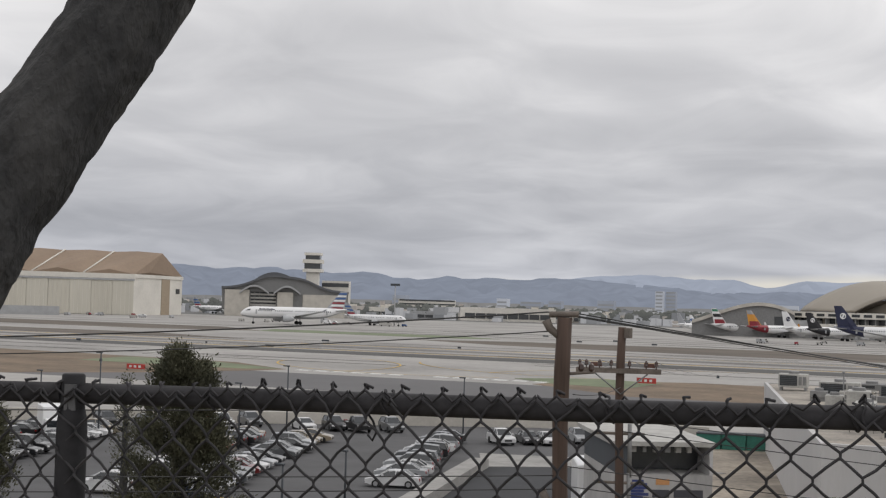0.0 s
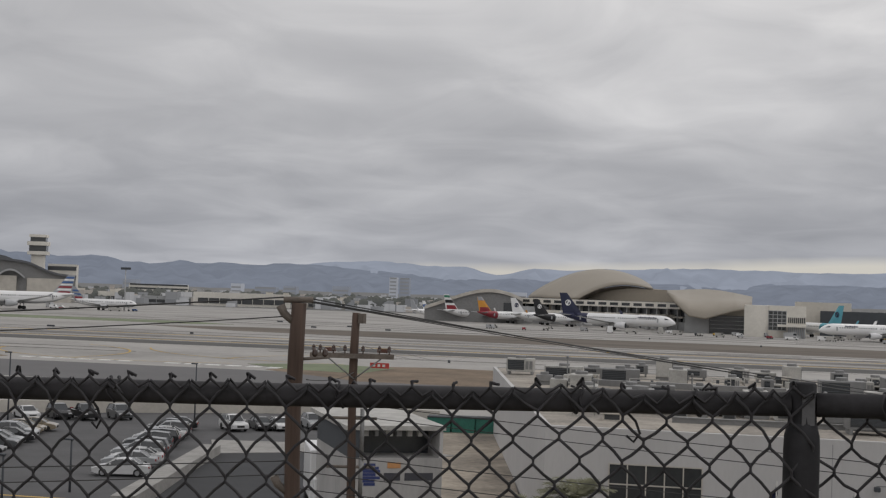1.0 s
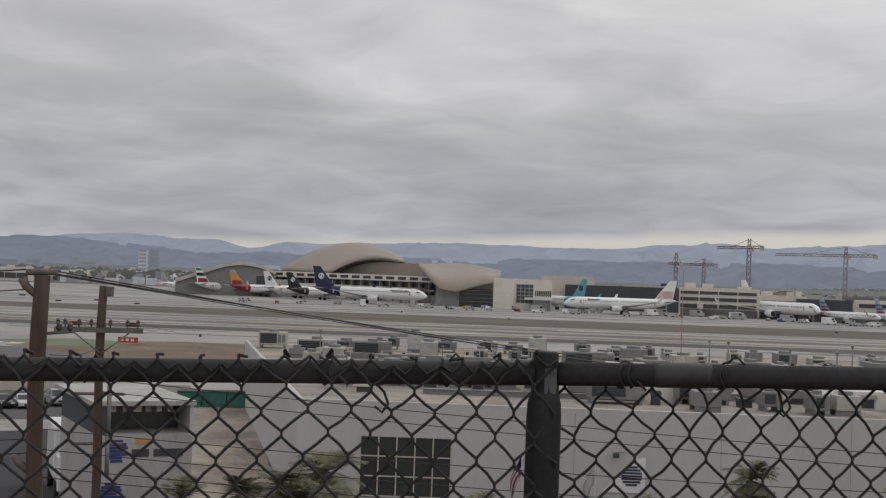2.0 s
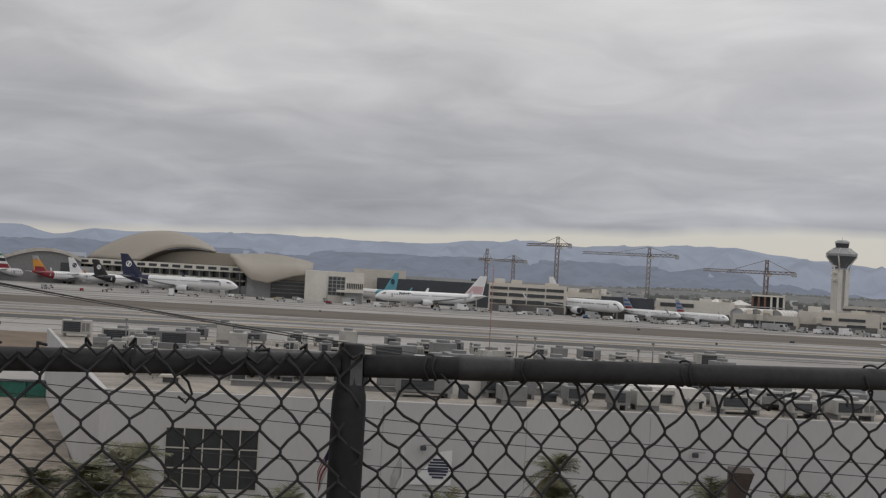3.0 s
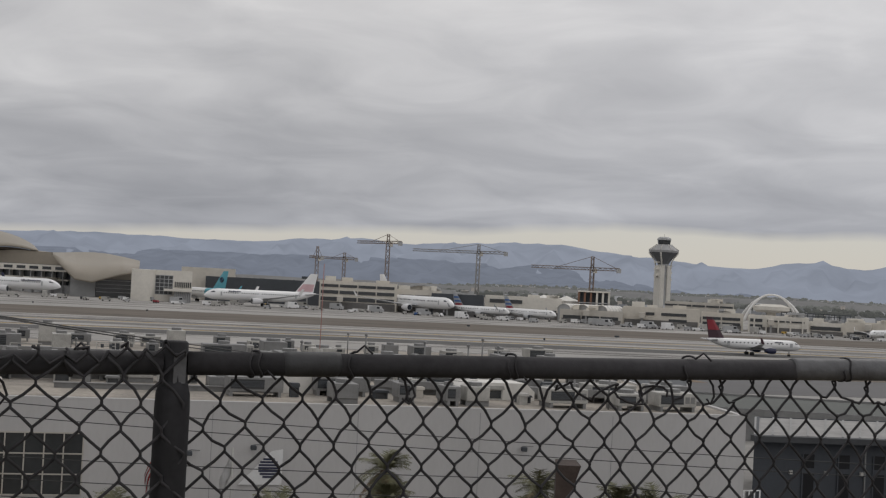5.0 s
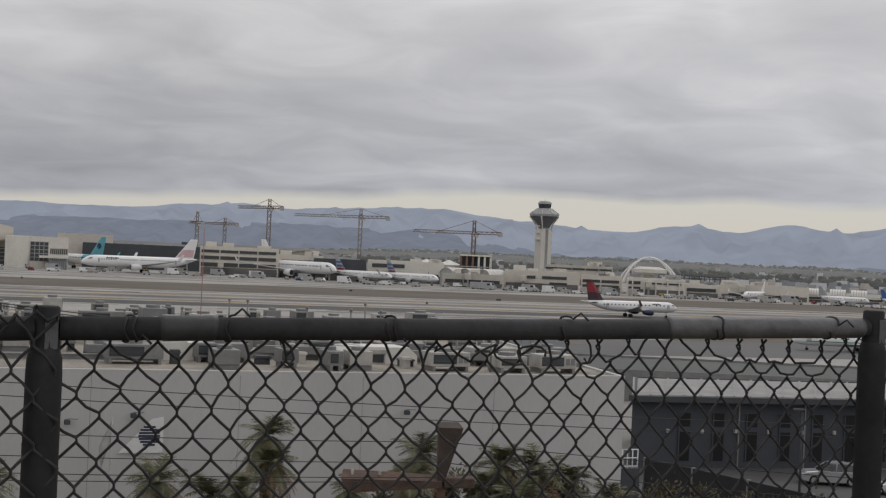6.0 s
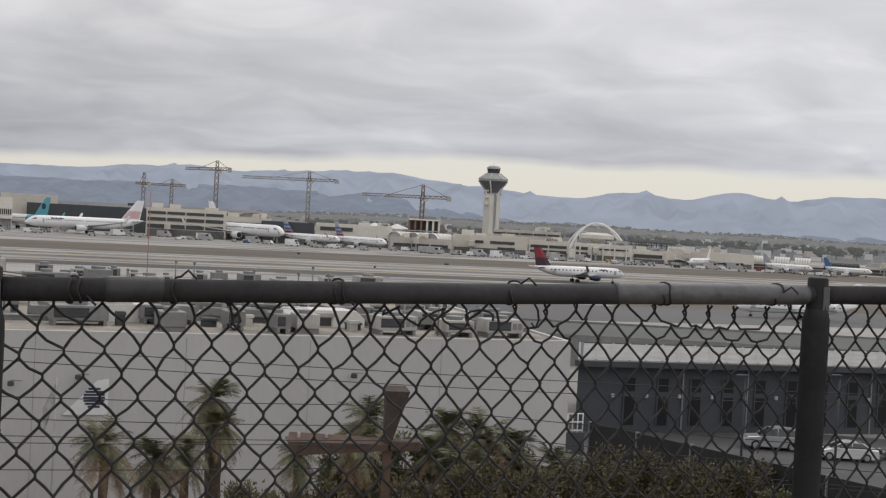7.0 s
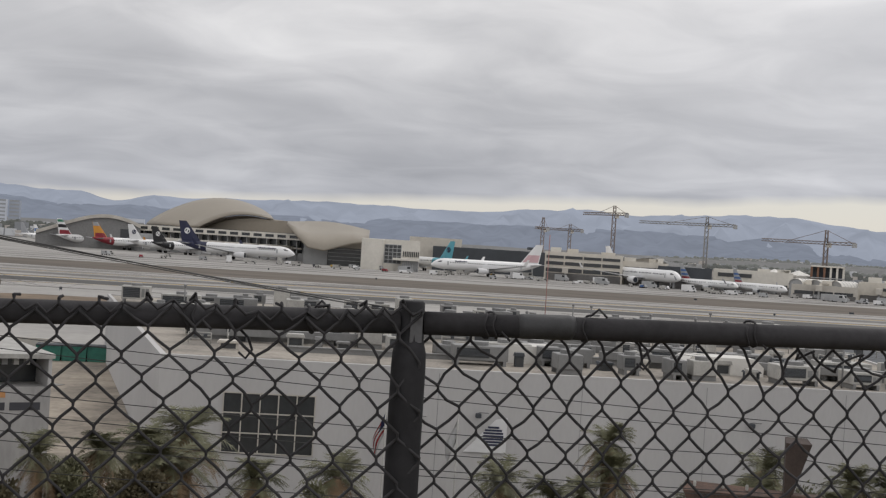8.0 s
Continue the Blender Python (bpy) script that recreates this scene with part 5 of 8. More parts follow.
tube(bm, [(0, 0, el(2.47, CT)), (0, 0, el(2.60, CT))], 0.15, 5)
part("antenna", bm, M_STEEL, tower)
for k in range(6):
    e = 0.7 + 0.14 * k
    bm = bmesh.new()
    box(bm, -9.5 if k % 2 else 6.5, -3, el(e, CT), -6.5 if k % 2 else 9.5, 3, el(e + 0.06, CT))
    part("balcony", bm, M_CREAM, tower)
for k in range(4):
    a = math.tau * (k + 0.5) / 4
    bm = bmesh.new()
    tube(bm, [(6.5 * math.cos(a), 6.5 * math.sin(a), el(1.0, CT)), (9.2 * math.cos(a), 9.2 * math.sin(a), el(1.5, CT)), (15.6 * math.cos(a), 15.6 * math.sin(a), el(1.83, CT))], 0.7, 6)
    part("brace", bm, M_CREAM, tower)

# ---------------------------------------------------------------- white arches
AR = 1180
arch = thing("arch_building", pose(0, 0, 0), "pair of crossing white parabolic arches over a low disc", "building")
a, b = at(16.95, AR), at(19.45, AR)
for k, dy in enumerate((-5, 5)):
    bm = bmesh.new()
    pts = []
    for i in range(33):
        f = i / 32
        g = a.lerp(b, f * 0.94 + 0.03 + 0.022 * (k * 2 - 1))
        pts.append((g.x, g.y + dy * (2 * abs(f - 0.5)) * 2, -1 + el(0.36, AR) * (1 - (2 * f - 1) ** 2) ** 0.8))
    tube(bm, pts, [1.25 - 0.5 * math.sin(math.pi * i / 32) for i in range(33)], 8)
    part("arch", bm, mat("white_arch_stucco", (0.75, 0.74, 0.72), 0.7, 0.08, 0.1, 1), arch)
p = at(18.2, AR)
bm = bmesh.new()
lathe(bm, [(12, 8), (15, 10), (15, 13), (8, 15)], 24)
bmesh.ops.translate(bm, verts=bm.verts, vec=(p.x, p.y, 0))
part("disc", bm, M_CREAM, arch)
bm = bmesh.new()
lathe(bm, [(4, -0.5), (4, 8)], 16)
bmesh.ops.translate(bm, verts=bm.verts, vec=(p.x, p.y, 0))
part("stem", bm, M_CREAM, arch)
# dark trestle roofs beside it
t = thing("steel_trestle", pose(0, 0, 0), "dark steel frame standing on terminal roofs", "frame")
fr = wall_frame(at(18.6, 830), at(21.3, 830), 0)
L = (at(18.6, 830) - at(21.3, 830)).length
for i in range(14):
    wbox("post", fr, L * i / 13 - 0.25, L * i / 13 + 0.25, 0, el(-0.36, 830), 0.5, M_DARKBLD, t)
for e in (-0.36, -0.46):
    wbox("beam", fr, 0, L, el(e - 0.03, 830), el(e, 830), 0.7, M_DARKBLD, t)


# ---------------------------------------------------------------- cranes
def lattice(bm, a, b, w, step, r):
    a, b = Vector(a), Vector(b)
    d = (b - a).normalized()
    s = d.cross(Vector((0, 0, 1)))
    s = s.normalized() if s.length > 0.1 else Vector((1, 0, 0))
    u = s.cross(d).normalized()
    cs = [(s * x + u * y) * w / 2 for x, y in ((1, 1), (-1, 1), (-1, -1), (1, -1))]
    n = max(2, int((b - a).length / step))
    for c in cs:
        tube(bm, [a + c, b + c], r, 4)
    for i in range(n):
        p, q = a.lerp(b, i / n), a.lerp(b, (i + 1) / n)
        for k in range(4):
            tube(bm, [p + cs[k], q + cs[(k + 1) % 4]], r * 0.6, 3, caps=False)


M_CRANE = mat("rusty_crane_steel", (0.24, 0.19, 0.165), 0.8, 0.3, 0.1, 1)
M_CRANEGREY = mat("grey_crane_steel", (0.30, 0.29, 0.28), 0.8, 0.3, 0.1, 1)


def crane(az, d, e_jib, e_top, az_tip, az_tail, e_foot, label, m, dd=60, thick=1.0):
    p = at(az, d)
    t = thing("tower_crane", pose(0, 0, 0), label, "crane", "construction cranes")
    zj, zt = el(e_jib, d), el(e_top, d)
    bm = bmesh.new()
    lattice(bm, (p.x, p.y, -0.5), (p.x, p.y, zj), 2.6 * thick, 4, 0.34 * thick)
    part("mast", bm, m, t)
    bm = bmesh.new()
    lattice(bm, (p.x, p.y, zj), (p.x, p.y, zt), 1.8 * thick, 3, 0.3 * thick)
    part("apex", bm, m, t)
    tip, tail = at(az_tip, d + dd, zj + 1.0), at(az_tail, d - dd * 0.25, zj)
    bm = bmesh.new()
    lattice(bm, (p.x, p.y, zj), tip, 1.8 * thick, 4, 0.26 * thick)
    part("jib", bm, m, t)
    bm = bmesh.new()
    lattice(bm, (p.x, p.y, zj), tail, 1.8 * thick, 4, 0.26 * thick)
    part("counter_jib", bm, m, t)
    bm = bmesh.new()
    box(bm, -1.5, -1.2, -2.4, 1.5, 1.2, 0.6)
    bmesh.ops.translate(bm, verts=bm.verts, vec=tail)
    part("counterweight", bm, M_STEEL, t)
    bm = bmesh.new()
    box(bm, 0.8, -1.6, -3.0, 3.4, 1.4, 0.2)
    bmesh.ops.translate(bm, verts=bm.verts, vec=(p.x, p.y, zj))
    part("cab", bm, M_CREAM, t)
    for q in (Vector((p.x, p.y, zj)).lerp(tip, 0.6), tail):
        bm = bmesh.new()
        tube(bm, [(p.x, p.y, zt), q], 0.18 * thick, 4)
        part("tie", bm, m, t)


crane(-0.66, 1150, 0.93, 1.39, -0.95, -0.45, 0, "stubby brown tower crane seen end-on", M_CRANE, 40)
crane(0.47, 1250, 0.93, 1.18, -0.45, 0.98, 0, "small rust-brown tower crane", M_CRANE)
crane(2.27, 1000, 1.70, 2.05, 1.02, 2.78, 0, "tall brown lattice tower crane", M_CRANE)
crane(6.08, 1080, 1.48, 1.82, 3.35, 7.22, 0, "grey lattice tower crane with a long jib", M_CRANEGREY)
crane(10.85, 980, 1.02, 1.54, 8.35, 11.95, 0, "brown tower crane with cable-stayed jib", M_CRANE)


# ---------------------------------------------------------------- far city
def city(name, n, seed, dmin, dmax, az0, az1, hmin, hmax, label):
    rg = random.Random(seed)
    bm = bmesh.new()
    for _ in range(n):
        d = rg.uniform(dmin, dmax)
        az = rg.uniform(az0, az1)
        if az > 8 and rg.random() < 0.55:
            continue
        p = at(az, d)
        w, dp, h = rg.uniform(4, 12), rg.uniform(4, 11), rg.uniform(hmin, hmax) * rg.uniform(0.6, 1)
        m = turn(p, rg.choice((10, 10, 25, -15)), 0)
        for v in box(bm, -w / 2, -dp / 2, -2, w / 2, dp / 2, h, rg.choice((0, 0, 1, 2, 3))):
            v.co = m @ v.co
    # four wall tones, each glowing faintly to paint haze over the blocks
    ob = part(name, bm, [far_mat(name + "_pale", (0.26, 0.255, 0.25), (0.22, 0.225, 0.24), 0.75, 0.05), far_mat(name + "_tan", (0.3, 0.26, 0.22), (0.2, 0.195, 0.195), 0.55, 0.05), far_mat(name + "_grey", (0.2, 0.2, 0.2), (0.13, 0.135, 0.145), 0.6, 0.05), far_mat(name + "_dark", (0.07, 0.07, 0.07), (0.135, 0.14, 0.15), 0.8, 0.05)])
    return tagged(ob, label, "city", kind="stuff")


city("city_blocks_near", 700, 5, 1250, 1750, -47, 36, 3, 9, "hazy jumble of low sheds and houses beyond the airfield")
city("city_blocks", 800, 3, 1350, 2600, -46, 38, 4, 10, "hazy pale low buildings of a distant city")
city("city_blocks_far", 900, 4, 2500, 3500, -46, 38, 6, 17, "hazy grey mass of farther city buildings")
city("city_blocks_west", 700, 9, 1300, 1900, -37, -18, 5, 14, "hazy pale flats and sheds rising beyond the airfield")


def hill_houses():
    rg = random.Random(8)
    bm = bmesh.new()
    for _ in range(1500):
        az = rg.uniform(6, 34)
        f = rg.random()
        d = 2950 + 380 * f
        h = el(foot_crest(az) * (0.15 + 0.75 * f) - 0.25 * (1 - f), d)
        p = at(az, d)
        w = rg.uniform(3, 8)
        m = turn(p, rg.uniform(-40, 40), h)
        for v in box(bm, -w / 2, -4, -6, w / 2, 4, rg.uniform(0.6, 2.6), rg.choice((0, 0, 1, 2, 2, 2))):
            v.co = m @ v.co
    # houses take the city blocks' materials with their haze emission
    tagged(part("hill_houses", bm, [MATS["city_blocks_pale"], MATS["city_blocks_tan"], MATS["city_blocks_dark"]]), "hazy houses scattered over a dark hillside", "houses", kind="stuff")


def hill_trees():
    rg = random.Random(19)
    bm = bmesh.new()
    for _ in range(2600):
        az = rg.uniform(4, 34)
        f = rg.random()
        d = 2900 + 440 * f
        h = el(foot_crest(az) * (0.15 + 0.8 * f) - 0.25 * (1 - f), d)
        r = rg.uniform(2.0, 5.5)
        clump(bm, at(az, d, h + r * 0.3), r, rg, 0.7)
    # haze over the hill trees is emission in their material
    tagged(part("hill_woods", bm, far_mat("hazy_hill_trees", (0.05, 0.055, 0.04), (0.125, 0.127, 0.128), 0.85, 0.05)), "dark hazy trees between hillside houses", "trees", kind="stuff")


hill_houses()


def tall_block(az, d, w, e, label, m):
    p = at(az, d)
    t = thing("tower_block", pose(p.x, p.y, 0, 0, 0, 15), label, "tower block", "distant tower blocks")
    bm = bmesh.new()
    box(bm, -w / 2, -12, -1, w / 2, 12, el(e, d))
    part("wall", bm, m, t)
    for k in range(int(el(e, d) / 7)):
        bm = bmesh.new()
        box(bm, -w / 2 + 1, -12.3, 4 + k * 7, w / 2 - 1, -11.9, 7 + k * 7)
        part("window_band", bm, MATS["city_blocks_grey"], t)


# tower faces with haze painted in as emission, one tone darker
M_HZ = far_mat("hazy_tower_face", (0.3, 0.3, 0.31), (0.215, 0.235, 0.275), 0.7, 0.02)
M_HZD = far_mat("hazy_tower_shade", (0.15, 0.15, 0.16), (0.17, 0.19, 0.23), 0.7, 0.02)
tall_block(-22.72, 2700, 15, 0.70, "hazy pale grey twin tower block", M_HZ)
tall_block(-22.25, 2720, 20, 0.69, "hazy blue-grey tower block", M_HZD)
for az, e in ((-29.2, 0.22), (-28.0, 0.12), (-27.0, 0.18), (-33.5, 0.25), (-17.5, 0.25), (-18.3, 0.2), (-24.9, 0.25), (-31.5, 0.1)):
    tall_block(az, 2500, random.uniform(18, 40), e, "hazy mid-rise block in the distant city", random.choice((M_HZ, M_HZD)))
t, fr, L = quad_building(-33.6, 1500, -31.2, 1500, 30, el(0.05, 1500), "office_block", "pale cream office block beyond the airfield", M_CREAM, M_LIGHTCONC)
for k in range(4):
    wbox("window_band", fr, 1, L - 1, 5 + k * 4, 6.6 + k * 4, 0.4, M_DARKGLASS, t)
for a0, a1, e, m, lab in ((-36, -33.8, -0.30, M_CREAM, "low white service sheds beyond parked aircraft"), (-33.2, -26.5, -0.42, M_STEEL, "long low dark-roofed open sheds"), (-26.4, -23.5, -0.36, M_LIGHTCONC, "long low pale freight building"), (-31, -27, -0.2, M_CREAM, "pale low freight blocks")):
    terminal(a0, a1, 1250 + random.uniform(0, 90), e, m, lab, ((0.2, 0.6, 0.05, 0.95),), name="freight_shed", depth=20)
# apron lamp mast
for az, d, e in ((-33.75, 900, 0.72), (-1.0, 780, 0.1)):
    p = at(az, d)
    t = thing("floodlight_mast", pose(p.x, p.y, 0), "tall thin apron floodlight mast", "mast", "apron masts")
    bm = bmesh.new()
    tube(bm, [(0, 0, -0.3), (0, 0, el(e, d))], [0.5, 0.25], 8)
    part("mast_tube", bm, M_STEEL, t)
    bm = bmesh.new()
    box(bm, -3.5, -0.5, el(e, d) - 1.5, 3.5, 0.5, el(e, d))
    part("lamp_bar", bm, M_DARKBLD, t)


_tb = bmesh.new()
bmesh.ops.create_icosphere(_tb, subdivisions=1, radius=1.0)
ICO_V = [v.co.copy() for v in _tb.verts]
ICO_F = [[v.index for v in f.verts] for f in _tb.faces]
_tb.free()


def clump(bm, c, r, rg, flat=0.75, mi=0):
    """A small uneven lump of foliage."""
    vs = [bm.verts.new(c + Vector((v.x, v.y, v.z * flat)) * r * rg.uniform(0.75, 1.2)) for v in ICO_V]
    for f in ICO_F:
        bm.faces.new([vs[i] for i in f]).material_index = mi


hill_trees()


def far_trees():
    rg = random.Random(21)
    bm = bmesh.new()
    for _ in range(1500):
        az = rg.uniform(-46, 36) if rg.random() < 0.6 else rg.uniform(-38, -17)
        d = rg.choice((rg.uniform(1300, 1500), rg.uniform(1500, 2600)))
        if az > -12 and d < 1500:
            d += 500
        p = at(az, d)
        r = rg.uniform(3, 8)
        h = rg.uniform(5, 13)
        vs = []
        for k in range(3):
            rr = r * rg.uniform(0.5, 0.9)
            c = p + Vector((rg.uniform(-r, r) * 0.7, 0, h * rg.uniform(0.5, 0.9)))
            clump(bm, c, rr, rg)
        box(bm, p.x - 0.4, p.y - 0.4, -1, p.x + 0.4, p.y + 0.4, h * 0.6)
    # emission lifts the trees' dark tone as haze would
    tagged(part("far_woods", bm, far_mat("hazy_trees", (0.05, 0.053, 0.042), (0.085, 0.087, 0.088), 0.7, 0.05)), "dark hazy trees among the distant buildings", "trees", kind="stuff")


far_trees()


# ---------------------------------------------------------------- aircraft
M_BELLY = mat("grey_aircraft_paint", (0.40, 0.41, 0.42), 0.4, 0.1, 0.2, 2, 0)
M_ENGINE = mat("engine_cowl_paint", (0.66, 0.66, 0.67), 0.35, 0.1, 0.2, 2, 0)
M_AGLASS = mat("aircraft_window_glass", (0.03, 0.035, 0.045), 0.15, 0.1, 1, 4, 0)
M_METAL = mat("bare_alloy", (0.5, 0.5, 0.51), 0.35, 0.15, 0.5, 4, 0, metal=0.8)


def tailcol(name, c):
    return mat(name, c, 0.4, 0.12, 0.15, 2, 0)


T_RED = tailcol("deep_red_tail_paint", (0.25, 0.022, 0.034))
T_NAVY = tailcol("navy_tail_paint", (0.018, 0.022, 0.06))
T_BLACK = tailcol("black_tail_paint", (0.015, 0.015, 0.018))
T_TEAL = tailcol("teal_tail_paint", (0.10, 0.36, 0.45))
T_PINK = tailcol("pink_tail_paint", (0.60, 0.40, 0.42))
T_ORANGE = tailcol("amber_tail_paint", (0.62, 0.28, 0.04))
T_GREY = tailcol("grey_tail_paint", (0.33, 0.34, 0.36))
T_BLUE = tailcol("blue_tail_paint", (0.05, 0.12, 0.3))
T_GREEN = tailcol("green_stripe_paint", (0.04, 0.2, 0.12))


def slab_wing(bm, root, tip, thick0, thick1, mi=0):
    """A tapered surface between a root and a tip chord: each (lead, trail) points; thickness along z or y."""
    (a, b), (c, d) = [(Vector(p), Vector(q)) for p, q in (root, tip)]
    span = (c - a).normalized()
    up = (b - a).cross(span).normalized()
    vs = []
    for p, q, t in ((a, b, thick0), (c, d, thick1)):
        vs.append([bm.verts.new(x) for x in (p, p.lerp(q, 0.3) + up * t / 2, q, p.lerp(q, 0.3) - up * t / 2)])
    for k in range(4):
        bm.faces.new((vs[0][k], vs[0][(k + 1) % 4], vs[1][(k + 1) % 4], vs[1][k])).material_index = mi
    bm.faces.new(vs[0][::-1]).material_index = mi
    bm.faces.new(vs[1]).material_index = mi


def airliner(nose, tail, label, dia=0.09, fin_mat=None, fin_top=None, emblem=None, rear_mat=None, winglet=1, belly=None, group="aircraft", rear_engines=False, stripe=None, title=0, scale_h=1.0, name="airliner", fin_h=0.165, cowl=None):
    nose, tail = Vector(nose), Vector(tail)
    L = (nose - tail).length
    ang = math.degrees(math.atan2(nose.y - tail.y, nose.x - tail.x))
    t = thing(name, pose(tail.x, tail.y, 0.1, 0, 0, ang), label, "aircraft", group)
    R = L * dia / 2 * scale_h
    zc = R * (1.95 if not rear_engines else 1.75)
    fin_mat = fin_mat or M_WHITE
    st = [(0, .03, -.30), (.008, .24, -.26), (.025, .48, -.17), (.05, .72, -.08), (.08, .90, -.02), (.115, .99, 0), (.15, 1, 0), (.66, 1, 0), (.74, .95, .05), (.82, .80, .18), (.90, .54, .40), (.96, .30, .60), (1, .08, .74)]
    bm = bmesh.new()
    n = 18
    rings = []
    for f, r, dz in st:
        x = L * (1 - f)
        rings.append([bm.verts.new((x, R * r * math.cos(k * math.tau / n), zc + R * dz + R * r * math.sin(k * math.tau / n))) for k in range(n)])
    for i, (q, w) in enumerate(zip(rings, rings[1:])):
        for k in range(n):
            f = bm.faces.new((q[k], w[k], w[(k + 1) % n], q[(k + 1) % n]))
            f.smooth = True
            low = math.sin((k + 0.5) * math.tau / n)
            f.material_index = 2 if rear_mat and st[i][0] > 0.70 else (1 if low < -0.62 and belly else 0)
    bm.faces.new(rings[0])
    bm.faces.new(rings[-1][::-1])
    bmesh.ops.recalc_face_normals(bm, faces=bm.faces)
    body = part("fuselage", bm, [M_WHITE, belly or M_BELLY, rear_mat or M_WHITE], t)
    for side in (-1, 1):
        bm = bmesh.new()
        slab = [(0.955, 0.38), (0.93, 0.62), (0.915, 0.60), (0.925, 0.36)]
        pts = []
        for f, h in slab:
            rr = [r for ff, r, _ in st if ff >= 1 - f][0]
            y = side * R * min(0.97, rr) * math.sqrt(max(0.05, 1 - h * h)) * 1.02
            pts.append((L * f, y, zc + R * h * 0.85))
        a = [bm.verts.new(p) for p in pts]
        b = [bm.verts.new((p[0], p[1] * 0.8, p[2])) for p in pts]
        bm.faces.new(a)
        bm.faces.new(b[::-1])
        for k in range(4):
            bm.faces.new((a[k], b[k], b[(k + 1) % 4], a[(k + 1) % 4]))
        bmesh.ops.recalc_face_normals(bm, faces=bm.faces)
        part("cockpit_window", bm, M_AGLASS, body)
        bm = bmesh.new()
        cnt = int(L * 0.62 / 1.15)
        for k in range(cnt):
            x = L * 0.17 + k * (L * 0.69 / cnt)
            if abs(x / L - 0.52) < 0.012 or abs(x / L - 0.7) < 0.012:
                continue
            y0, y1 = sorted((side * R * 0.962, side * R * 1.006))
            box(bm, x, y0, zc + R * 0.20, x + 0.42, y1, zc + R * 0.40)
        w = part("window_row", bm, M_AGLASS, body)
        w["kind"] = "stuff"
        for f in (0.86, 0.2):
            bm = bmesh.new()
            y0, y1 = sorted((side * R * 0.95, side * R * 1.004))
            box(bm, L * f, y0, zc - R * 0.25, L * f + 0.9, y1, zc + R * 0.45)
            part("door", bm, M_BELLY, body)
        if stripe:
            bm = bmesh.new()
            y0, y1 = sorted((side * R * 0.93, side * R * 1.008))
            box(bm, L * 0.2, y0, zc - R * 0.34, L * 0.9, y1, zc - R * 0.22)
            part("stripe", bm, stripe, body)
        if title:
            for k in range(title):
                bm = bmesh.new()
                x = L * 0.70 + k * L * 0.018
                y0, y1 = sorted((side * R * 0.86, side * R * 0.99))
                box(bm, x, y0, zc + R * 0.46, x + L * 0.012, y1, zc + R * (0.62 + 0.06 * (k % 2)))
                part("title_bar", bm, T_NAVY if fin_mat is not T_RED else T_RED, body)
    # fin
    zt = zc + R * 0.8
    fh = L * fin_h
    bm = bmesh.new()
    slab_wing(bm, ((L * 0.20, 0, zt), (L * 0.03, 0, zt)), ((L * 0.06, 0, zt + fh), (-L * 0.005, 0, zt + fh)), R * 0.28, R * 0.12)
    bmesh.ops.recalc_face_normals(bm, faces=bm.faces)
    fin = part("fin", bm, fin_mat, t)
    if fin_top:
        for k, (f0, f1, m) in enumerate(fin_top):
            bm = bmesh.new()
            le = lambda f: L * 0.20 + (L * 0.06 - L * 0.20) * f
            te = lambda f: L * 0.03 + (-L * 0.035) * f
            slab_wing(bm, ((le(f0) * 0.99, 0, zt + fh * f0), (te(f0) + 0.1, 0, zt + fh * f0)), ((le(f1) * 0.99, 0, zt + fh * f1), (te(f1) + 0.1, 0, zt + fh * f1)), R * 0.30 + 0.08, R * 0.24 + 0.08)
            bmesh.ops.recalc_face_normals(bm, faces=bm.faces)
            part("fin_band", bm, m, fin)
    if emblem:
        bm = bmesh.new()
        c = (L * 0.075, zt + fh * 0.52)
        rr = fh * 0.2
        rr, hy, m = fh * 0.15, R * 0.17, 14
        for r0, r1, i0, i1 in ((0.72, 1.0, 0, 14), (0.0, 0.3, 0, 14), (0.3, 0.72, 1, 4), (0.3, 0.72, 8, 11)):
            for i in range(i0, i1):
                q = []
                for y in (-hy, hy):
                    for r_, k_ in ((r0, i), (r1, i), (r1, i + 1), (r0, i + 1)):
                        a_ = math.tau * k_ / m
                        q.append(bm.verts.new((c[0] + rr * max(0.02, r_) * math.cos(a_), y, c[1] + rr * max(0.02, r_) * math.sin(a_))))
                bm.faces.new(q[:4])
                bm.faces.new(q[4:][::-1])
                for k_ in range(4):
                    bm.faces.new((q[k_], q[4 + k_], q[4 + (k_ + 1) % 4], q[(k_ + 1) % 4]))
        bmesh.ops.remove_doubles(bm, verts=bm.verts, dist=0.002)
        bmesh.ops.recalc_face_normals(bm, faces=bm.faces)
        part("emblem", bm, emblem, fin)
    for side in (-1, 1):
        bm = bmesh.new()
        zs = zc + R * 0.5 if not rear_engines else zt + fh * 0.96
        x0 = L * 0.13 if not rear_engines else L * 0.06
        slab_wing(bm, ((x0, side * R * 0.3 * (not rear_engines), zs), (x0 - L * 0.09, side * R * 0.3 * (not rear_engines), zs)), ((x0 - L * 0.08, side * L * 0.15, zs + L * 0.012), (x0 - L * 0.12, side * L * 0.15, zs + L * 0.012)), R * 0.2, R * 0.08)
        bmesh.ops.recalc_face_normals(bm, faces=bm.faces)
        part("tailplane", bm, M_BELLY, t)
        bm = bmesh.new()
        tipx = L * 0.38
        ty, tz = side * L * 0.45, zc + L * 0.022
        slab_wing(bm, ((L * 0.62, side * R * 0.4, zc - R * 0.62), (L * 0.42, side * R * 0.4, zc - R * 0.62)), ((L * 0.50, side * L * 0.17, zc - R * 0.35), (L * 0.415, side * L * 0.17, zc - R * 0.35)), R * 0.42, R * 0.22)
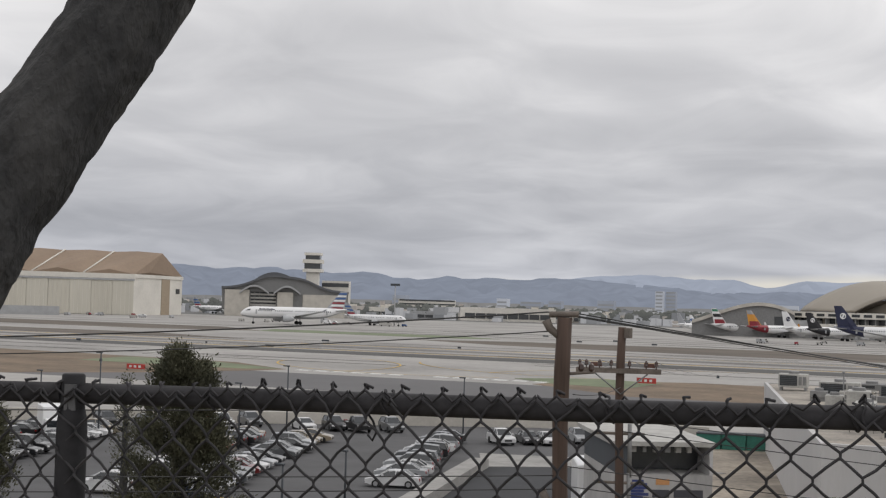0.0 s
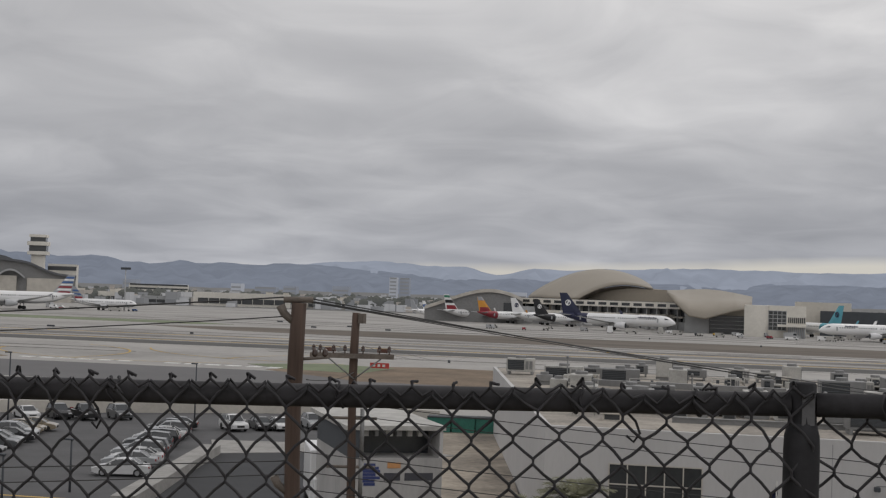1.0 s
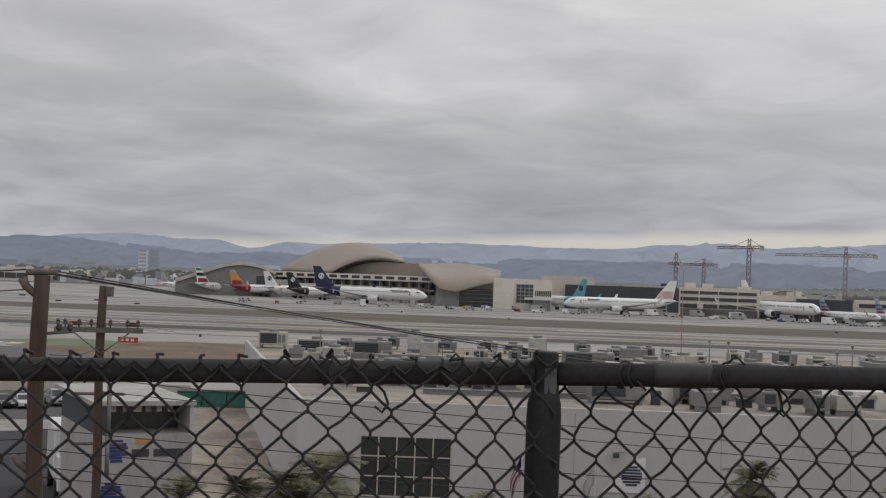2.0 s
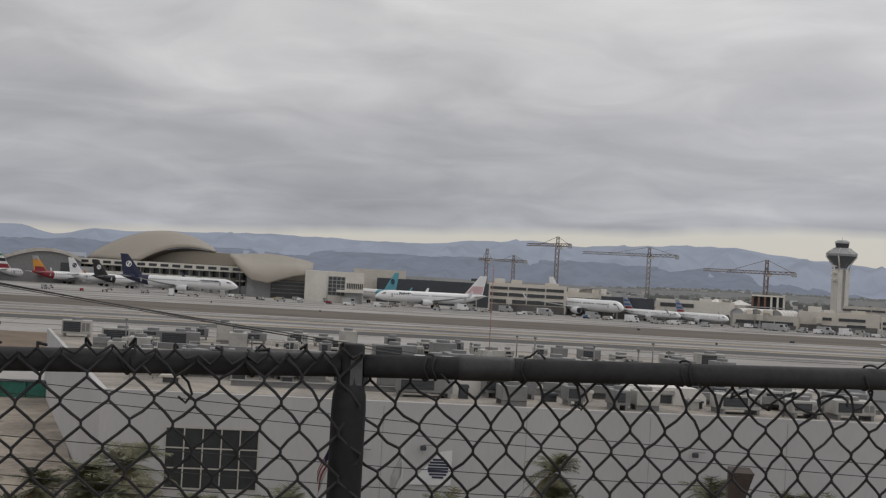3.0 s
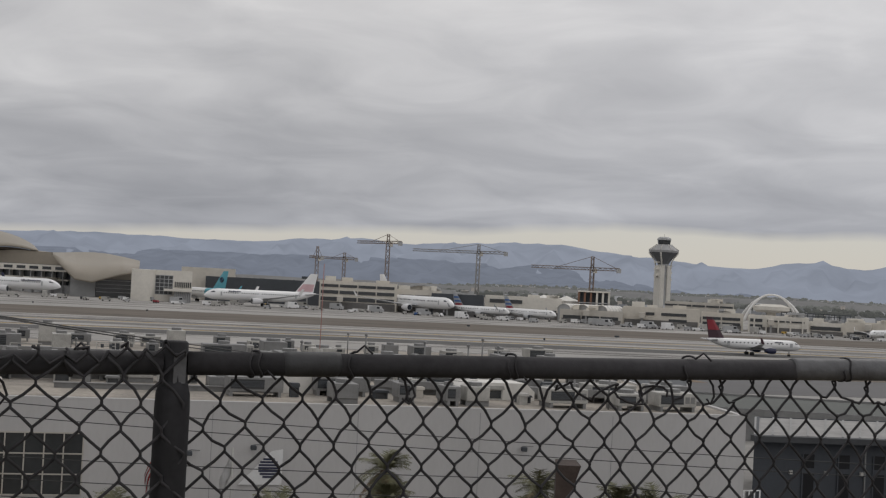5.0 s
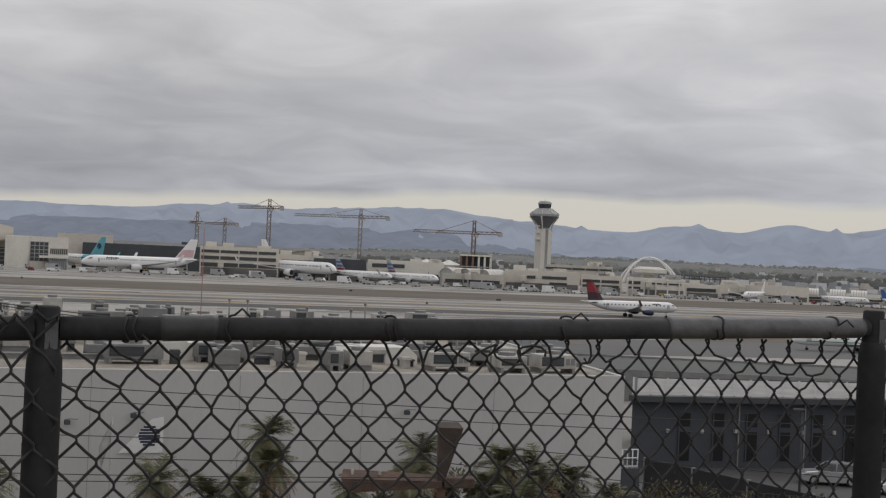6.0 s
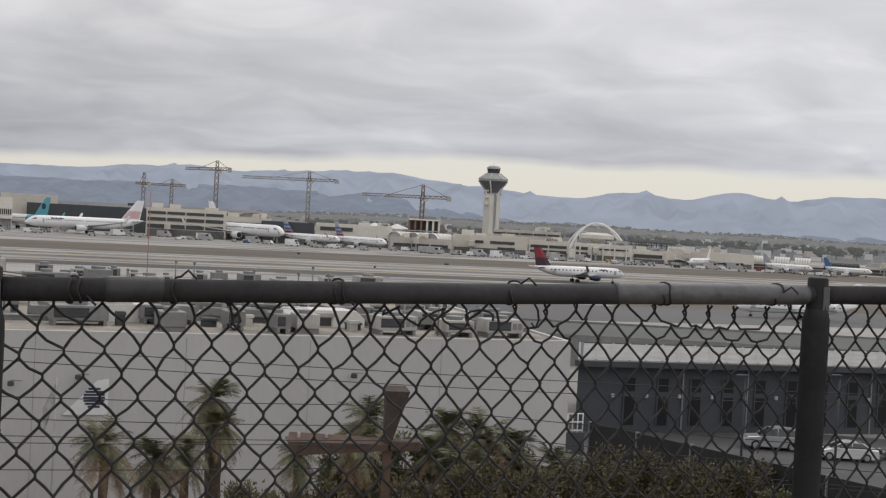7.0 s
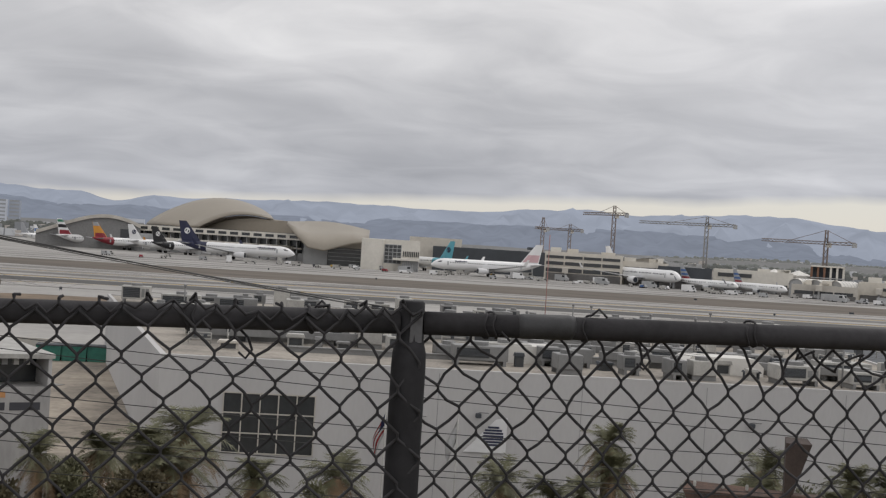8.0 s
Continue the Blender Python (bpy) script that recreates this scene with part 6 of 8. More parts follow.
        slab_wing(bm, ((L * 0.50, side * L * 0.17, zc - R * 0.35), (L * 0.415, side * L * 0.17, zc - R * 0.35)), ((tipx, ty, tz), (tipx - L * 0.035, ty, tz)), R * 0.22, R * 0.08)
        bmesh.ops.recalc_face_normals(bm, faces=bm.faces)
        wing = part("wing", bm, M_BELLY, t)
        if winglet:
            bm = bmesh.new()
            slab_wing(bm, ((tipx, ty, tz), (tipx - L * 0.035, ty, tz)), ((tipx - L * 0.035, ty + side * L * 0.012 * winglet, tz + L * 0.05 * winglet), (tipx - L * 0.055, ty + side * L * 0.012 * winglet, tz + L * 0.05 * winglet)), R * 0.12, R * 0.06)
            bmesh.ops.recalc_face_normals(bm, faces=bm.faces)
            part("winglet", bm, fin_mat, wing)
        # engine
        er = R * 0.56
        ex, ey, ez = (L * 0.60, side * L * 0.15, zc - R * 0.95) if not rear_engines else (L * 0.30, side * R * 1.55, zc + R * 0.45)
        bm = bmesh.new()
        lathe(bm, [(er * 0.55, -er * 1.9), (er * 0.85, -er * 0.9), (er, 0.0), (er * 1.02, er * 1.2), (er * 0.9, er * 1.7)], 16)
        bmesh.ops.rotate(bm, verts=bm.verts, matrix=Matrix.Rotation(radians(90), 3, "Y"))
        bmesh.ops.translate(bm, verts=bm.verts, vec=(ex, ey, ez))
        for f in bm.faces:
            f.smooth = len(f.verts) == 4
        eng = part("engine", bm, cowl or belly or M_ENGINE, t)
        bm = bmesh.new()
        lathe(bm, [(er * 0.80, er * 1.68), (er * 0.80, er * 1.73)], 16)
        bmesh.ops.rotate(bm, verts=bm.verts, matrix=Matrix.Rotation(radians(90), 3, "Y"))
        bmesh.ops.translate(bm, verts=bm.verts, vec=(ex, ey, ez))
        part("intake", bm, M_AGLASS, eng)
        bm = bmesh.new()
        if rear_engines:
            box(bm, ex - er, min(ey, side * R * 0.6), ez - 0.1, ex + er, max(ey, side * R * 0.6), ez + 0.1)
        else:
            box(bm, ex - er * 2.2, ey - 0.12, ez + er * 0.7, ex + er * 0.5, ey + 0.12, ez + er * 1.35)
        part("pylon", bm, M_WHITE, eng)
    for nm, x, y in (("nose_gear", 0.88, 0.0), ("main_gear", 0.46, R * 1.1), ("main_gear", 0.46, -R * 1.1)):
        bm = bmesh.new()
        tube(bm, [(L * x, y, 0.4), (L * x, y * 0.85, zc - R * 0.7)], R * 0.09, 8)
        g = part(nm, bm, M_METAL, t)
        wr = R * (0.2 if nm == "nose_gear" else 0.3)
        for k in (-1, 1):
            bm = bmesh.new()
            tube(bm, [(L * x, y + k * wr * 0.9 - 0.14, wr), (L * x, y + k * wr * 0.9 + 0.14, wr)], wr, 12)
            part("wheel", bm, M_TYRE, g)
    return t


airliner(af(215.3, 382), af(183.2, 382), "white twin-jet airliner with dark maroon tail on the runway", 0.104, mat("dark_maroon_tail_paint", (0.045, 0.018, 0.028), 0.4, 0.1, 0.3, 2, 0), [(0.40, 0.86, T_RED)], title=5, winglet=1.1, fin_h=0.205, cowl=T_NAVY)
airliner(at(-40.15, 840), at(-35.75, 858), "long white twin-jet with a striped red and blue tail, taxiing", 0.108, T_GREY, [(0.0, 0.12, T_RED), (0.16, 0.26, M_WHITE), (0.30, 0.40, T_RED), (0.44, 0.52, M_WHITE), (0.56, 0.66, T_BLUE), (0.70, 0.78, M_WHITE), (0.82, 0.92, T_BLUE)], title=8, belly=M_BELLY, rear_mat=None, winglet=0.4)
airliner(at(-33.25, 880), at(-35.85, 905), "smaller white airliner with red and blue striped tail", 0.1, T_GREY, [(0.0, 0.2, T_RED), (0.3, 0.45, T_BLUE), (0.6, 0.75, T_BLUE)], belly=M_BELLY)
airliner(at(-40.2, 1290), at(-42.1, 1265), "parked white airliner with a striped tail beyond a hangar", 0.1, T_GREY, [(0.0, 0.2, T_RED), (0.3, 0.45, T_BLUE), (0.6, 0.75, T_BLUE)], belly=M_BELLY)
airliner(at(-10.95, 772), at(-15.75, 800), "white wide-body airliner with a navy tail and round crest", 0.09, T_NAVY, emblem=M_WHITE, rear_mat=T_NAVY, title=9, winglet=1)
airliner(at(-13.6, 868), at(-16.85, 838), "parked wide-body airliner with a black tail and white emblem", 0.09, T_BLACK, emblem=M_WHITE, rear_mat=T_BLACK)
airliner(at(-14.7, 895), at(-17.8, 862), "white parked airliner with a dark swirl on its tail", 0.09, M_WHITE, emblem=T_NAVY)
airliner(at(-16.2, 912), at(-19.2, 878), "parked airliner with an amber tail and red rear body", 0.09, T_ORANGE, [(0.0, 0.3, T_RED), (0.75, 1.0, T_GREY)], rear_mat=T_RED)
airliner(at(-17.6, 932), at(-20.6, 895), "parked white airliner with a red, green and black tail", 0.09, M_WHITE, [(0.0, 0.3, T_RED), (0.45, 0.65, T_BLACK), (0.8, 0.95, T_GREEN)])
airliner(at(-20.3, 1040), at(-22.0, 1005), "distant parked white airliner with a grey tail", 0.09, T_GREY)
airliner(at(-19.9, 1075), at(-21.5, 1045), "distant parked white airliner with a striped tail", 0.09, M_WHITE, [(0.3, 0.6, T_BLUE)])
airliner(at(-5.25, 742), at(-0.62, 768), "long white wide-body airliner with a pink blossom tail", 0.092, M_WHITE, [(0.08, 0.46, T_PINK)], title=6)
airliner(at(-7.2, 838), at(-4.30, 788), "parked airliner with a teal tail and round emblem", 0.088, T_TEAL, emblem=T_NAVY, rear_mat=T_TEAL)
airliner(at(5.15, 752), at(2.0, 812), "white twin-jet airliner parked facing the runway", 0.092, M_WHITE, winglet=0.8)
airliner(at(7.5, 742), at(5.1, 770), "white parked airliner with a red and blue striped tail", 0.1, T_GREY, [(0.0, 0.2, T_RED), (0.3, 0.45, T_BLUE), (0.6, 0.75, T_BLUE)], belly=M_BELLY)
airliner(at(9.45, 735), at(7.25, 765), "white parked airliner with a red and blue striped tail", 0.1, T_GREY, [(0.0, 0.2, T_RED), (0.3, 0.45, T_BLUE), (0.6, 0.75, T_BLUE)], belly=M_BELLY)
airliner(at(22.1, 715), at(22.9, 748), "small white airliner parked nose-out at a terminal", 0.1, M_WHITE)
airliner(at(27.0, 728), at(25.0, 745), "white parked airliner with a grey tail", 0.1, T_GREY)
airliner(at(29.3, 735), at(27.4, 752), "white parked airliner with a blue tail", 0.1, T_BLUE)
airliner(at(31.5, 742), at(29.9, 752), "white parked airliner with a red tail", 0.1, T_RED)
airliner(at(24.05, 297), at(28.9, 306), "white business jet with rear engines and green stripe", 0.098, M_WHITE, rear_engines=True, stripe=T_GREEN, winglet=1.0, name="business_jet")


# ---------------------------------------------------------------- vehicles
M_CARGLASS = mat("tinted_car_glass", (0.02, 0.024, 0.028), 0.08, 0.1, 2, 6, 0, spec=0.8)
M_RIM = mat("alloy_rim", (0.45, 0.45, 0.46), 0.35, 0.15, 3, 9, 0, metal=0.7)
M_LAMP = mat("clear_headlamp", (0.7, 0.7, 0.7), 0.15, 0.1, 3, 9, 0)
M_TAILLAMP = mat("red_tail_lamp", (0.3, 0.02, 0.02), 0.25, 0.1, 3, 9, 0)


def loft_car(bm, prof, half, inset):
    """A car body: a side profile in x and z lofted across its width, tucked in at the sides."""
    rows = []
    for y, k in ((-half, inset), (-half * 0.86, 0.0), (half * 0.86, 0.0), (half, inset)):
        rows.append([bm.verts.new((x * (1 - 0.025 * (k > 0)), y, z - (k if z > 0.7 else -k * 0.3))) for x, z in prof])
    n = len(prof)
    for a, b in zip(rows, rows[1:]):
        for i in range(n):
            bm.faces.new((a[i], a[(i + 1) % n], b[(i + 1) % n], b[i])).smooth = False
    bm.faces.new(rows[0][::-1])
    bm.faces.new(rows[-1])
    bmesh.ops.recalc_face_normals(bm, faces=bm.faces)


def make_car(kind, label):
    t = thing("car" if kind != "pickup" else "pickup_truck", pose(0, 0, -60), label, "car", "parked cars")
    if kind == "sedan":
        L, hw = 2.35, 0.91
        body = [(-L, .35), (-L, .75), (-L + .1, .95), (-1.5, 1.0), (1.0, .98), (L - .35, .82), (L, .68), (L, .35), (1.9, .22), (-1.9, .22)]
        cab = [(-1.75, .97), (-1.05, 1.40), (-.1, 1.46), (.45, 1.40), (1.25, .96)]
        roof = [(-1.0, 1.40), (-.1, 1.475), (.42, 1.41), (.3, 1.36), (-.1, 1.40), (-.95, 1.34)]
    elif kind == "suv":
        L, hw = 2.35, 0.95
        body = [(-L, .4), (-L, .9), (-L + .08, 1.12), (-1.5, 1.14), (.9, 1.12), (L - .3, 1.0), (L, .8), (L, .4), (1.95, .28), (-1.95, .28)]
        cab = [(-2.2, 1.10), (-1.95, 1.66), (-.6, 1.76), (.3, 1.70), (1.1, 1.10)]
        roof = [(-1.98, 1.66), (-.6, 1.79), (.3, 1.72), (.2, 1.66), (-.6, 1.70), (-1.9, 1.6)]
    else:
        L, hw = 2.8, 0.98
        body = [(-L, .5), (-L, 1.08), (-.75, 1.08), (-.7, 1.12), (1.2, 1.15), (L - .2, 1.08), (L, .9), (L, .45), (2.3, .35), (-2.3, .35)]
        cab = [(-.75, 1.10), (-.6, 1.78), (.0, 1.86), (.6, 1.78), (1.25, 1.12)]
        roof = [(-.62, 1.78), (0, 1.89), (.6, 1.80), (.5, 1.74), (0, 1.8), (-.55, 1.72)]
    bm = bmesh.new()
    loft_car(bm, body, hw, 0.05)
    b = part("body", bm, M_PAINT, t)
    bm = bmesh.new()
    rows = []
    for y, s in ((-hw * 0.88, 0.0), (hw * 0.88, 0.0)):
        rows.append([bm.verts.new((x, y * (1.0 if z < 1.2 else 0.8), z)) for x, z in cab])
    n = len(cab)
    for i in range(n):
        bm.faces.new((rows[0][i], rows[0][(i + 1) % n], rows[1][(i + 1) % n], rows[1][i]))
    bm.faces.new(rows[0][::-1])
    bm.faces.new(rows[1])
    bmesh.ops.recalc_face_normals(bm, faces=bm.faces)
    part("cabin_glass", bm, M_CARGLASS, t, "dark tinted car glass")
    bm = bmesh.new()
    extrude_y(bm, roof, -hw * 0.72, hw * 0.72)
    part("roof", bm, M_PAINT, t)
    for side in (-1, 1):
        for x0, x1 in ((cab[0][0], cab[1][0]), (cab[-1][0], cab[-2][0])):
            bm = bmesh.new()
            z0, z1 = cab[0][1], cab[1][1]
            tube(bm, [(x0, side * hw * 0.89, z0), (x1, side * hw * 0.72, z1)], 0.045, 5)
            part("pillar", bm, M_PAINT, t)
        bm = bmesh.new()
        tube(bm, [(-.25, side * hw * 0.9, cab[0][1]), (-.3, side * hw * 0.73, cab[2][1] - .03)], 0.04, 5)
        part("pillar", bm, M_PAINT, t)
        bm = bmesh.new()
        y0, y1 = sorted((side * hw * 0.5, side * hw * 0.93))
        box(bm, L - 0.25, y0, body[6][1] - 0.12, L + 0.01, y1, body[6][1] + 0.05)
        part("headlight", bm, M_LAMP, t)
        bm = bmesh.new()
        box(bm, -L - 0.01, y0, body[1][1] - 0.1, -L + 0.2, y1, body[1][1] + 0.1)
        part("tail_light", bm, M_TAILLAMP, t)
        bm = bmesh.new()
        y0, y1 = sorted((side * hw * 0.95, side * (hw + 0.18)))
        box(bm, 0.75, y0, cab[0][1] + 0.02, 0.9, y1, cab[0][1] + 0.17)
        part("mirror", bm, M_PAINT, t)
        for x in (-1.4, 1.42) if kind != "pickup" else (-1.7, 1.75):
            r = 0.33 if kind == "sedan" else 0.38
            bm = bmesh.new()
            y0, y1 = sorted((side * (hw - 0.2), side * (hw + 0.02)))
            tube(bm, [(x, y0, r), (x, y1, r)], r, 14)
            w = part("wheel", bm, M_TYRE, t)
            bm = bmesh.new()
            tube(bm, [(x, y1 * 0.99, r), (x, y1 + side * 0.012, r)], r * 0.62, 10)
            part("rim", bm, M_RIM, w)
    bm = bmesh.new()
    box(bm, L - 0.05, -hw * 0.45, body[6][1] - 0.3, L + 0.015, hw * 0.45, body[6][1] - 0.1)
    part("grille", bm, M_TYRE, t)
    if kind == "pickup":
        bm = bmesh.new()
        box(bm, -L + 0.15, -hw + 0.18, 1.07, -0.95, hw - 0.18, 1.095)
        part("load_bed", bm, M_TYRE, t)
    return t


CAR_COLS = {"white": (0.66, 0.66, 0.66), "silver": (0.36, 0.37, 0.38), "grey": (0.12, 0.125, 0.13), "black": (0.018, 0.018, 0.02), "dark red": (0.16, 0.02, 0.02), "dark blue": (0.03, 0.045, 0.09), "tan": (0.3, 0.25, 0.18)}
KINDS = {k: make_car(k, "parked %s" % k) for k in ("sedan", "suv", "pickup")}


def park(kind, colour, x, y, z, deg):
    t = copy_thing(KINDS[kind], pose(x, y, z, 0, 0, deg))
    t["label"] = "%s %s parked on worn asphalt" % (colour, {"sedan": "saloon car", "suv": "sport utility car", "pickup": "pickup truck"}[kind])
    for o in t.children:
        if o.name.startswith(("body", "roof", "pillar", "mirror")):
            o.color = (*CAR_COLS[colour], 1)
    return t


rg = random.Random(11)
COLS = ["white"] * 6 + ["silver"] * 3 + ["grey"] * 4 + ["black"] * 4 + ["dark red", "dark blue", "tan"]
z = LOW + 0.035
# back row, noses to the look-out
for az, d, kind, colour in ((-47.2, 121, "pickup", "white"), (-45.4, 122, "suv", "black"), (-43.8, 122, "sedan", "grey"), (-40.8, 121, "pickup", "white"), (-39.6, 123, "suv", "grey"), (-37.4, 120.5, "sedan", "white"), (-36.15, 120.5, "suv", "black"), (-35.15, 120, "pickup", "black"), (-33.75, 120.5, "suv", "grey"), (-29.15, 112.5, "suv", "white"), (-28.05, 113.5, "sedan", "black"), (-27.25, 113.5, "sedan", "white"), (-25.9, 115.5, "suv", "silver")):
    p = at(az, d * FAR)
    park(kind, colour, p.x, p.y, z, -90 - az + rg.uniform(-4, 4) + 18)
# columns of cars running towards the slope
dcol = Vector((0.43, -0.903, 0))
axis = math.degrees(math.atan2(0.43, 0.903))
for sx, sy, n, flip in ((-66.8, 88.0, 18, 0), (-71.4, 85.8, 18, 180), (-59.6, 97.5, 16, 180), (-82.0, 80.0, 12, 0), (-86.6, 77.8, 12, 180)):
    for k in range(n):
        p = Vector((sx, sy, 0)) * FAR + dcol * k * 2.75
        if rg.random() < 0.1:
            continue
        park(rg.choice(("sedan", "sedan", "sedan", "suv", "suv")), rg.choice(COLS), p.x + rg.uniform(-0.4, 0.4), p.y + rg.uniform(-0.2, 0.2), z, axis + flip + rg.uniform(-3, 3))
# yard by the dark office building
for az, d, kind, colour, deg in ((25.8, 111, "suv", "silver", 165), (28.7, 109, "sedan", "white", 165), (31.2, 112, "sedan", "grey", 165), (29.5, 84, "sedan", "white", 40)):
    p = at(az, d)
    park(kind, colour, p.x, p.y, 0.035, deg)
for k in KINDS.values():
    for o in (*k.children_recursive, k):
        bpy.data.objects.remove(o)
# one painted line
sheet("bay_line", [at(az, d * FAR) for az, d in ((-42, 80), (-33, 74), (-33, 74.3), (-42, 80.3))], LOW + 0.037, M_YELLOW, "faded orange line across a car park", "marking")


# box truck and catering trucks by the ramp
def box_truck(p, deg, z, label):
    t = thing("box_truck", pose(p.x, p.y, z, 0, 0, deg), label, "truck", "parked trucks")
    for nm, x0, x1, z0, z1, hw, m in (("cargo_box", -3.6, 1.2, 0.9, 3.4, 1.2, M_WHITE), ("cab", 1.4, 3.0, 0.5, 2.2, 1.1, M_WHITE), ("chassis", -3.6, 3.0, 0.5, 0.88, 0.5, M_TYRE)):
        bm = bmesh.new()
        box(bm, x0, -hw, z0, x1, hw, z1)
        bmesh.ops.bevel(bm, geom=bm.edges[:], offset=0.06, segments=1, affect="EDGES")
        part(nm, bm, m, t)
    bm = bmesh.new()
    box(bm, 2.9, -0.95, 1.35, 3.02, 0.95, 2.05)
    part("windscreen", bm, M_CARGLASS, t)
    for x in (-2.4, 2.2):
        for y in (-1.05, 1.05):
            bm = bmesh.new()
            tube(bm, [(x, y - 0.15, 0.48), (x, y + 0.15, 0.48)], 0.48, 14)
            part("wheel", bm, M_TYRE, t)


box_truck(at(-47.5, 112 * FAR), -35, z, "white box truck parked in a full car park")
box_truck(at(-25.05, 71), -60, LOT + 0.085, "white delivery truck parked by the catering dock")


# ---------------------------------------------------------------- ground vehicles and clutter on the aprons
def apron_clutter(n, u0, u1, v0, v1, seed, place=af):
    r2 = random.Random(seed)
    mats = [M_WHITE, M_STEEL, M_PALEMET, M_YELLOW, M_DARKBLD, T_BLUE, T_RED]
    for _ in range(n):
        p = place(r2.uniform(u0, u1), r2.uniform(v0, v1))
        nm, ln, w, h = r2.choice((("baggage_tug", 3.2, 1.6, 1.5), ("service_van", 5.2, 2.0, 2.3), ("belt_loader", 7.0, 2.0, 1.6), ("cargo_dolly", 4.0, 2.4, 1.9), ("catering_truck", 8.0, 2.5, 3.6)))
        m = r2.choice(mats[:3] if nm != "baggage_tug" else mats)
        t = thing(nm, pose(p.x, p.y, 0.05, 0, 0, 10 + r2.choice((0, 0, 90, 30, -40))), {"baggage_tug": "low baggage tug standing on the apron", "service_van": "pale service van parked on the apron", "belt_loader": "low belt loader parked on the apron", "cargo_dolly": "boxy cargo dolly standing on the apron", "catering_truck": "tall white catering truck on the apron"}[nm], nm.replace("_", " "), "apron vehicles")
        bm = bmesh.new()
        extrude_y(bm, [(-ln / 2, 0.45), (ln / 2, 0.45), (ln / 2, h * 0.55), (ln * 0.38, h * 0.6), (ln * 0.3, h), (-ln / 2, h)], -w / 2, w / 2)
        part("body", bm, m, t)
        bm = bmesh.new()
        box(bm, ln * 0.1, -w / 2 - 0.03, h * 0.62, ln * 0.3, w / 2 + 0.03, h * 0.9)
        part("cab_glass", bm, M_CARGLASS, t)
        for x in (-ln * 0.32, ln * 0.32):
            for y in (-w / 2 + 0.12, w / 2 - 0.12):
                bm = bmesh.new()
                tube(bm, [(x, y - 0.14, 0.4), (x, y + 0.14, 0.4)], 0.4, 10)
                part("wheel", bm, M_TYRE, t)


apron_clutter(46, -19, 2.5, 715, 775, 1, at)
apron_clutter(105, 3, 29, 702, 748, 2, at)
apron_clutter(12, -480, -330, 780, 840, 3)
apron_clutter(12, -620, -520, 780, 870, 4)


def field_sign(p, w, h, m, label):
    t = thing("airfield_sign", pose(p.x, p.y, 0.05, 0, 0, 10), label, "sign", "airfield signs")
    bm = bmesh.new()
    box(bm, -w / 2, -0.15, 0.35, w / 2, 0.15, h)
    part("panel", bm, m, t)
    for k in (-1, 1):
        bm = bmesh.new()
        tube(bm, [(k * w * 0.4, 0, 0), (k * w * 0.4, 0, 0.4)], 0.05, 6)
        part("leg", bm, M_STEEL, t)
    if m is M_RED:
        for k in range(3):
            bm = bmesh.new()
            box(bm, -w * 0.36 + k * w * 0.26, -0.17, h * 0.45, -w * 0.36 + k * w * 0.26 + w * 0.14, -0.151, h * 0.8)
            part("lettering_bar", bm, M_WHITEPAINT, t)


field_sign(at(-44.3, 300), 4.5, 1.4, M_RED, "red mandatory airfield sign on dry grass")
field_sign(at(-23.2, 296), 4.2, 1.5, M_RED, "red mandatory airfield sign on dry grass")
for az, d, w in ((-38.9, 450, 5), (-36.6, 520, 5), (-27.4, 700, 5), (-46.6, 470, 3), (-41.5, 470, 1), (-20.3, 330, 1), (-45.7, 330, 1), (-22.9, 600, 4), (5.8, 560, 2), (12, 520, 3), (-12, 610, 1), (-7.5, 560, 1), (-26, 610, 4), (-24.5, 640, 4), (-31, 480, 2), (17, 470, 1), (9, 450, 1)):
    field_sign(at(az, d), w * 0.6, 1.0, M_DARKBLD, "small dark airfield sign beside a taxiway")


# ---------------------------------------------------------------- utility poles and wires
def pole(p, top, r0, r1, label):
    g = gz(p.x, p.y) - 0.5
    t = thing("utility_pole", pose(p.x, p.y, 0), label, "utility pole", "utility poles")
    bm = bmesh.new()
    n = 14
    pts = [(0.03 * math.sin(i * 0.9), 0.02 * math.cos(i * 1.3), g + (top - g) * i / n) for i in range(n + 1)]
    tube(bm, pts, [r0 + (r1 - r0) * i / n + 0.006 * math.sin(i * 2.1) for i in range(n + 1)], 16)
    part("shaft", bm, M_WOOD, t)
    return t


P1, P2 = at(-26.68, 27), at(-24.27, 42)
Z1, Z2 = el(-0.48, 27), el(-0.82, 42)
pole1 = pole(P1, Z1, 0.172, 0.15, "thick weathered brown wooden utility pole above a car park")
pole2 = pole(P2, Z2, 0.145, 0.125, "weathered grey-brown utility pole with a wooden crossarm")
side1 = Vector((math.cos(radians(26.7)), math.sin(radians(26.7)), 0))
M_INSUL = mat("brown_porcelain", (0.075, 0.05, 0.042), 0.25, 0.2, 5, 20, 0)
# bracket arms at the head and lower down
for zz, s, lab in ((Z1 - 0.12, -1, "rusty steel bracket"), (Z1 - 3.45, -1, "rusty steel bracket")):
    bm = bmesh.new()
    tube(bm, [side1 * 0.05 * s + Vector((0, 0, zz - 0.3)), side1 * 0.28 * s + Vector((0, 0, zz - 0.1)), side1 * 0.36 * s + Vector((0, 0, zz + 0.06))], [0.06, 0.08, 0.09], 8)
    part("bracket", bm, M_WOODGREY, pole1, lab)
bm = bmesh.new()
tube(bm, [side1 * -0.30 + Vector((0, 0, Z1 + 0.05)), side1 * 0.28 + Vector((0, 0, Z1 + 0.07))], 0.06, 8)
part("head_bar", bm, M_WOODGREY, pole1)
bm = bmesh.new()
